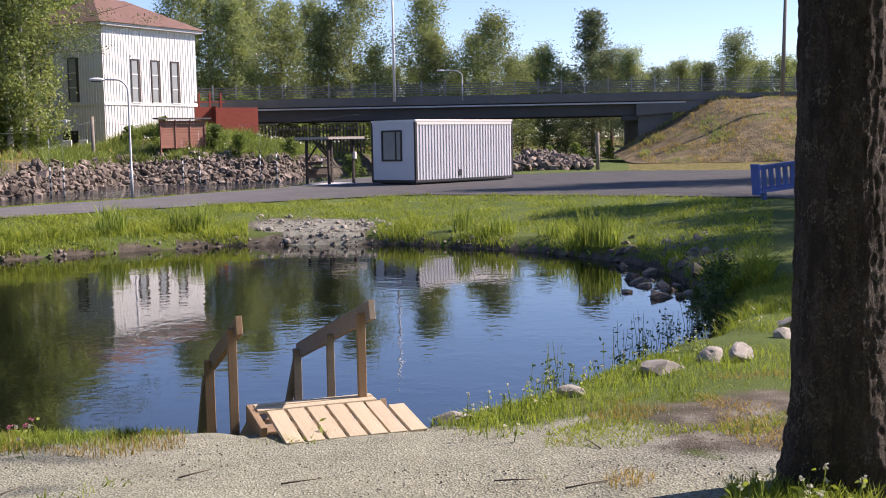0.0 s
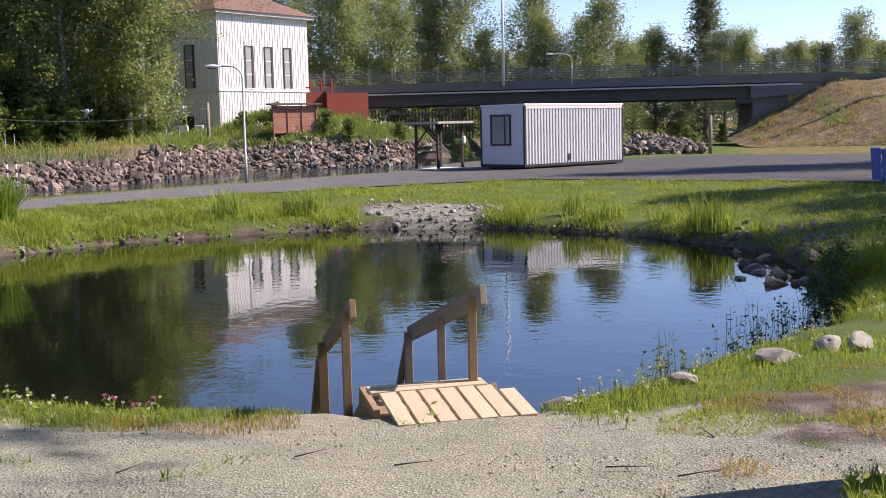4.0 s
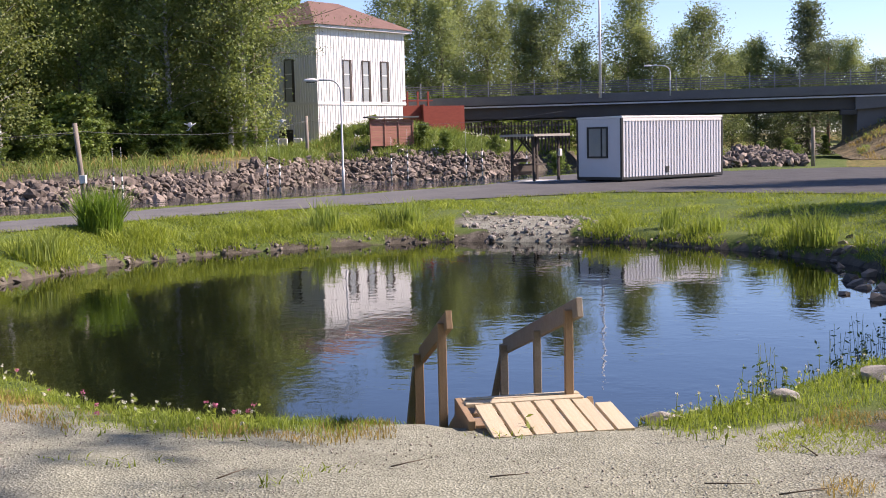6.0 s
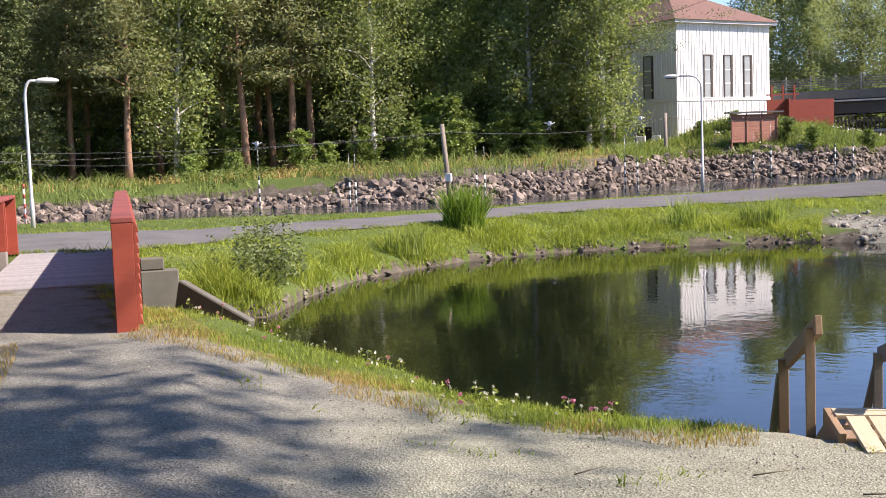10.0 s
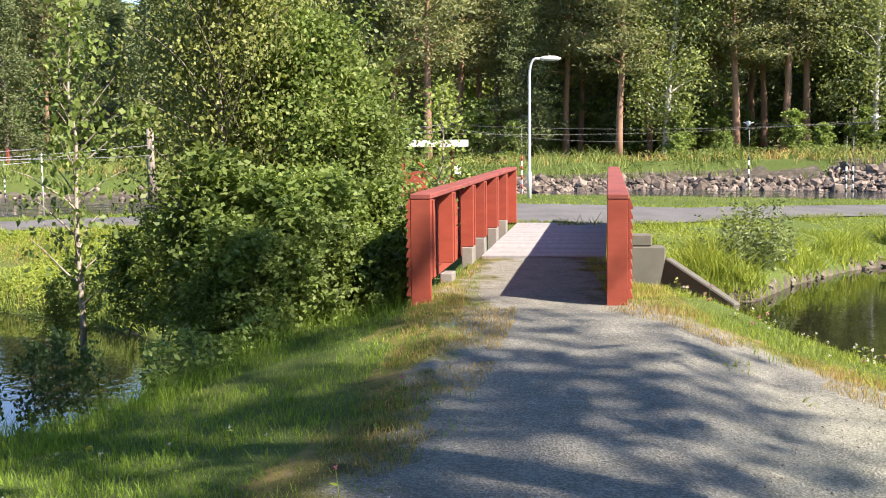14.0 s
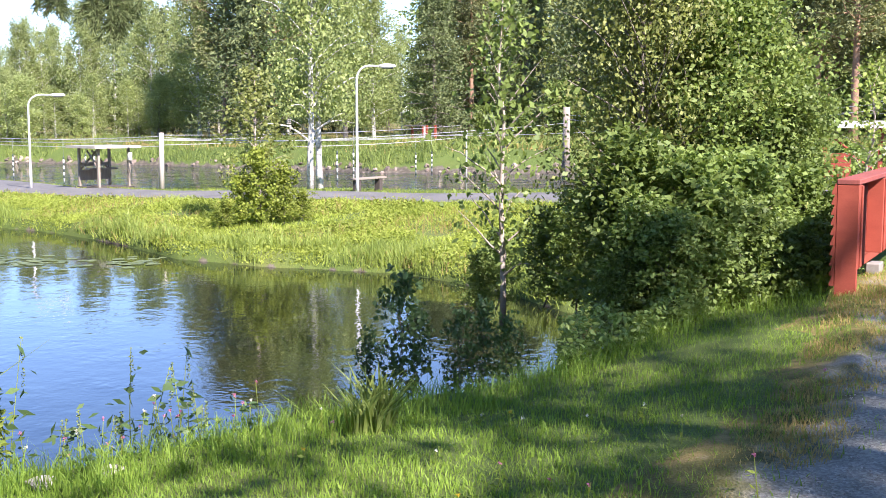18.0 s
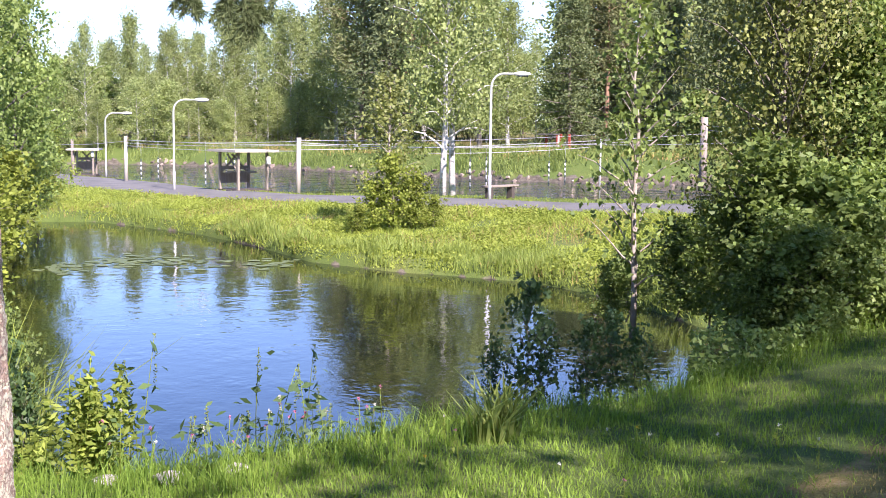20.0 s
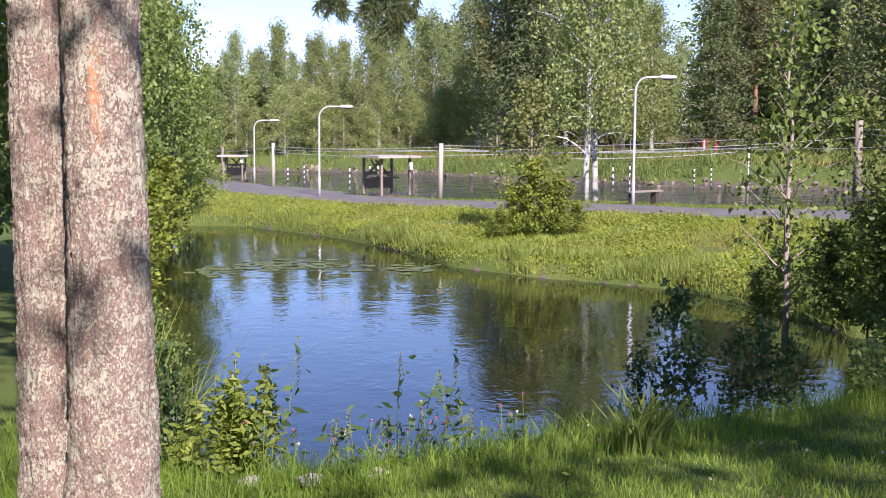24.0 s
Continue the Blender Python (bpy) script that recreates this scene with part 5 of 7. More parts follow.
def build_bench():
    t = thing("bench", frame_at(-41.2, 10.2, -0.93, -0.9, 1.2), "low grey wooden bench on the grass verge", "bench")
    part("seat", box((0, 0, 0.4), (1.9, 0.32, 0.47), 0.01), M_OLDWOOD, t)
    for x in (0.2, 1.5):
        part("leg", box((x, 0.04, -0.05), (x + 0.18, 0.28, 0.4)), M_DARKWOOD, t)
    f = thing("red_start_frame", frame_at(-82.6, 25.0, -0.75, 1.6, 1.6), "red timber frame across the river", "frame")
    for x in (0, 0.9, 1.2, 1.9):
        part("post", box((x, 0, 0), (x + 0.14, 0.14, 1.9 + 0.1 * (x > 1))), M_RED, f)
    part("roof", box((-0.4, -0.4, 1.92), (0.9, 0.9, 2.02)), M_FELT, f)
    part("panel", box((1.04, 0.02, 0.2), (1.18, 0.1, 1.9)), M_PANEL, f)
    # red judges' hut at the bridge's far side
    h = thing("judges_hut", frame_at(-32.6, 23.9, -0.3, 1.25, 1.6), "small red hut with pale flat roof", "hut")
    for x in (0.1, 1.85):
        for y in (0, 1.3):
            part("post", box((x, y, 0), (x + 0.12, y + 0.12, 1.75)), M_RED, h)
    part("roof", box((-0.65, -0.3, 1.76), (2.4, 1.8, 1.84)), M_FELT, h)
    for z in (1.72, 1.84):
        part("fascia", box((-0.7, -0.34, z), (2.45, -0.3, z + 0.115)), M_PANEL, h, "white roof edge board")
    part("fascia", box((-0.7, -0.3, 1.72), (-0.66, 1.8, 1.95)), M_PANEL, h)
    for i in range(5):
        part("board", box((0.22, 0.02, 0.1 + i * 0.16), (1.0, 0.06, 0.24 + i * 0.16)), M_RED, h)
    part("brace", tube_mesh("brace", [(0.2, 0.05, 1.6), (0.9, 0.05, 1.0)], [0.05, 0.05], 5), M_RED, h)
    part("brace", tube_mesh("brace", [(1.0, 0.05, 0.8), (1.8, 0.05, 0.3)], [0.05, 0.05], 5), M_RED, h)
    part("box", box((1.95, -0.1, 0.75), (2.2, -0.01, 1.1), 0.02), M_PANEL, h, "white switch box")
    # blue slatted crate at the yard's edge
    b = thing("blue_railing", frame_at(8.75, 31.7, 0.06, 2.6, 0.9) @ Matrix.Rotation(radians(-5), 4, "Y"), "blue painted slatted crate standing on the grass", "crate")
    part("top_rail", box((0, -0.05, 0.68), (2.6, 0.05, 0.76)), M_BLUE, b)
    part("bottom_rail", box((0, -0.05, 0.0), (2.6, 0.05, 0.08)), M_BLUE, b)
    for i in range(11):
        part("slat", box((0.08 + i * 0.23, -0.02, 0.08), (0.22 + i * 0.23, 0.02, 0.68)), M_BLUE, b)
    part("side", box((-0.07, -0.06, -0.06), (0.0, 0.30, 0.8), 0.01), M_BLUE, b)
    part("back_rail", box((0.0, 0.25, 0.60), (2.6, 0.30, 0.72)), M_BLUE, b)
    part("back_rail", box((0.0, 0.25, 0.0), (2.6, 0.30, 0.12)), M_BLUE, b)
    for x in (0.1, 1.4):
        part("foot", box((x, 0, -0.2), (x + 0.1, 0.1, 0.0)), M_BLUE, b)
    # stacked sawn timber and a pale house wall that show between the trunks
    w = thing("timber_stack", frame_at(-34.0, 90.0, 0.9, 1, 0.3), "stack of pale sawn timber by the wood", "timber")
    for i in range(4):
        part("plank", box((0, 0, i * 0.22), (3.6 - 0.2 * i, 0.9, 0.2 + i * 0.22), 0.02), M_WOOD, w)
    for x, y, wd in ((-96, 96, 5.0), (-118, 42, 7.0)):
        v = thing("far_house", frame_at(x, y, 1.0, 1, 0.4), "pale distant house seen between the trees", "house", "distant houses")
        part("wall", box((0, 0, 0), (wd, 5, 2.8)), M_WHITE, v)
        part("roof", box((-0.4, -0.4, 2.8), (wd + 0.4, 5.4, 3.1)), M_FELT, v)
        part("window", box((1.0, -0.03, 1.0), (2.2, -0.002, 2.1)), M_GLASS, v)

    # dark picket fence under the road bridge
    fence = thing("picket_fence", frame_at(-16.2, 92.6, 1.3, 1, 0.0), "dark weathered picket fence under the road bridge", "fence")
    for i in range(38):
        if i == 0:
            o = part("picket", box((0, 0, -0.6), (0.13, 0.03, 1.75), 0.008), M_DARKWOOD, fence)
            me = o.data
        else:
            o = new("picket", me)
            o.parent = fence
        o.location = (i * 0.27, 0, 0.06 * (i % 3))
    for z in (0.5, 1.45):
        part("rail", box((-0.05, 0.032, z), (10.3, 0.10, z + 0.12)), M_OLDWOOD, fence)
    part("top_board", box((-0.1, -0.06, 1.88), (3.2, -0.01, 1.96)), M_OLDWOOD, fence, "weathered board along the fence top")
    part("top_board", box((6.4, -0.06, 1.90), (10.2, -0.01, 1.96)), M_OLDWOOD, fence, "weathered board along the fence top")


build_bench()


# ---- the red footbridge ----
def build_footbridge():
    a, b = Vector((-9.52, 7.25, 0)), Vector((-17.2, 15.45, 0))
    c = Vector((-8.17, 8.45, 0))
    m = frame_at(a.x, a.y, 0, b.x - a.x, b.y - a.y)
    L = (b - a).length
    inv = m.inverted()
    width = abs((inv @ c).y)
    f = thing("footbridge", m, "red timber footbridge with solid slatted parapets", "footbridge")
    for side in (0, 1):
        y0 = 0.0 if side == 0 else -width
        out = 1 if side == 0 else -1
        # parapet: 0 is its inner face, out its outer side
        yi, yo = y0, y0 + out * 0.21
        lo, hi = min(yi, yo), max(yi, yo)
        cap = part("top_board", box((-0.016, lo - 0.006, 1.06), (L + 0.016, hi + 0.006, 1.115), 0.008), M_REDTOP, f, "worn red top board")
        part("end_board", box((-0.012, lo, -0.1), (0.05, hi, 1.058), 0.006), M_RED, f)
        part("end_board", box((L - 0.05, lo, 0.0), (L + 0.012, hi, 1.058), 0.006), M_RED, f)
        for i, (x, wide) in enumerate(((0.06, 0.10), (1.70, 0.16), (3.75, 0.22), (5.25, 0.16), (7.10, 0.24), (8.9, 0.16))):
            post = part("post", box((x, lo - 0.004, 0.22), (x + wide, hi - 0.04, 1.054), 0.006), M_RED, f)
            part("board", box((x + wide * 0.5 - 0.03, lo - 0.022, 0.24), (x + wide * 0.5 + 0.03, lo - 0.005, 1.05), 0.004), M_RED, post) if out > 0 else None
            if i:
                part("foot", box((x - 0.06, lo + 0.0, -0.15), (x + wide + 0.08, hi - 0.06, 0.215 if i > 1 else 0.10), 0.01), M_CONCRETE, post, "grey concrete foot")
        # lapped boards: each stands out at its lower edge
        face = hi + 0.002 if out > 0 else lo - 0.002
        for k in range(10):
            z = 0.05 + k * 0.1012
            bm, top = bmesh.new(), min(z + 0.112, 1.08)
            prof = [(0.0, z), (0.048, z), (0.048, z + 0.02), (0.014, top), (0.0, top)]
            ends = [[bm.verts.new((x, face + out * q, h)) for q, h in prof] for x in (-0.01, L - 0.06)]
            for e in (0, 1, 2, 3, 4):
                g = (e + 1) % 5
                bm.faces.new((ends[0][e], ends[0][g], ends[1][g], ends[1][e]))
            bm.faces.new(ends[0])
            bm.faces.new(ends[1][::-1])
            part("slat", bm, M_RED, f)
    n = int((L - 4.6) / 0.16)
    for i in range(n):
        x = 4.6 + i * 0.16
        part("deck_plank", box((x, -width + 0.02, -0.06), (x + 0.148, -0.02, 0.012), 0.004), M_DECK, f)
    for y in (-0.5, -width + 0.4):
        part("beam", box((4.3, y, -0.4), (L + 0.3, y + 0.18, -0.065)), M_DARKWOOD, f)
    part("abutment", box((3.9, -width, -1.6), (4.55, 0.0, -0.08)), M_CONCRETE, f, "concrete abutment")
    part("abutment", box((L + 0.1, -width - 0.1, -1.6), (L + 1.0, 0.1, -0.08)), M_CONCRETE, f)
    # concrete wing wall down to the pond
    w = tagged(part("wing_wall", box((0, 0, -1.4), (1.75, 0.14, -0.1), 0.02), M_DARKCONC), "low concrete retaining wall beside the footbridge", "wall", kind="structure")
    w.matrix_world = frame_at(-12.10, 13.98, -0.12, 1.97, -0.46) @ Matrix.Rotation(radians(17.5), 4, "Y")
    k = tagged(part("sluice_block", box((-0.1, 0, -1.2), (0.51, 0.3, 0.0), 0.02), M_DARKCONC), "grey concrete sluice block beside the footbridge", "block", kind="structure")
    k.matrix_world = frame_at(-12.88, 14.11, -0.1, 0.35, 0.37)
    k = tagged(part("sluice_cap", box((-0.12, 0.02, 0.004), (0.26, 0.28, 0.2), 0.02), M_DARKCONC), "smaller concrete block on top of the sluice block", "block", kind="structure")
    k.matrix_world = frame_at(-12.86, 14.13, -0.1, 0.35, 0.37)


build_footbridge()


# ---- bathing steps: ramp and handrails ----
def bar(name, a, b, w, d, mat, parent, label=""):
    """A squared bar between two points, w wide and d deep."""
    a, b = Vector(a), Vector(b)
    ln = (b - a).length
    bm = box((-w / 2, -d / 2, 0), (w / 2, d / 2, ln), 0.004)
    o = part(name, bm, mat, parent, label)
    z = (b - a).normalized()
    ref = Vector((0.31, -0.95, 0)) if abs(z.z) > 0.9 else Vector((0, 0, 1))
    x = ref.cross(z).normalized()
    y = z.cross(x)
    o.matrix_local = Matrix.Translation(a) @ Matrix((x, y, z)).transposed().to_4x4()
    return o


def build_steps():
    fl, fr = Vector((-1.03, 7.26, -0.29)), Vector((-0.12, 7.60, -0.29))
    ax = (fr - fl).normalized()
    ay = Vector((-ax.y, ax.x, 0))
    t = thing("bathing_steps", Matrix(), "new pale wooden ramp with weathered handrails into the pond", "steps")
    slope = Vector((ay.x, ay.y, 0.14)).normalized()
    ln = (fr - fl).length
    pw = (ln - 6 * 0.022) / 7
    for i in range(7):
        o0 = fl + ax * (i * (pw + 0.022))
        length = (0.60, 0.60, 0.60, 0.60, 0.60, 0.60, 0.50)[i]
        bm = box((0, 0, 0), (pw, length, 0.028), 0.003)
        o = part("ramp_plank", bm, M_WOOD, t)
        up = ax.cross(slope)
        shift = Vector((0, 0, 0.0 if i < 5 else -0.008))
        o.matrix_local = Matrix.Translation(o0 + shift + ay * (0.0 if i < 5 else 0.02)) @ Matrix((ax, slope, up)).transposed().to_4x4()
    back = fl + slope * 0.60
    for i, (d0, wd) in enumerate(((0.006, 0.10), (0.112, 0.07))):
        o = part("top_plank", box((-0.06, 0, 0), (0.80, wd, 0.03), 0.004), M_WOOD, t)
        o.matrix_local = Matrix.Translation(back + ay * d0 + Vector((0, 0, 0.004 + 0.006 * i))) @ Matrix((ax, ay, Vector((0, 0, 1)))).transposed().to_4x4()
    for k in range(5):
        o = part("tread", box((0.0, 0, 0), (0.84, 0.24, 0.035), 0.004), M_RAILWOOD, t)
        o.matrix_local = Matrix.Translation(back + ay * (0.3 + 0.3 * k) + Vector((0, 0, -0.14 - 0.17 * k))) @ Matrix((ax, ay, Vector((0, 0, 1)))).transposed().to_4x4()
    for e in (-0.07, 0.86):
        bar("stringer", back + ax * e + ay * 0.02 + Vector((0, 0, -0.05)), back + ax * e + ay * 1.9 + Vector((0, 0, -1.1)), 0.045, 0.16, M_RAILWOOD, t)
    bar("side_beam", fl + ax * -0.08 + ay * 0.30 + Vector((0, 0, 0.0)), back + ax * -0.08 + ay * 0.2 + Vector((0, 0, -0.03)), 0.05, 0.14, M_RAILWOOD, t)
    # right handrail, three posts
    P1, P3 = Vector((-0.60, 8.18, -0.2)), Vector((-1.37, 10.55, -1.25))
    P2 = P1.lerp(P3, 0.42)
    t1, t3 = Vector((P1.x, P1.y, 0.44)), Vector((P3.x, P3.y, -0.24))
    t2 = t1.lerp(t3, 0.42)
    bar("post", P1, t1, 0.06, 0.048, M_RAILWOOD, t)
    bar("post", (P2.x, P2.y, -1.1), t2 - Vector((0, 0, 0.03)), 0.06, 0.048, M_RAILGREY, t)
    bar("post", (P3.x, P3.y, -1.6), t3, 0.075, 0.048, M_RAILGREY, t)
    bar("brace", (P3.x - 0.28, P3.y + 0.1, -1.6), t3 - Vector((0.0, 0, 0.08)), 0.07, 0.04, M_RAILGREY, t)
    d = (t3 - t1).normalized()
    bar("handrail", t1 - d * 0.14 + Vector((0.05, 0, 0)), t3 + d * 0.18 + Vector((0.05, 0, 0)), 0.045, 0.14, M_RAILGREY, t, "weathered grey handrail board")
    # left handrail, two posts and a brace
    Q1, Q2 = Vector((-1.46, 7.82, -0.36)), Vector((-1.93, 9.3, -1.5))
    s1, s2 = Vector((Q1.x, Q1.y, 0.40)), Vector((Q2.x, Q2.y, -0.1))
    bar("post", Q1, s1, 0.06, 0.048, M_RAILWOOD, t)
    bar("post", Q2, s2, 0.08, 0.05, M_RAILWOOD, t)
    bar("brace", Q2 + Vector((-0.2, 0.1, 0)), s2 - Vector((0.02, 0, 0.12)), 0.07, 0.045, M_RAILGREY, t)
    d = (s2 - s1).normalized()
    bar("handrail", s1 - d * 0.12 + Vector((0.04, 0, 0.0)), s2 + d * 0.12 + Vector((0.04, 0, 0)), 0.045, 0.13, M_RAILWOOD, t, "weathered handrail board")


build_steps()

# ---- stones ----
def stone_shape(seed, sub=2, rough=0.28, flat=0.7, cuts=5):
    bm = bmesh.new()
    bmesh.ops.create_icosphere(bm, subdivisions=sub, radius=0.5)
    off = Vector((seed * 7.3, seed * 3.1, seed * 1.7))
    for v in bm.verts:
        n = noise.noise(v.co * 1.6 + off) * 0.9 + noise.noise(v.co * 4.0 + off) * 0.35
        v.co *= 1 + n * rough * 1.6
        v.co.z *= flat
    # knock a few flat faces on to it
    r = random.Random(seed)
    for _ in range(cuts):
        d = Vector((r.uniform(-1, 1), r.uniform(-1, 1), r.uniform(-0.2, 1))).normalized()
        lim = r.uniform(0.22, 0.36)
        for v in bm.verts:
            e = v.co.dot(d) - lim
            if e > 0:
                v.co -= d * e
    vs = np.array([v.co[:] for v in bm.verts])
    fs = np.array([[v.index for v in f.verts] for f in bm.faces])
    bm.free()
    return vs, fs


STONES = [stone_shape(i, 1, 0.3, 0.75) for i in range(8)]
FINE_STONES = [stone_shape(20 + i, 3, 0.46, 0.75, 16) for i in range(6)]


def stone_field(name, spots, material, label):
    """Many stones in one mesh; spots: x, y, z, size."""
    rng = np.random.default_rng(len(spots))
    V, F, o = [], [], 0
    for x, y, z, s in spots:
        vs, fs = STONES[rng.integers(len(STONES))]
        rot = np.array(Euler((rng.normal() * 0.5, rng.normal() * 0.5, rng.uniform(0, 6.28))).to_matrix())
        q = (vs * s * rng.uniform(0.6, 1.45, 3)) @ rot.T + (x, y, z)
        V.append(q)
        F.append(fs + o)
        o += len(vs)
    V, F = np.concatenate(V).astype(np.float32), np.concatenate(F)
    me = bpy.data.meshes.new(name)
    me.from_pydata(V.tolist(), [], F.tolist())
    me.materials.append(material)
    return tagged(new(name, me), label, "rocks", kind="stuff")


def island_stone(name, c1, c2, c3, wet=0.0):
    m, nd, lk, bs = nodes_of(name)
    geo = nd.new("ShaderNodeNewGeometry")
    v = coords(nd, lk)
    col = ramp(nd, lk, geo.outputs["Random Per Island"], [(0.0, c1), (0.55, c2), (1.0, c3)])
    n = noise_tex(nd, lk, 5.0, 6, v)
    col = blend(nd, lk, 0.35, col, ramp(nd, lk, n, [(0.3, tuple(c * 0.6 for c in c1)), (0.7, c3)]))
    lk.new(col, bs.inputs["Base Color"])
    bs.inputs["Roughness"].default_value = 0.85 - wet
    bump(nd, lk, bs, n, 0.6, 0.05)
    return m


M_RIPRAP = island_stone("riprap", (0.028, 0.022, 0.018), (0.105, 0.082, 0.065), (0.35, 0.285, 0.23))
M_SHORE = island_stone("shore_stones", (0.05, 0.042, 0.035), (0.14, 0.12, 0.10), (0.28, 0.25, 0.21))
M_PALE = island_stone("pale_stones", (0.18, 0.16, 0.13), (0.30, 0.27, 0.235), (0.50, 0.47, 0.42))
M_BOULDER = surface("boulder", (0.16, 0.15, 0.13), (0.42, 0.40, 0.36), 3.0, 0.9, bumps=0.6, fine=35, vary=0.12)

rs = np.random.default_rng(5)
spots = []
for i in range(5200):
    az = rs.uniform(5.5, 48)
    k = rs.random() ** 0.8
    if 33.5 < az < 46 and k > 0.45 and rs.random() < 0.75:
        continue
    p = compass(az, river_far_d(az) - 0.8 + k * (4.6 if az < 20 else 3.2 if az < 33 else 1.9))
    z = height(p.x, p.y)
    spots.append((p.x, p.y, z + rs.uniform(-0.05, 0.2), rs.uniform(0.16, 0.5) if rs.random() < 0.92 else rs.uniform(0.5, 0.95)))
stone_field("river_rocks", spots, M_RIPRAP, "heap of broken reddish grey riprap along the far river bank")
spots = []
for i in range(260):
    az = rs.uniform(48, 98)
    p = compass(az, river_far_d(az) + rs.uniform(-1.2, 1.2))
    spots.append((p.x, p.y, height(p.x, p.y) + 0.05, rs.uniform(0.2, 0.55)))
for i in range(420):
    az = rs.uniform(-7.4, -2.0)
    k = rs.random()
    p = compass(az, 71 + 9 * k)
    spots.append((p.x, p.y, height(p.x, p.y) + rs.uniform(0.0, 0.35) + 1.0 * k * min(1.0, (az + 7.6) / 2.5), rs.uniform(0.25, 0.75)))
for i in range(160):
    az = rs.uniform(66, 92)
    p = compass(az, river_near_d(az) + rs.uniform(-0.9, 0.3))
    spots.append((p.x, p.y, height(p.x, p.y) + 0.03, rs.uniform(0.15, 0.45)))
for i in range(60):
    az = rs.uniform(42, 50)
    p = compass(az, rs.uniform(50, 56))
    spots.append((p.x, p.y, -1.25, rs.uniform(0.5, 1.3)))
stone_field("bank_rocks", spots, M_RIPRAP, "scattered grey and reddish rocks at the river's edge")
spots = []
for i in range(230):
    az = rs.uniform(-9, 36)
    p = compass(az, far_shore_d(az) + rs.uniform(-0.3, 0.4))
    spots.append((p.x, p.y, height(p.x, p.y) + 0.01, rs.uniform(0.05, 0.17)))
for i in range(110):
    az = rs.uniform(-14.0, -8.8)
    p = compass(az, rs.uniform(20, 27.5))
    spots.append((p.x, p.y, max(height(p.x, p.y), POND_Z) + rs.uniform(-0.15, 0.0), rs.uniform(0.2, 0.5)))
stone_field("shore_stones", spots, M_SHORE, "dark stones along the pond's shore")

chute = thing("stone_chute", Matrix(), "pale loose stones spilling down to the pond", "stones")
meshes = [mesh_of("stone", v, f) for v, f in STONES]
for i in range(300):
    az = rs.uniform(2.6, 9.2)
    d = far_shore_d(az) + 0.1 + 3.6 * rs.random() ** 1.2
    p = compass(az, d)
    o = part("stone", meshes[i % 8], (M_BOULDER, M_PALE, M_PALE, M_PALE)[i % 4], chute)
    s = rs.uniform(0.045, 0.11) if rs.random() < 0.9 else rs.uniform(0.14, 0.28)
    o.matrix_local = Matrix.Translation((p.x, p.y, height(p.x, p.y) + s * 0.15)) @ Euler((rs.uniform(-.4, .4), rs.uniform(-.4, .4), rs.uniform(0, 6.3))).to_matrix().to_4x4() @ Matrix.Diagonal((s, s, s * 0.9, 1))
for i, (x, y, sx, sy, sz, tilt) in enumerate([(1.73, 9.22, 0.60, 0.42, 0.30, 0.1), (2.28, 9.72, 0.44, 0.34, 0.26, -0.2), (2.52, 9.7, 0.30, 0.30, 0.36, 0.5), (3.15, 10.65, 0.36, 0.34, 0.30, 0.0),
                                              (0.96, 8.56, 0.30, 0.26, 0.22, 0.3), (0.06, 7.92, 0.40, 0.26, 0.18, 0.0), (3.5, 11.4, 0.5, 0.45, 0.3, 0.1),
                                              (-7.15, -0.35, 0.30, 0.25, 0.12, 0.1), (-7.35, 0.05, 0.26, 0.22, 0.12, 0.2), (-7.2, -0.75, 0.34, 0.22, 0.11, 0.0)]):
    v, f = FINE_STONES[i % 6]
    o = tagged(part("boulder", mesh_of("boulder", v, f), M_BOULDER), "pale grey weathered boulder in the grass by the pond", "boulder", "boulders by the pond")
    o.matrix_world = Matrix.Translation((x, y, height(x, y) + sz * 0.12)) @ Euler((tilt, tilt * 0.5, i * 1.3)).to_matrix().to_4x4() @ Matrix.Diagonal((sx * 0.92, sy * 0.92, sz * 0.8, 1))


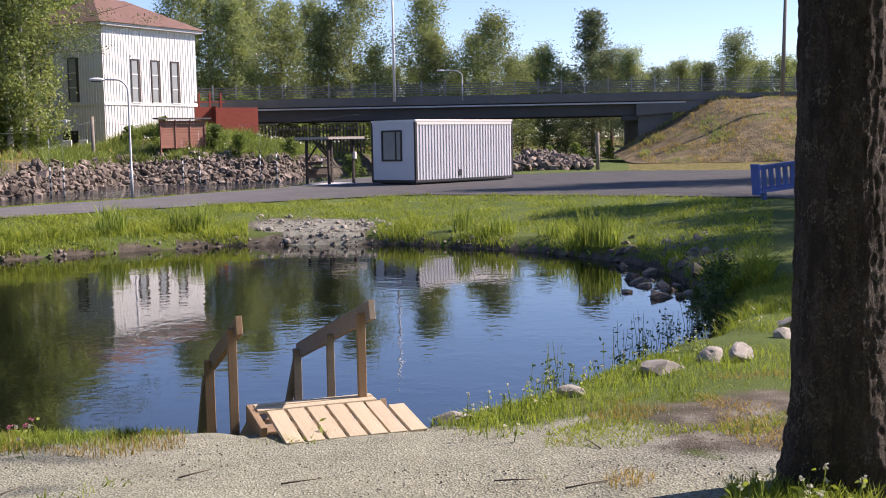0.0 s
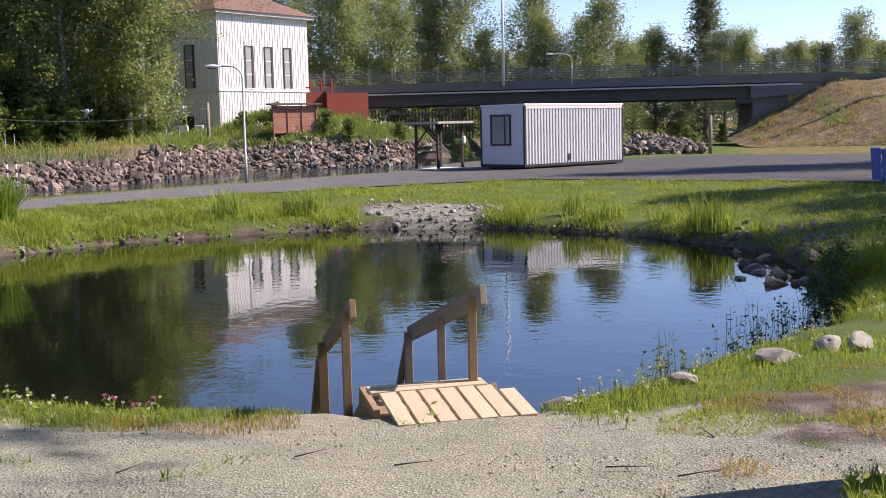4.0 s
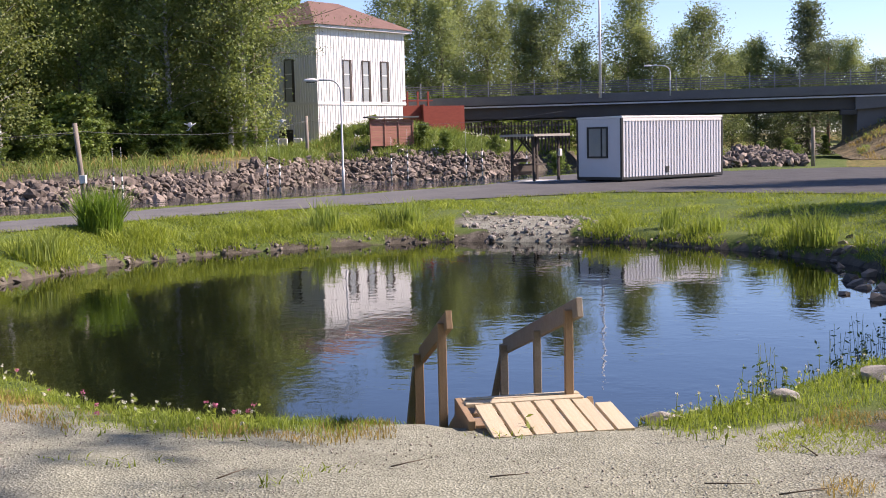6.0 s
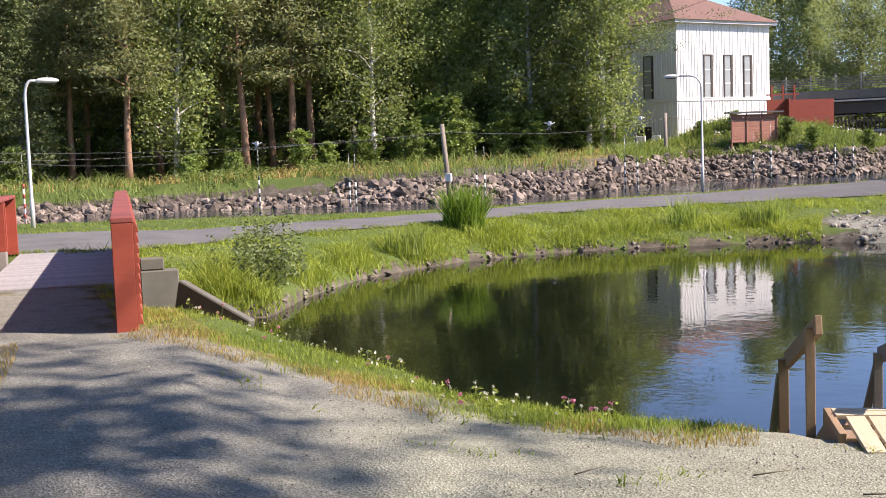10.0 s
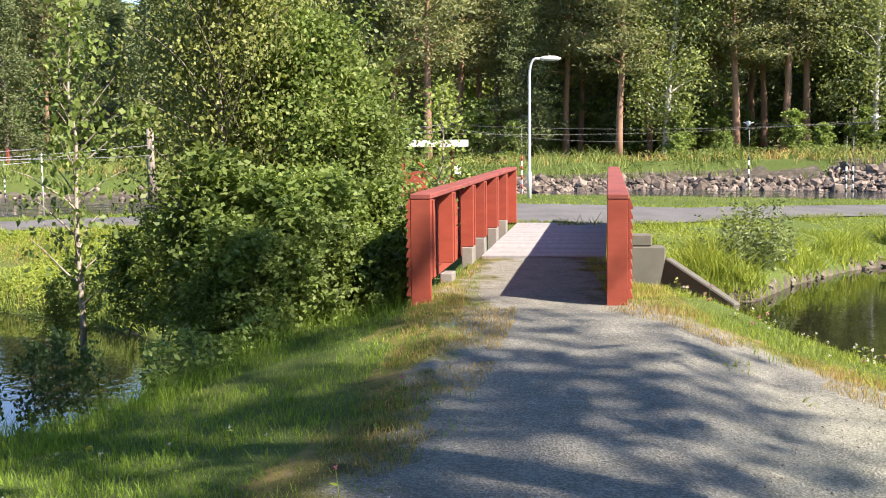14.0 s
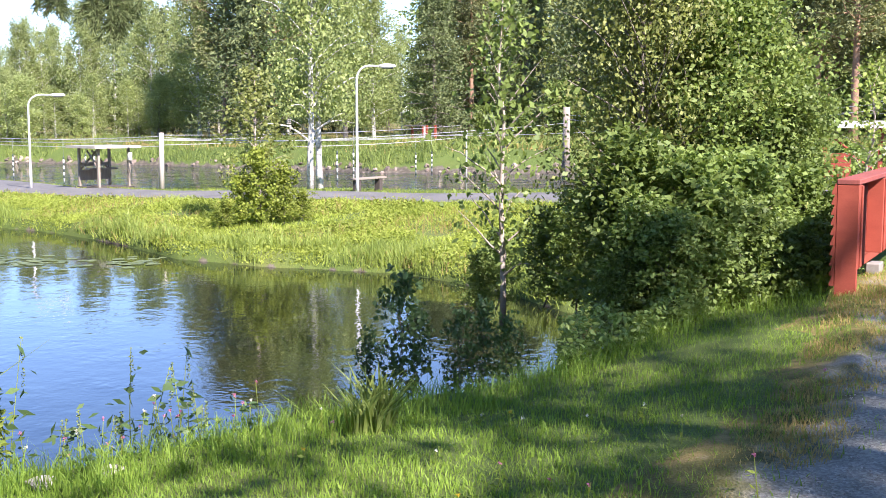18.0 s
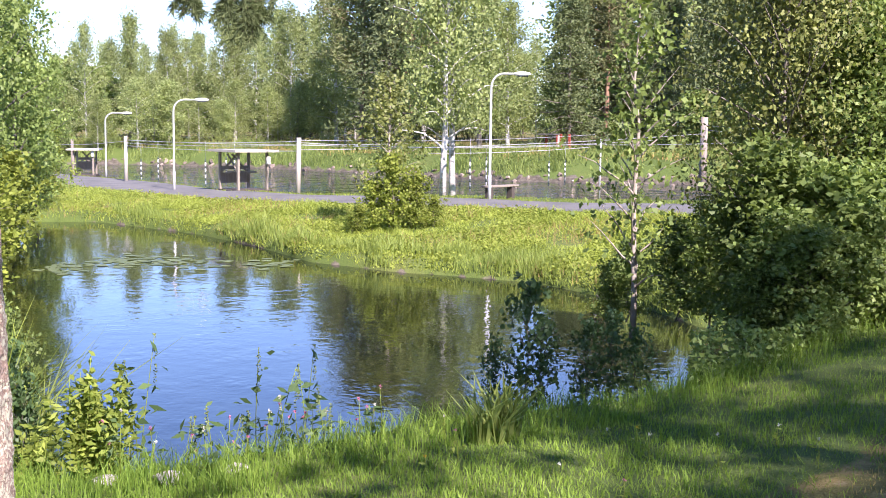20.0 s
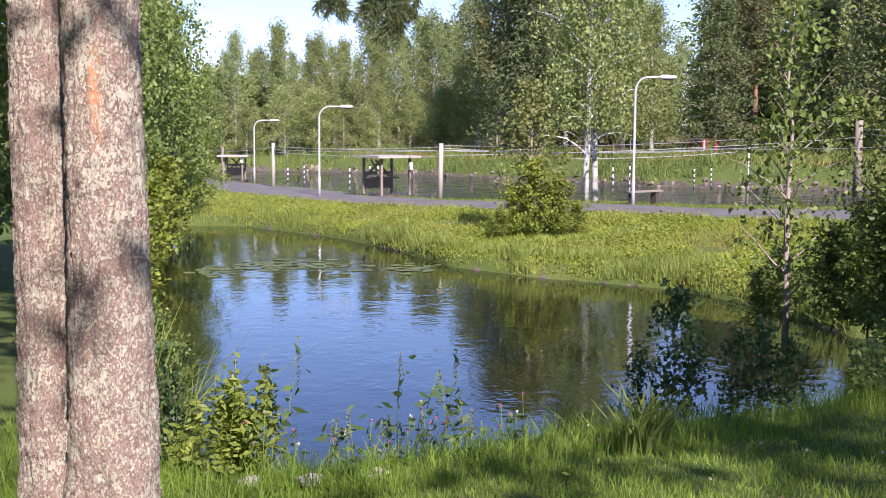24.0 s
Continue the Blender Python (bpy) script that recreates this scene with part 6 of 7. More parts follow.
# ---- near pines ----
def plated_bark(name, c_dark, c_mid, c_pale, lichen, cover, patch=None):
    """Scaly pine bark: thin overlapping flakes with pale lichen scales."""
    m, nd, lk, bs = nodes_of(name)
    warp = nd.new("ShaderNodeTexNoise")
    warp.inputs["Scale"].default_value = 14.0
    v = coords(nd, lk, (1, 1, 0.7))
    lk.new(v, warp.inputs["Vector"])
    add = nd.new("ShaderNodeMix")
    add.data_type, add.blend_type = "RGBA", "LINEAR_LIGHT"
    add.inputs["Factor"].default_value = 0.018
    lk.new(v, add.inputs["A"])
    lk.new(warp.outputs["Color"], add.inputs["B"])

    def flakes(scale):
        vo = nd.new("ShaderNodeTexVoronoi")
        vo.inputs["Scale"].default_value = scale
        lk.new(add.outputs["Result"], vo.inputs["Vector"])
        sep = nd.new("ShaderNodeSeparateColor")
        lk.new(vo.outputs["Color"], sep.inputs[0])
        return sep.outputs["Red"], vo.outputs["Distance"]
    big = flakes(26.0)[0]
    small, small_d = flakes(115.0)
    fine = noise_tex(nd, lk, 120.0, 5, v)
    furrow = noise_tex(nd, lk, 16.0, 6, coords(nd, lk, (1, 1, 0.22)), 0.65)
    plate = ramp(nd, lk, big, [(0.0, c_mid), (0.6, c_mid), (1.0, c_pale)])
    plate = blend(nd, lk, 0.45, plate, ramp(nd, lk, small, [(0.0, c_dark), (0.5, c_mid), (1.0, c_pale)]))
    plate = blend(nd, lk, 0.35, plate, ramp(nd, lk, fine, [(0.3, c_dark), (0.7, c_pale)]))
    cut = (0.34, 0.44) if patch else (0.42, 0.56)
    plate = blend(nd, lk, ramp(nd, lk, furrow, [(cut[0], (0.8, 0.8, 0.8)), (cut[1], (0, 0, 0))]), plate, c_dark)
    plate = blend(nd, lk, ramp(nd, lk, small_d, [(0.45, (0, 0, 0)), (0.75, (0.6, 0.6, 0.6))]), plate, c_dark)
    if patch:
        colour, at, size = patch
        tc = nd.new("ShaderNodeTexCoord")
        mp = nd.new("ShaderNodeMapping")
        mp.inputs["Location"].default_value = tuple(-a / s for a, s in zip(at, size))
        mp.inputs["Scale"].default_value = tuple(1 / s for s in size)
        lk.new(tc.outputs["Object"], mp.inputs[0])
        ln = nd.new("ShaderNodeVectorMath")
        ln.operation = "LENGTH"
        lk.new(mp.outputs[0], ln.inputs[0])
        ad = nd.new("ShaderNodeMath")
        ad.operation = "MULTIPLY_ADD"
        lk.new(furrow, ad.inputs[0])
        ad.inputs[1].default_value = 1.1
        lk.new(ln.outputs["Value"], ad.inputs[2])
        plate = blend(nd, lk, near_mask(nd, lk, ad.outputs[0]), plate, ramp(nd, lk, fine, [(0.3, tuple(c * 0.8 for c in colour)), (0.7, colour)]))
    where = noise_tex(nd, lk, 7.0, 5, coords(nd, lk), 0.7)
    pick_ = nd.new("ShaderNodeMath")
    pick_.operation = "MULTIPLY_ADD"
    lk.new(where, pick_.inputs[0])
    pick_.inputs[1].default_value = 3.2
    lk.new(small, pick_.inputs[2])
    gate = nd.new("ShaderNodeMapRange")
    gate.inputs["From Min"].default_value, gate.inputs["From Max"].default_value = cover, cover + 0.06
    lk.new(pick_.outputs[0], gate.inputs["Value"])
    col = blend(nd, lk, gate.outputs[0], plate, ramp(nd, lk, fine, [(0.25, tuple(c * 0.7 for c in lichen)), (0.6, lichen)]))
    lk.new(col, bs.inputs["Base Color"])
    bs.inputs["Roughness"].default_value = 0.95
    h = blend(nd, lk, 0.5, blend(nd, lk, 0.5, big, small), blend(nd, lk, 0.5, furrow, fine))
    bump(nd, lk, bs, blend(nd, lk, 0.35, h, gate.outputs[0]), 1.0, 0.06)
    return m


def near_mask(nd, lk, value):
    r = nd.new("ShaderNodeMapRange")
    r.inputs["From Min"].default_value, r.inputs["From Max"].default_value = 1.25, 1.55
    r.inputs["To Min"].default_value, r.inputs["To Max"].default_value = 0.9, 0.0
    lk.new(value, r.inputs["Value"])
    return r.outputs[0]


# Pine bark twice: shade and sun are put into the two base colours.
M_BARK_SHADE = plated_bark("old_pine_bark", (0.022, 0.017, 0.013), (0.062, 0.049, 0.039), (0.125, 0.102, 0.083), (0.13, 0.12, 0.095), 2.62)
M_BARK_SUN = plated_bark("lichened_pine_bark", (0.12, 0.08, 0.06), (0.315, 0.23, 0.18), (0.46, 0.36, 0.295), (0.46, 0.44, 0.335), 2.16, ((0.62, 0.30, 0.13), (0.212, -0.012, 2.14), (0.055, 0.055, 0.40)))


def near_pine(x, y, radii, lean, mat, label, seed, h=14.5, leaves=2300, low=8.0, gap=-0.02):
    """A pine whose trunk is close to the viewer; radii at 0, 0.4, 1.2, 2.6 m and the top."""
    base = height(x, y)
    t = thing("pine_tree", Matrix.Translation((x, y, base)), label, "tree", "pines by the viewpoint")
    zs = np.concatenate([np.linspace(-0.15, 4.2, 290), np.linspace(4.4, h, 14)])
    sides = 140
    V, F = [], []
    prof = lambda z: float(np.interp(z, [-0.15, 0.0, 0.35, 1.2, 2.6, h], [radii[0] * 1.08, radii[0], radii[1], radii[2], radii[3], 0.03]))
    off = Vector((seed * 3.7, seed * 1.9, 0))
    for z in zs:
        r = prof(z)
        for k in range(sides):
            a = 2 * math.pi * k / sides
            d = Vector((math.cos(a), math.sin(a), 0))
            q = Vector((d.x * 1.9, d.y * 1.9, z * 1.1)) + off
            n = noise.noise(q * 4.0) * 0.010 + noise.noise(q * 10.0) * 0.006 + noise.noise(Vector((d.x * 1.2, d.y * 1.2, z * 0.4)) + off) * 0.02
            n += noise.cell(Vector((d.x * 9 + 0.3 * n * 100, d.y * 9, z * 22)) + off) * 0.005 + noise.noise(Vector((d.x * 12, d.y * 12, z * 30)) + off) * 0.005 - 0.006 * max(0.0, noise.noise(Vector((d.x * 7, d.y * 7, z * 4)) + off))
            lobes = 0.05 * max(0, 1 - z / 0.5) * math.sin(3 * a + seed) * (r / 0.25)
            V.append((d.x * (r + n + lobes) + lean[0] * z, d.y * (r + n + lobes) + lean[1] * z, z))
    n = len(zs)
    for i in range(n - 1):
        for k in range(sides):
            a, b = i * sides + k, i * sides + (k + 1) % sides
            F.append((a, b, b + sides, a + sides))
    part("trunk", mesh_of("trunk", V, F, True), mat, t)
    (bv, bf), quads = make_tree("pine", h, seed, leaves, 0.28)
    mid = quads.mean(axis=1)
    keep = (mid[:, 2] > low) & (np.array([noise.noise((q[0] * 0.7, q[1] * 0.7, q[2] * 0.7 + seed)) for q in mid]) > gap)
    part("crown", quads_mesh("crown", quads[keep], M_NEEDLE), M_NEEDLE, t)
    return t


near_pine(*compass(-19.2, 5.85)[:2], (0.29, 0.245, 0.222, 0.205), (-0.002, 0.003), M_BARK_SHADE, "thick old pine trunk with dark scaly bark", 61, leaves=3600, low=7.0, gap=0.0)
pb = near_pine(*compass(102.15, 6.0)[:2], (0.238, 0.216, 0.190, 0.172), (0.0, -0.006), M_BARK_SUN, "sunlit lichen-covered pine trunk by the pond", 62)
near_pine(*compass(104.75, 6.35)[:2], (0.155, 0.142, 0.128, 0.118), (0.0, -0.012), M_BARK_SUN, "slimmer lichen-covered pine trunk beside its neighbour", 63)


def needle_spray(tips, n, length, rng):
    """Long pine needles that stand off twig tips."""
    out = []
    for p, d in tips:
        p, d = np.array(p), np.array(d) / np.linalg.norm(d)
        base = p + np.outer(rng.uniform(-0.10, 0.02, n), d)
        dirs = unit(rng.normal(size=(n, 3)) * 0.75 + d * 0.9)
        side = unit(np.cross(dirs, rng.normal(size=(n, 3)))) * 0.0026
        tip = base + dirs * (length * rng.uniform(0.7, 1.1, n))[:, None]
        out.append(np.stack([base - side, base + side, tip + side * 0.4, tip - side * 0.4], 1))
    return np.concatenate(out)


def hanging_limb():
    """The low limb whose tip hangs into the top of the view."""
    rng = np.random.default_rng(9)
    root = compass(102.3, 6.0)
    o = Matrix.Translation(-pb.matrix_world.translation)
    start = Vector((root.x + 0.15, root.y + 0.1, 3.1))
    tips, tubes = [], ([], [])
    ends = [(-5.4, -0.27, 2.18), (-5.4, -0.23, 2.16), (-5.4, -0.19, 2.18), (-5.4, -0.17, 2.15), (-5.4, -0.15, 2.17), (-5.4, -0.1, 2.15), (-5.4, -0.07, 2.13), (-5.4, -0.05, 2.18), (-5.4, -0.04, 2.11), (-5.4, -0.01, 2.07), (-5.39, 0.02, 2.05), (-5.39, 0.05, 2.04), (-5.39, 0.07, 2.06), (-5.39, 0.04, 2.1), (-5.39, 0.06, 2.13), (-5.39, 0.09, 2.11), (-5.39, 0.1, 2.17), (-5.39, 0.12, 2.15), (-5.39, 0.14, 2.16), (-5.4, -0.02, 2.14), (-5.39, 0.01, 2.17)]
    hub = [Vector((-5.4, -0.22, 2.27)), Vector((-5.4, -0.04, 2.29)), Vector((-5.39, 0.06, 2.27)), Vector((-5.39, 0.16, 2.28))]
    for i, e in enumerate(ends):
        e = Vector(e)
        h = min(hub, key=lambda q: (q - e).length)
        mid = h.lerp(e, 0.55) + Vector((rng.normal() * 0.02, rng.normal() * 0.02, 0.02))
        v, f = tube([h, mid, e], [0.006, 0.005, 0.003], 5)
        k = len(tubes[0])
        tubes[0].extend(v)
        tubes[1].extend(tuple(a + k for a in q) for q in f)
        tips.append((e, e - mid))
        tips.append((mid.lerp(e, 0.5), e - mid))
    for h in hub:
        mid = start.lerp(h, 0.5) + Vector((0.1, 0.05, 0.15))
        v, f = tube([start, mid, h], [0.03, 0.018, 0.007], 6)
        k = len(tubes[0])
        tubes[0].extend(v)
        tubes[1].extend(tuple(a + k for a in q) for q in f)
    me = mesh_of("limb", tubes[0], tubes[1], True)
    me.transform(o)
    limb = part("limb", me, M_BARK, pb, "thin hanging pine limb")
    # The darker needle colour stands in for the backlit limb's shade.
    q = quads_mesh("needles", needle_spray(tips, 150, 0.045, rng), M_DARKNEEDLE)
    q.transform(o)
    part("needles", q, M_DARKNEEDLE, limb)


hanging_limb()

# ---- bushes and young trees by the water ----
M_PALEBARK = surface("pale_young_bark", (0.20, 0.17, 0.14), (0.40, 0.35, 0.30), 5.0, 0.85, bumps=0.3)
M_YOUNGLEAF = foliage("young_alder_leaves", (0.13, 0.16, 0.045), (0.36, 0.40, 0.13), 0.42, 1.0, 0.5)
M_WILLOW = foliage("willow_leaves", (0.10, 0.14, 0.06), (0.27, 0.33, 0.15), 0.35, 1.5, 0.5)
NEAR_ALDER = [tree_model("alder", 4.2, s, 12000, 0.064, "dense green alder bush growing on the pond bank") for s in (71, 72, 73)]
THIN_ALDER = [tree_model("alder", 6.0, s, 8500, 0.062, "tall thin-leaved young alder with grey branches", (M_GREYBARK, M_YOUNGLEAF)) for s in (74, 75)]
LOW_SHRUB = [tree_model("alder", 1.7, s, 5000, 0.048, "low leafy shrub on the bank below the footbridge") for s in (81, 82)]
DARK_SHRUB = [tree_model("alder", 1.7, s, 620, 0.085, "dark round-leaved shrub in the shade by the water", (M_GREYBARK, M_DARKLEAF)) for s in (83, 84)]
TALL_BUSH = [tree_model("alder", 7.0, s, 12000, 0.11, "tall green bush at the end of the lower pond") for s in (91, 92)]
BANK_BUSH = [tree_model("alder", 3.0, s, 2300, 0.115, "bushy young alder on the grassy bank", (M_GREYBARK, M_FARGRASS)) for s in (101, 102)]


def stand(models, az, d, h, base_h, wide=1.0, z=None):
    m = least(models)
    return place(m, az, d, h / base_h, rw.uniform(0, 6.28), z, wide)


for az, d, h in [(56.0, 14.6, 2.9), (57.2, 14.8, 3.7), (58.2, 14.4, 4.0), (59.0, 15.4, 4.2), (57.8, 16.0, 4.0)]:
    stand(NEAR_ALDER, az, d, h, 4.2, 1.05, -0.9)
for az, d, h in [(64.4, 15.4, 2.6), (60.0, 14.8, 5.6), (61.4, 15.4, 6.2), (62.6, 14.7, 5.8), (63.4, 15.6, 5.4), (61.0, 16.4, 6.0)]:
    stand(THIN_ALDER, az, d, h, 6.0, 0.8, -0.9)
for az, d, h in [(55.2, 13.0, 1.5), (56.4, 12.7, 1.4), (58.0, 12.5, 1.7), (59.5, 12.3, 1.5), (61.0, 12.2, 1.6), (62.5, 12.4, 1.7), (63.6, 12.3, 1.1), (57.6, 13.4, 2.2), (60.5, 13.0, 2.2), (63.4, 13.2, 2.4), (64.2, 13.6, 1.7), (55.0, 14.2, 2.0), (55.4, 14.6, 1.5),
                 (53.9, 13.8, 1.2), (65.6, 15.2, 1.6), (67.2, 16.0, 1.3), (69.6, 15.6, 1.0), (70.6, 15.0, 0.8)]:
    stand(LOW_SHRUB, az, d, h, 1.7, 1.2, -0.75)
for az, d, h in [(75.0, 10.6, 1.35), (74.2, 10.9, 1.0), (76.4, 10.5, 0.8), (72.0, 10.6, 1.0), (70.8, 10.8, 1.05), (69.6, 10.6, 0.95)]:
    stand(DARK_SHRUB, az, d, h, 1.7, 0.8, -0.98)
sap = tree_model("aspen", 4.2, 114, 1250, 0.088, "slender young tree with pale thin trunk at the water", (M_PALEBARK, M_ALDER))
slim = tree_model("birch", 3.2, 113, 900, 0.075, "slim light green young birch before the red hut", (M_PALEBARK, M_REED))
place(slim, 52.0, 19.4, 0.95, 1.0, -0.35)
young = tree_model("birch", 4.6, 112, 2000, 0.115, "slender young birch rising from the bank bushes", (M_PALEBARK, M_YOUNGLEAF))
place(young, 81.0, 34.2, 1.0, 0.4)
sap.matrix_basis = Matrix.Translation(compass(69.45, 14.4, -0.75)) @ Matrix.Diagonal((0.85, 0.85, 1.0, 1))
for az, d, h, w in [(80.8, 33.5, 2.3, 0.95), (81.9, 33.8, 1.5, 1.2), (79.7, 33.6, 1.7, 1.1), (82.6, 33.2, 0.9, 1.4), (78.8, 34, 1.0, 1.4)]:
    stand(BANK_BUSH, az, d, h, 3.0, w)
for az, d, h in [(97.6, 46, 5.5), (98.6, 44, 7.5), (99.8, 40, 8.5), (101.0, 36, 9.0), (102.5, 32, 8.5), (104.5, 28, 9), (106.5, 24, 9), (108.5, 22, 9), (98.8, 36, 3.0), (99.6, 30, 2.6), (100.4, 24, 2.4), (101.6, 19, 2.4), (97.2, 50, 3.0), (110, 18, 8)]:
    stand(TALL_BUSH, az, d, h, 7.0, 0.85) if h > 5 else stand(BANK_BUSH, az, d, h, 3.0, 1.2)
for az, d, h in [(99.6, 12.5, 1.5), (100.6, 11.2, 1.5), (98.9, 11.0, 1.1), (101.5, 9.6, 1.3), (99.5, 9.4, 0.9), (103, 9, 1.2)]:
    stand(LOW_SHRUB, az, d, h, 1.7, 0.9)
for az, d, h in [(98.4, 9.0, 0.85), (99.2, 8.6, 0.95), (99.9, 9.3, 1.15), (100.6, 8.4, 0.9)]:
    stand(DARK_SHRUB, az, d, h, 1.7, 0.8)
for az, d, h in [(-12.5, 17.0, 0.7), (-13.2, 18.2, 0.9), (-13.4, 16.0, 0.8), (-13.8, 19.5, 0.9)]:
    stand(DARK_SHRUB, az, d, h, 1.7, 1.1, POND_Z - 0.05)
for az, d, h in [(-3.4, 84, 2.0), (-4.4, 86, 2.2), (-5.3, 84, 1.5), (-6.6, 82, 1.6), (-7.0, 80, 1.2), (-8.2, 104, 1.8), (-9.1, 106, 1.5)]:
    stand(BUSHES, az, d, h, 3.2, 1.1)
for az, d, h in [(19.6, 79, 3.2), (20.8, 77, 2.6), (22.0, 79, 4.0), (23.0, 76, 3.0), (24.4, 78, 3.6), (25.6, 80, 4.2), (26.4, 76, 2.8), (28.6, 75, 3.0), (29.8, 77, 3.8), (31.4, 73, 2.6), (9.9, 78, 1.6), (11.0, 79, 1.6), (13.4, 80, 1.4), (15.0, 79, 1.3), (6.0, 82, 1.5), (7.4, 82, 1.4), (4.4, 84, 2.0), (19.5, 76, 1.6), (26.8, 72, 2.6), (27.6, 73, 2.2), (33.2, 70, 1.8), (37.8, 66, 1.6), (40.0, 65, 1.5), (52.5, 44, 2.4), (50.8, 45, 2.0)]:
    stand(BUSHES, az, d, h, 3.2, 1.4)


# ---- grass, reeds and flowers ----
def scatter(n, az0, az1, inner, outer, rng, cover=None, lift=-0.01):
    az = rng.uniform(az0, az1, n)
    lo, hi = inner(az), outer(az)
    d = np.sqrt(lo ** 2 + (hi ** 2 - lo ** 2) * rng.random(n))
    z = heights(az, d)
    ok = z > np.where(az < 48, POND_Z, LOWER_Z) + 0.01
    if cover is not None:
        ok &= cover(az, d)
    az, d, z = az[ok], d[ok], z[ok]
    a = np.radians(az)
    return np.stack([-np.sin(a) * d, np.cos(a) * d, z + lift], 1)


def patchy(points, scale, seed):
    return np.array([noise.noise((p[0] * scale, p[1] * scale, seed)) for p in points])


def grass(name, pts, h, w, rng, material, label, lean=0.35, category="grass", vary=0.0):
    hs = h * rng.uniform(0.5, 1.25, len(pts))
    if vary:
        hs = hs * (1 + vary * 1.6 * np.array([noise.noise((p[0] * 0.7, p[1] * 0.7, 4.0)) for p in pts]))
    me = quads_mesh(name, blades(pts, hs, w, rng, lean), material)
    return tagged(new(name, me), label, category, kind="stuff")


rg = np.random.default_rng(17)
const = lambda v: (lambda az: np.full_like(az, v))
def ragged(points, amount, seed):
    """Drop points so that the field's inner edge is uneven."""
    az, d = np.degrees(np.arctan2(-points[:, 0], points[:, 1])), np.hypot(points[:, 0], points[:, 1])
    wob = np.array([wob_at(p[0], p[1]) for p in points])
    return points[grass_share(az, d, 2.6 * wob) + 0.25 * patchy(points, 1.6, seed) > rg.uniform(0.25, 0.85, len(points)) * amount]


lawn = scatter(66000, 50, 111, lambda a: np.minimum(gravel_d(a - 3), gravel_d(a + 3)) - 0.6, lambda a: crest_d(a) + 0.9, rg)
lawn = ragged(lawn, 1.0, 31.0)
grass("lawn_grass", lawn, 0.062, 0.0065, rg, M_LAWN, "short green lawn grass on the near bank")
tuft = scatter(9000, 54, 110, lambda a: crest_d(a) - 1.1, lambda a: crest_d(a) + 1.3, rg)
grass("bank_grass", tuft, 0.2, 0.007, rg, M_LAWN, "longer grass along the crest of the near bank")
herbs = scatter(9000, 53.5, 67, lambda a: crest_d(a) - 0.5, lambda a: crest_d(a) + 1.5, rg)
herbs[:, 2] += rg.uniform(0.0, 0.55, len(herbs)) * (0.35 + np.clip(patchy(herbs, 0.9, 41.0) + 0.4, 0, 1))
me = quads_mesh("bank_herbs", leaf_quads(herbs, 0.075, 0.035, rg, -0.1, 0.3), M_ALDER)
tagged(new("bank_herbs", me), "tangled green herbs on the bank below the alders", "herbs", kind="stuff")
verge = scatter(42000, -21, 46, lambda a: gravel_d(a) - 0.35, lambda a: crest_d(a) + 0.9, rg)
verge = ragged(verge, 0.9, 33.0)
pn = patchy(verge, 0.9, 2.0)
azv = np.degrees(np.arctan2(-verge[:, 0], verge[:, 1]))
verge = verge[(pn > -0.18) | (azv > 2)]
grass("verge_grass", verge, 0.07, 0.0075, rg, M_GRASS, "yellow-green grass between the gravel and the pond")
dry = scatter(12000, -20, 62, lambda a: gravel_d(a) - 0.5, lambda a: gravel_d(a) + 0.5, rg)
dry_az = np.degrees(np.arctan2(-dry[:, 0], dry[:, 1]))
dry = dry[(patchy(dry, 1.3, 5.0) > 0.08) & ((dry_az < -1) | (dry_az > 13))]
grass("dry_grass", dry, 0.06, 0.007, rg, M_STRAW, "dry straw-coloured grass at the gravel's edge")
side_dry = scatter(60000, 30, 62, const(5.0), const(14.0), rg)
saz, sd = np.degrees(np.arctan2(-side_dry[:, 0], side_dry[:, 1])), np.hypot(side_dry[:, 0], side_dry[:, 1])
side_dry = side_dry[((gravel_d(saz - 2.8) > sd) != (gravel_d(saz + 2.8) > sd)) & (patchy(side_dry, 1.2, 15.0) > -0.1) & ((sd < 11.5) | (saz < 43.5) | (saz > 51))]
grass("path_side_dry_grass", side_dry, 0.055, 0.007, rg, M_STRAW, "dry yellow grass beside the gravel path")
weeds = scatter(2600, -18, 40, lambda a: gravel_d(a) - 1.6, lambda a: gravel_d(a) + 0.2, rg)
weeds = weeds[patchy(weeds, 1.7, 9.0) > 0.30]
grass("gravel_weeds", weeds, 0.05, 0.012, rg, M_GRASS, "small green weeds in the gravel", 0.8)
far = scatter(52000, -16, 46, lambda a: far_shore_d(a) + 0.15, lambda a: path_near_d(a) - 0.1, rg, lambda a, d: ~((a > 3.2) & (a < 9.6) & (d < far_shore_d(a) + 3.2)))
grass("far_bank_grass", far, 0.095, 0.022, rg, M_FARGRASS, "rough green grass on the pond's far bank", 0.8, vary=0.9)
shoretuft = scatter(14000, -16, 46, lambda a: far_shore_d(a) + 0.02, lambda a: far_shore_d(a) + 1.5, rg, lambda a, d: ~((a > 3.2) & (a < 9.6)))
shoretuft = shoretuft[patchy(shoretuft, 0.6, 11.0) > -0.05]
grass("shore_tuft_grass", shoretuft, 0.34, 0.022, rg, M_FARGRASS, "tufts of longer grass overhanging the pond's far shore", 0.6, vary=0.8)
rbank = scatter(15000, -23, -9.5, lambda a: crest_d(a) + 0.3, lambda a: far_shore_d(a) + 0.6, rg)
grass("right_bank_grass", rbank, 0.13, 0.014, rg, M_GRASS, "rough grass on the shaded bank at the pond's end", 0.6, vary=0.6)
strip = scatter(16000, 2, 98, lambda a: path_far_d(a) + 0.1, lambda a: river_near_d(a) - 0.4, rg)
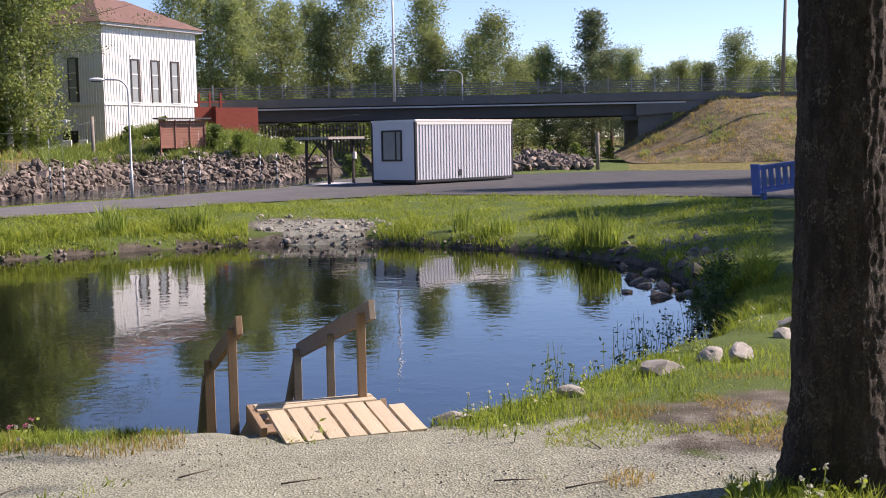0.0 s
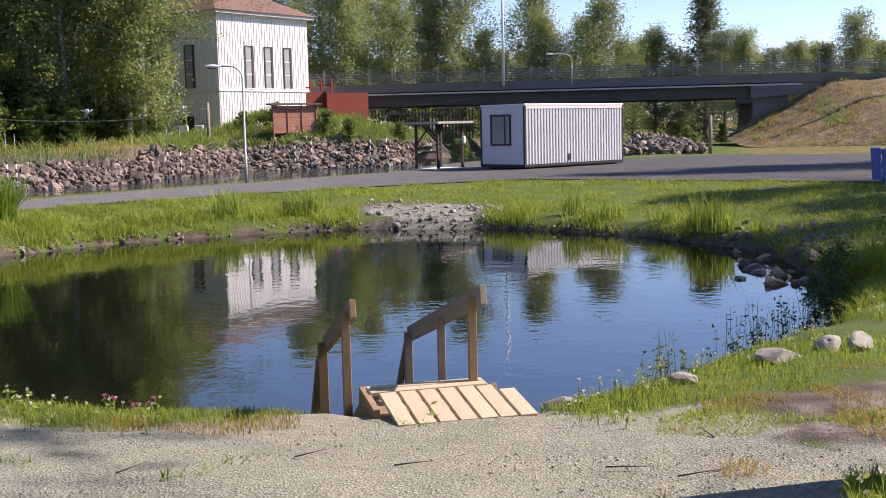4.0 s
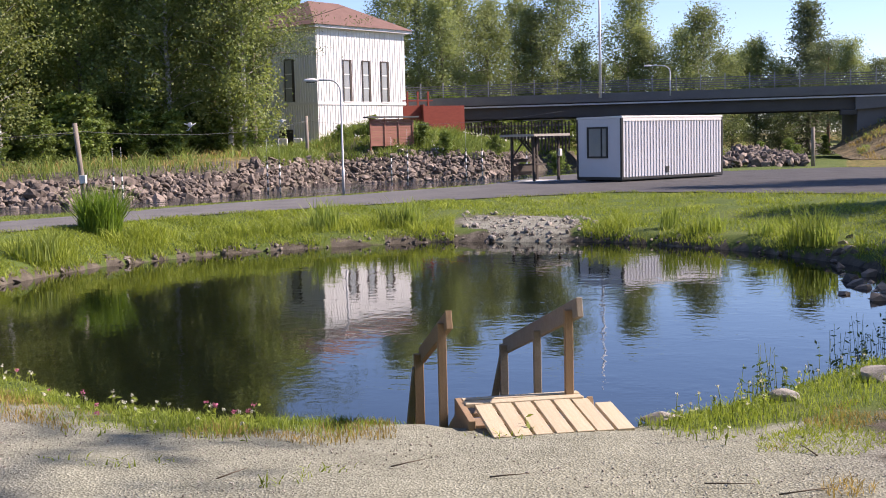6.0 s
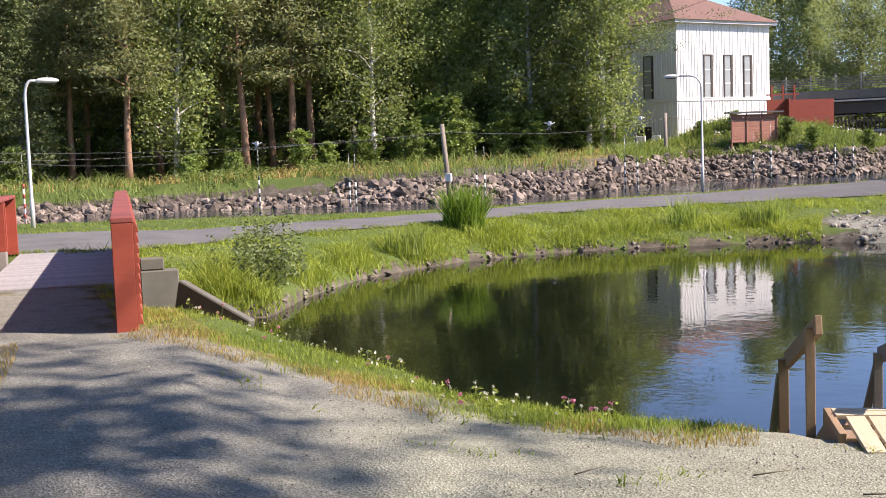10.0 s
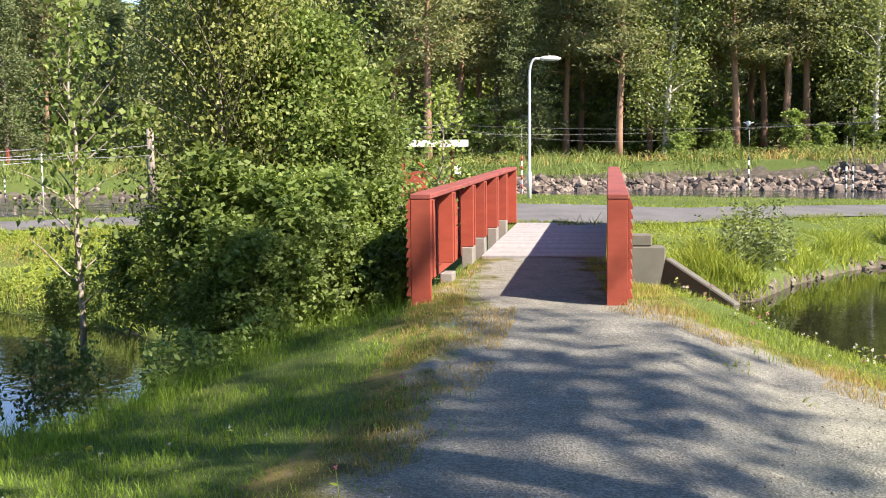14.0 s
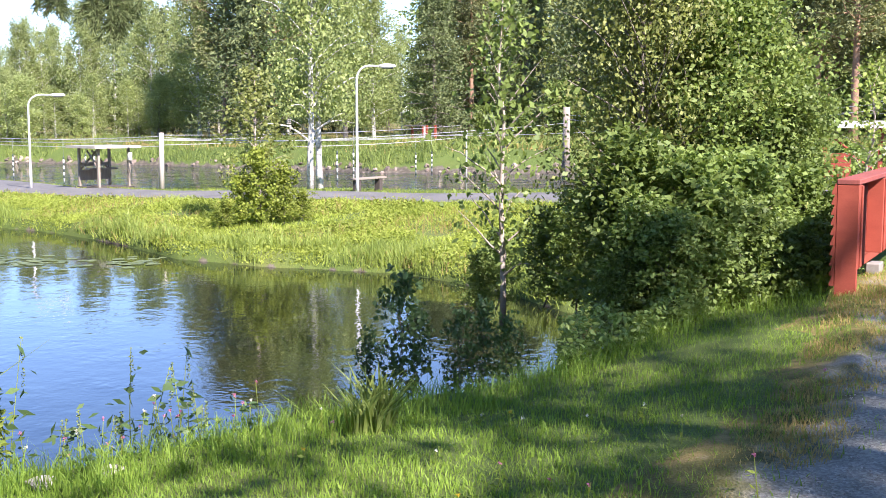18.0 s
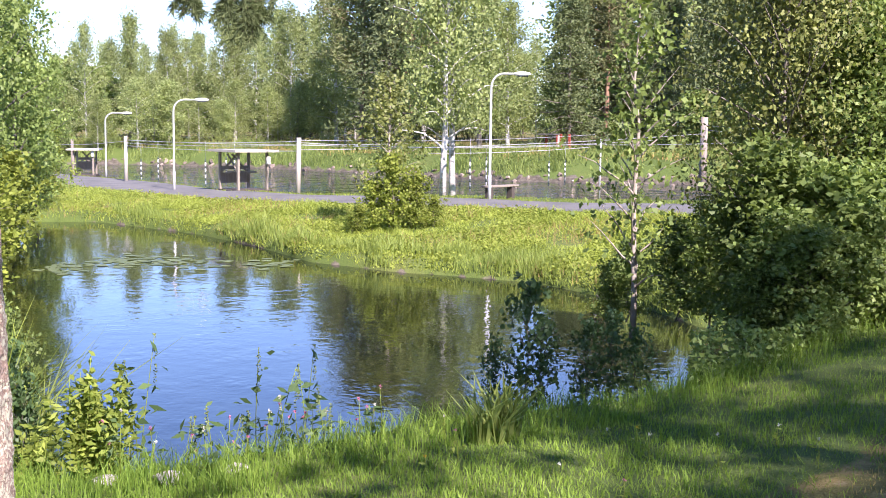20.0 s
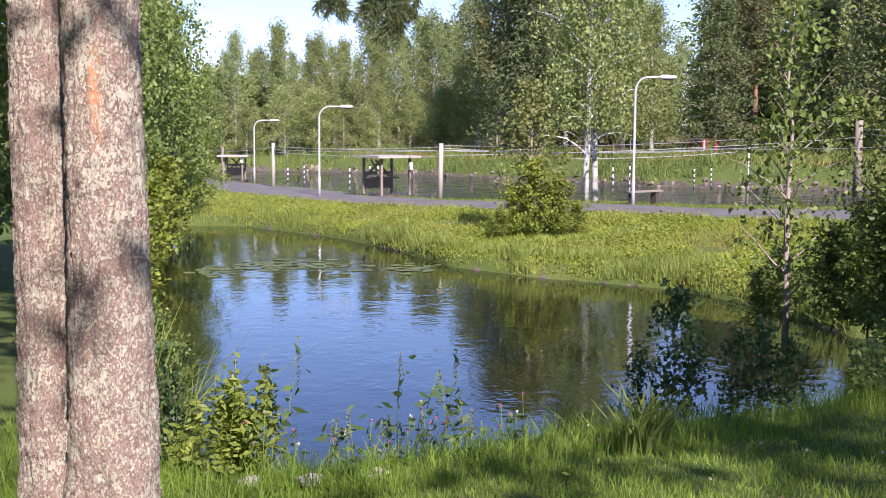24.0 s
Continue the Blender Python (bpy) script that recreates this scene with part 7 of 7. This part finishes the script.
grass("verge_strip_grass", strip, 0.07, 0.025, rg, M_GRASS, "mown grass strip beyond the footpath", 0.4)
left = scatter(60000, 55, 99, lambda a: far_shore_d(a) + 0.05, lambda a: path_near_d(a) - 0.1, rg)
grass("meadow_grass", left, 0.13, 0.024, rg, M_MEADOW, "yellow-green meadow grass on the lower pond's bank", 0.8, vary=0.8)
herb = scatter(72000, 55, 99, lambda a: far_shore_d(a) + 0.1, lambda a: path_near_d(a) - 0.4, rg)
herb = herb[patchy(herb, 0.5, 14.0) > -0.12]
herb[:, 2] += rg.uniform(0.02, 0.22, len(herb)) * (0.4 + 1.2 * np.clip(patchy(herb, 0.45, 19.0) + 0.3, 0, 1))
me = quads_mesh("meadow_herbs", leaf_quads(herb, 0.085, 0.05, rg, 0.0, 0.4), M_MEADOW)
tagged(new("meadow_herbs", me), "low broad-leaved herbs on the lower pond's bank", "herbs", kind="stuff")
for name, edge, count in (("near", path_near_d, 9000), ("far", path_far_d, 7000)):
    rim = scatter(count, -12, 99, lambda a: edge(a) - 0.5, lambda a: edge(a) + 0.5, rg)
    rim = rim[patchy(rim, 0.8, 3.0 if name == "near" else 9.0) > 0.02]
    rim[:, 2] += 0.02
    grass("path_edge_grass", rim, 0.07, 0.022, rg, M_GRASS, "ragged grass creeping over the footpath's edge", 0.6)
sedge = scatter(8000, 66, 99, lambda a: far_shore_d(a) - 0.1, lambda a: far_shore_d(a) + 1.6, rg)
sedge = sedge[patchy(sedge, 0.35, 27.0) > -0.05]
grass("sedge", sedge, 0.36, 0.02, rg, M_REED, "sedge at the water's edge", 0.3, "sedge", 0.9)
brown = scatter(9000, 55, 99, lambda a: far_shore_d(a) + 0.1, lambda a: path_near_d(a) - 0.1, rg)
brown = brown[patchy(brown, 0.35, 6.0) > 0.05]
grass("seeding_grass", brown, 0.26, 0.015, rg, M_STRAW, "pale seeding grass on the lower pond's bank", 0.4)
edge = scatter(16000, 3, 96, lambda a: river_far_d(a) + np.where(a < 33, 2.5, np.where(a < 48, 1.3, 0.6)), lambda a: river_far_d(a) + 10, rg)
edge = np.concatenate([edge, scatter(20000, 58, 98, lambda a: river_far_d(a) + 0.5, lambda a: river_far_d(a) + 16, rg)])
edge = edge[patchy(edge, 0.25, 3.0) > -0.15]
grass("river_bank_weeds", edge, 0.55, 0.05, rg, M_BANKWEED, "tall weeds on the far river bank", 0.55, "weeds", 0.9)
leafy = scatter(26000, 30, 96, lambda a: river_far_d(a) + 1.0, lambda a: river_far_d(a) + 9, rg)
leafy = leafy[patchy(leafy, 0.22, 23.0) > 0.05]
leafy[:, 2] += rg.uniform(0.0, 0.75, len(leafy)) ** 1.3
me = quads_mesh("river_bank_herbs", leaf_quads(leafy, 0.16, 0.09, rg, 0.0, 0.4), M_BANKWEED)
tagged(new("river_bank_herbs", me), "leafy herbs and willowherb on the far river bank", "herbs", kind="stuff")
strawy = scatter(9000, 15, 96, lambda a: river_far_d(a) + 3, lambda a: river_far_d(a) + 14, rg)
strawy = strawy[patchy(strawy, 0.2, 8.0) > 0.0]
grass("dry_bank_grass", strawy, 0.5, 0.05, rg, M_STRAW, "dry grass under the pines across the river", 0.4)
hump = scatter(13000, 4, 19, lambda a: river_far_d(a) + 3.0, lambda a: river_far_d(a) + 9.5, rg)
grass("mound_grass", hump, 0.5, 0.05, rg, M_BANKWEED, "long grass on the mound before the white house", 0.5, vary=0.6)
petal = hump[patchy(hump, 0.4, 21.0) > 0.25][:160] + (0, 0, 0.5)
me = quads_mesh("mound_flowers", leaf_quads(petal, 0.14, 0.12, rg, 0.0, 0.8), M_FLOWER_W)
tagged(new("mound_flowers", me), "white flowers among the mound's long grass", "flowers", kind="stuff")
slope_pts = rg.uniform(size=(12000, 2))
sx = 15 + slope_pts[:, 0] * 40
sv = slope_pts[:, 1]
sfoot = 84.0 - 7.0 * np.minimum(1, (sx - 14) / 60 * 2.2)
send = np.clip((sx - 13.8 + sv) / 9.5, 0, 1)
pts = np.stack([sx, sfoot + sv * (95 - sfoot), -0.25 + sv ** 0.85 * 5.2 * send - 0.02], 1)
green = pts[patchy(pts, 0.5, 17.0) > 0.12]
pts = pts[patchy(pts, 0.45, 12.0) > 0.0]
grass("slope_weeds", green, 0.3, 0.06, rg, M_BANKWEED, "green weeds scattered over the embankment", 0.6)
grass("slope_grass", pts, 0.26, 0.06, rg, M_STRAW, "dry tufts of grass on the embankment", 0.6)


def clump(x, y, z, n, h, r, w, label, name="rush_clump", mat=None, lean=0.22, group=""):
    rng = np.random.default_rng(int(abs(x * 100 + y * 10)) + n)
    a, q = rng.uniform(0, 2 * np.pi, n), r * np.sqrt(rng.random(n))
    pts = np.stack([x + np.cos(a) * q, y + np.sin(a) * q, np.full(n, z)], 1)
    me = quads_mesh(name, blades(pts, h * rng.uniform(0.55, 1.1, n), w, rng, lean), mat or M_REED)
    return tagged(new(name, me), label, "plant", group)


IRIS = "clump of tall yellow-green iris blades at the shore"
clump(-13.7, 27.2, -0.75, 760, 1.45, 0.48, 0.045, "tall dark green clump of broad-bladed rushes", mat=M_LAWN, lean=0.24)
for az, d, n, h, r in [(16.0, 32.6, 130, 1.2, 0.55), (12.6, 32.9, 110, 1.1, 0.5), (11.7, 33.0, 90, 1.2, 0.4), (-1.0, 31.0, 60, 1.15, 0.35), (-7.6, 27.0, 120, 1.25, 0.6), (-8.3, 26.6, 70, 1.0, 0.4), (30.0, 27.4, 140, 0.95, 0.7), (29.2, 28.0, 90, 0.9, 0.5),
                       (-5.5, 28.8, 60, 0.8, 0.5), (-3.0, 30.0, 60, 0.8, 0.5)]:
    p = compass(az, d)
    clump(p.x, p.y, max(height(p.x, p.y), POND_Z) - 0.05, n, h * 0.72, r * 0.8, 0.032, IRIS, "iris_clump", group="iris clumps")
for az, d, n, h in [(99.5, 10.0, 150, 1.3), (100.5, 9.2, 120, 1.1), (76.5, 7.9, 60, 0.42), (77.2, 7.7, 40, 0.36)]:
    p = compass(az, d)
    clump(p.x, p.y, height(p.x, p.y) - 0.02, n, h, 0.35 if h > 1 else 0.12, 0.02 if h > 1 else 0.03, "broad-leaved grass tuft on the near bank", "grass_tuft", M_GRASS if h > 1 else M_REED, 0.35, "grass tufts")


def leafy_weed(x, y, z, h, n, size, label, name, head=None, mat=None, group="", spread=0.05, stems=1):
    """A weed: stems with leaves along them and, at need, a flower head."""
    rng = np.random.default_rng(int(abs(x * 1000) + abs(y * 77)) + n)
    t = thing(name, Matrix.Translation((x, y, z)), label, "plant", group)
    H = []
    for s in range(stems):
        b = np.array([rng.normal() * spread, rng.normal() * spread, 0.0])
        tip = b + np.array([rng.normal() * 0.10 * h, rng.normal() * 0.10 * h, h * rng.uniform(0.7, 1.05)])
        mid = (b + tip) / 2 + rng.normal(size=3) * 0.02 * h
        stem = part("stem", mesh_of("stem", *tube([b, mid, tip], [0.004, 0.003, 0.002], 4), True), M_GRASS, t)
        if n:
            k = rng.uniform(0.15, 0.95, n)[:, None]
            p = np.where(k < 0.5, b + (mid - b) * k * 2, mid + (tip - mid) * (k * 2 - 1)) + rng.normal(size=(n, 3)) * size * 0.45
            part("leaves", quads_mesh("leaves", leaf_quads(p, size, size * 0.38, rng, 0.0, 0.5), mat or M_ALDER), mat or M_ALDER, stem)
        H.append(tip)
    if head:
        kind, m, r = head
        for tip in H:
            c = 16 if kind == "ball" else 40
            if kind == "ball":
                q = tip + rng.normal(size=(c, 3)) * r * 0.4
            else:
                q = tip - np.outer(rng.uniform(0, 0.30 * h, c), [0, 0, 1]) + rng.normal(size=(c, 3)) * r * 0.3
            part("flower_head", quads_mesh("flower_head", leaf_quads(q, r, r * 0.6, rng, 0, 0.2), m), m, t)
    return t


rf = random.Random(23)
for az, d, h, n in [(95.2, 7.6, 0.6, 30), (95.9, 7.5, 0.8, 34), (96.6, 7.5, 0.72, 30), (95.6, 7.9, 0.6, 26), (98.9, 8.2, 0.6, 26)]:
    p = compass(az, d)
    leafy_weed(p.x, p.y, height(p.x, p.y) - 0.03, h, n + 44, 0.075, "bright green leafy bush weed by the water", "leafy_weed", None, M_GRASS, "leafy weeds", 0.10, 6)
for az, d, h in [(94.2, 8.3, 0.95), (88.3, 8.0, 0.85), (86.2, 8.3, 0.7), (90.4, 8.2, 0.55), (92.0, 8.2, 0.6), (85.0, 8.4, 0.5), (89.2, 8.3, 0.5)]:
    p = compass(az, d)
    leafy_weed(p.x, p.y, height(p.x, p.y) - 0.03, h * 1.22, 12, 0.11, "tall weed with a pale flower spike by the pond", "spike_weed", ("spike", M_WILLOW, 0.022), M_DARKLEAF, "spike weeds", 0.03, 2)
for i in range(34):
    az = rf.uniform(82, 96)
    p = compass(az, crest_d(az) + rf.uniform(-0.5, 0.5))
    leafy_weed(p.x, p.y, height(p.x, p.y) - 0.02, rf.uniform(0.25, 0.5), 7, 0.07, "wild flower with small pink head in the bank grass", "pink_flower", ("ball", M_FLOWER_P if i % 3 else M_FLOWER_W, 0.014), M_DARKLEAF, "bank flowers", 0.02)
for i in range(70):
    az = rf.uniform(19, 41)
    p = compass(az, crest_d(az) - 0.5 + rf.uniform(-0.45, 0.7))
    pink = rf.random() < 0.3
    leafy_weed(p.x, p.y, height(p.x, p.y) - 0.02, rf.uniform(0.08, 0.22), 5, 0.05, "clover with a small %s flower head in the grass" % ("pink" if pink else "white"), "clover", ("ball", M_FLOWER_P if pink else M_FLOWER_W, 0.020 if pink else 0.015), M_GRASS, "clovers", 0.02)
for i in range(46):
    az = rf.uniform(-17, -1)
    d = crest_d(az) + rf.uniform(-1.5, 0.1)
    p = compass(az, d)
    leafy_weed(p.x, p.y, height(p.x, p.y) - 0.02, rf.uniform(0.10, 0.26), 6, 0.045, "white-flowered weed among the boulders", "white_flower", ("ball", M_FLOWER_W, 0.013), M_GRASS, "bank flowers", 0.02)
for i in range(20):
    az = rf.uniform(-19.5, -13.5)
    p = compass(az, rf.uniform(4.9, 5.6))
    leafy_weed(p.x, p.y, height(p.x, p.y) - 0.02, rf.uniform(0.12, 0.3), 5, 0.05, "white clover at the foot of the pine", "clover", ("ball", M_FLOWER_W, 0.015), M_GRASS, "clovers", 0.02)
for i in range(16):
    az = rf.uniform(54, 84)
    p = compass(az, rf.uniform(5.2, 8.0))
    leafy_weed(p.x, p.y, height(p.x, p.y) - 0.02, rf.uniform(0.12, 0.26), 6, 0.05, "small wild flower standing in the lawn", "lawn_flower", ("ball", rf.choice((M_FLOWER_W, M_FLOWER_Y, M_FLOWER_P)), 0.012), M_GRASS, "lawn flowers", 0.02)
for az, d, h in [(36.5, 22.4, 1.35), (35.9, 22.0, 1.1), (37.2, 22.8, 1.0), (36.9, 21.8, 0.9)]:
    p = compass(az, d)
    leafy_weed(p.x, p.y, height(p.x, p.y) - 0.03, h, 30, 0.10, "pale grey-green willow bush on the bank", "willow_bush", None, M_WILLOW, "willow bushes", 0.30, 16)
tufts = scatter(8000, -19, -5, lambda a: gravel_d(a) - 1.9, lambda a: gravel_d(a) + 0.3, rg)
tufts = tufts[patchy(tufts, 1.5, 51.0) > 0.18]
grass("gravel_tufts", tufts, 0.045, 0.008, rg, M_GRASS, "tufts of grass coming up through the gravel", 0.6)
tufts = scatter(5000, -19, -5, lambda a: gravel_d(a) - 2.2, lambda a: gravel_d(a) + 0.3, rg)
tufts = tufts[patchy(tufts, 1.3, 57.0) > 0.2]
grass("gravel_dry_tufts", tufts, 0.05, 0.007, rg, M_STRAW, "dry yellow tufts in the gravel", 0.7)
pebbles = scatter(7000, -18, 60, const(4.3), lambda a: gravel_d(a) + 0.1, rg)
stone_field("gravel_pebbles", [(x, y, z + 0.012, s) for (x, y, z), s in zip(pebbles, rg.uniform(0.008, 0.022, len(pebbles)) * rg.uniform(0.4, 1.0, len(pebbles)))], M_PALE, "small loose pebbles on the gravel clearing")
foot = scatter(2600, -21, -14, const(4.6), const(5.7), rg)
grass("pine_foot_grass", foot, 0.12, 0.008, rg, M_GRASS, "grass at the foot of the old pine")
for i in range(40):
    az = rf.uniform(-12.4, -4.5)
    d = crest_d(az) + rf.uniform(2.0, 4.0) + max(0, -az - 8) * 0.6
    p = compass(az, d)
    leafy_weed(p.x, p.y, POND_Z - 0.05, rf.uniform(0.3, 0.7), 5, 0.075, "dark upright water plant standing in the pond", "water_plant", None, M_DARKLEAF, "water plants", 0.05, 2)


def lily_pads(name, spots, label):
    rng = np.random.default_rng(31)
    V, F = [], []
    for x, y, z in spots:
        r, o = rng.uniform(0.09, 0.17), len(V)
        cut = rng.uniform(0, 6.28)
        V.append((x, y, z))
        for k in range(11):
            a = cut + 0.25 + k / 10 * 5.78
            V.append((x + math.cos(a) * r, y + math.sin(a) * r, z + rng.uniform(0, 0.006)))
        F.extend((o, o + k + 1, o + k + 2) for k in range(10))
    me = mesh_of(name, V, F)
    me.materials.append(M_WILLOW)
    return tagged(new(name, me), label, "water lilies", kind="stuff")


pads = []
for cx, cy, sx, sy, n in [(-30.9, -2.0, 1.6, 1.0, 50), (-31.0, -0.9, 1.4, 0.9, 36), (-29.8, -3.4, 1.2, 0.6, 26), (-30.0, 1.3, 1.2, 1.2, 34)]:
    pads += [(cx + rf.gauss(0, sx * 0.5), cy + rf.gauss(0, sy * 0.5), LOWER_Z + 0.012) for _ in range(n)]
lily_pads("water_lilies", pads, "pale green lily pads floating on the lower pond")
leafy_weed(-0.86, 7.5, -0.27, 0.10, 5, 0.07, "small green weed growing between the ramp planks", "ramp_weed", None, M_GRASS, "", 0.01)
M_TWIG = surface("dead_twig", (0.07, 0.055, 0.04), (0.15, 0.12, 0.09), 10.0, 0.9, bumps=0.2)
for x, y, a, ln in [(0.6, 5.75, 0.3, 0.3), (0.25, 6.0, -0.2, 0.25), (-0.9, 6.1, 0.1, 0.22), (-1.5, 6.3, 0.5, 0.2), (0.9, 6.6, 2.0, 0.18), (-2.4, 5.9, 0.9, 0.2)]:
    z = height(x, y) + 0.012
    d = Vector((math.cos(a), math.sin(a), 0))
    v, f = tube([Vector((x, y, z)), Vector((x, y, z + 0.012)) + d * ln * 0.5, Vector((x, y, z + 0.02)) + d * ln], [0.005, 0.004, 0.002], 5)
    o = tagged(part("twig", mesh_of("twig", v, f, True), M_TWIG), "small dry twig lying on the gravel", "twig", "twigs on the gravel")
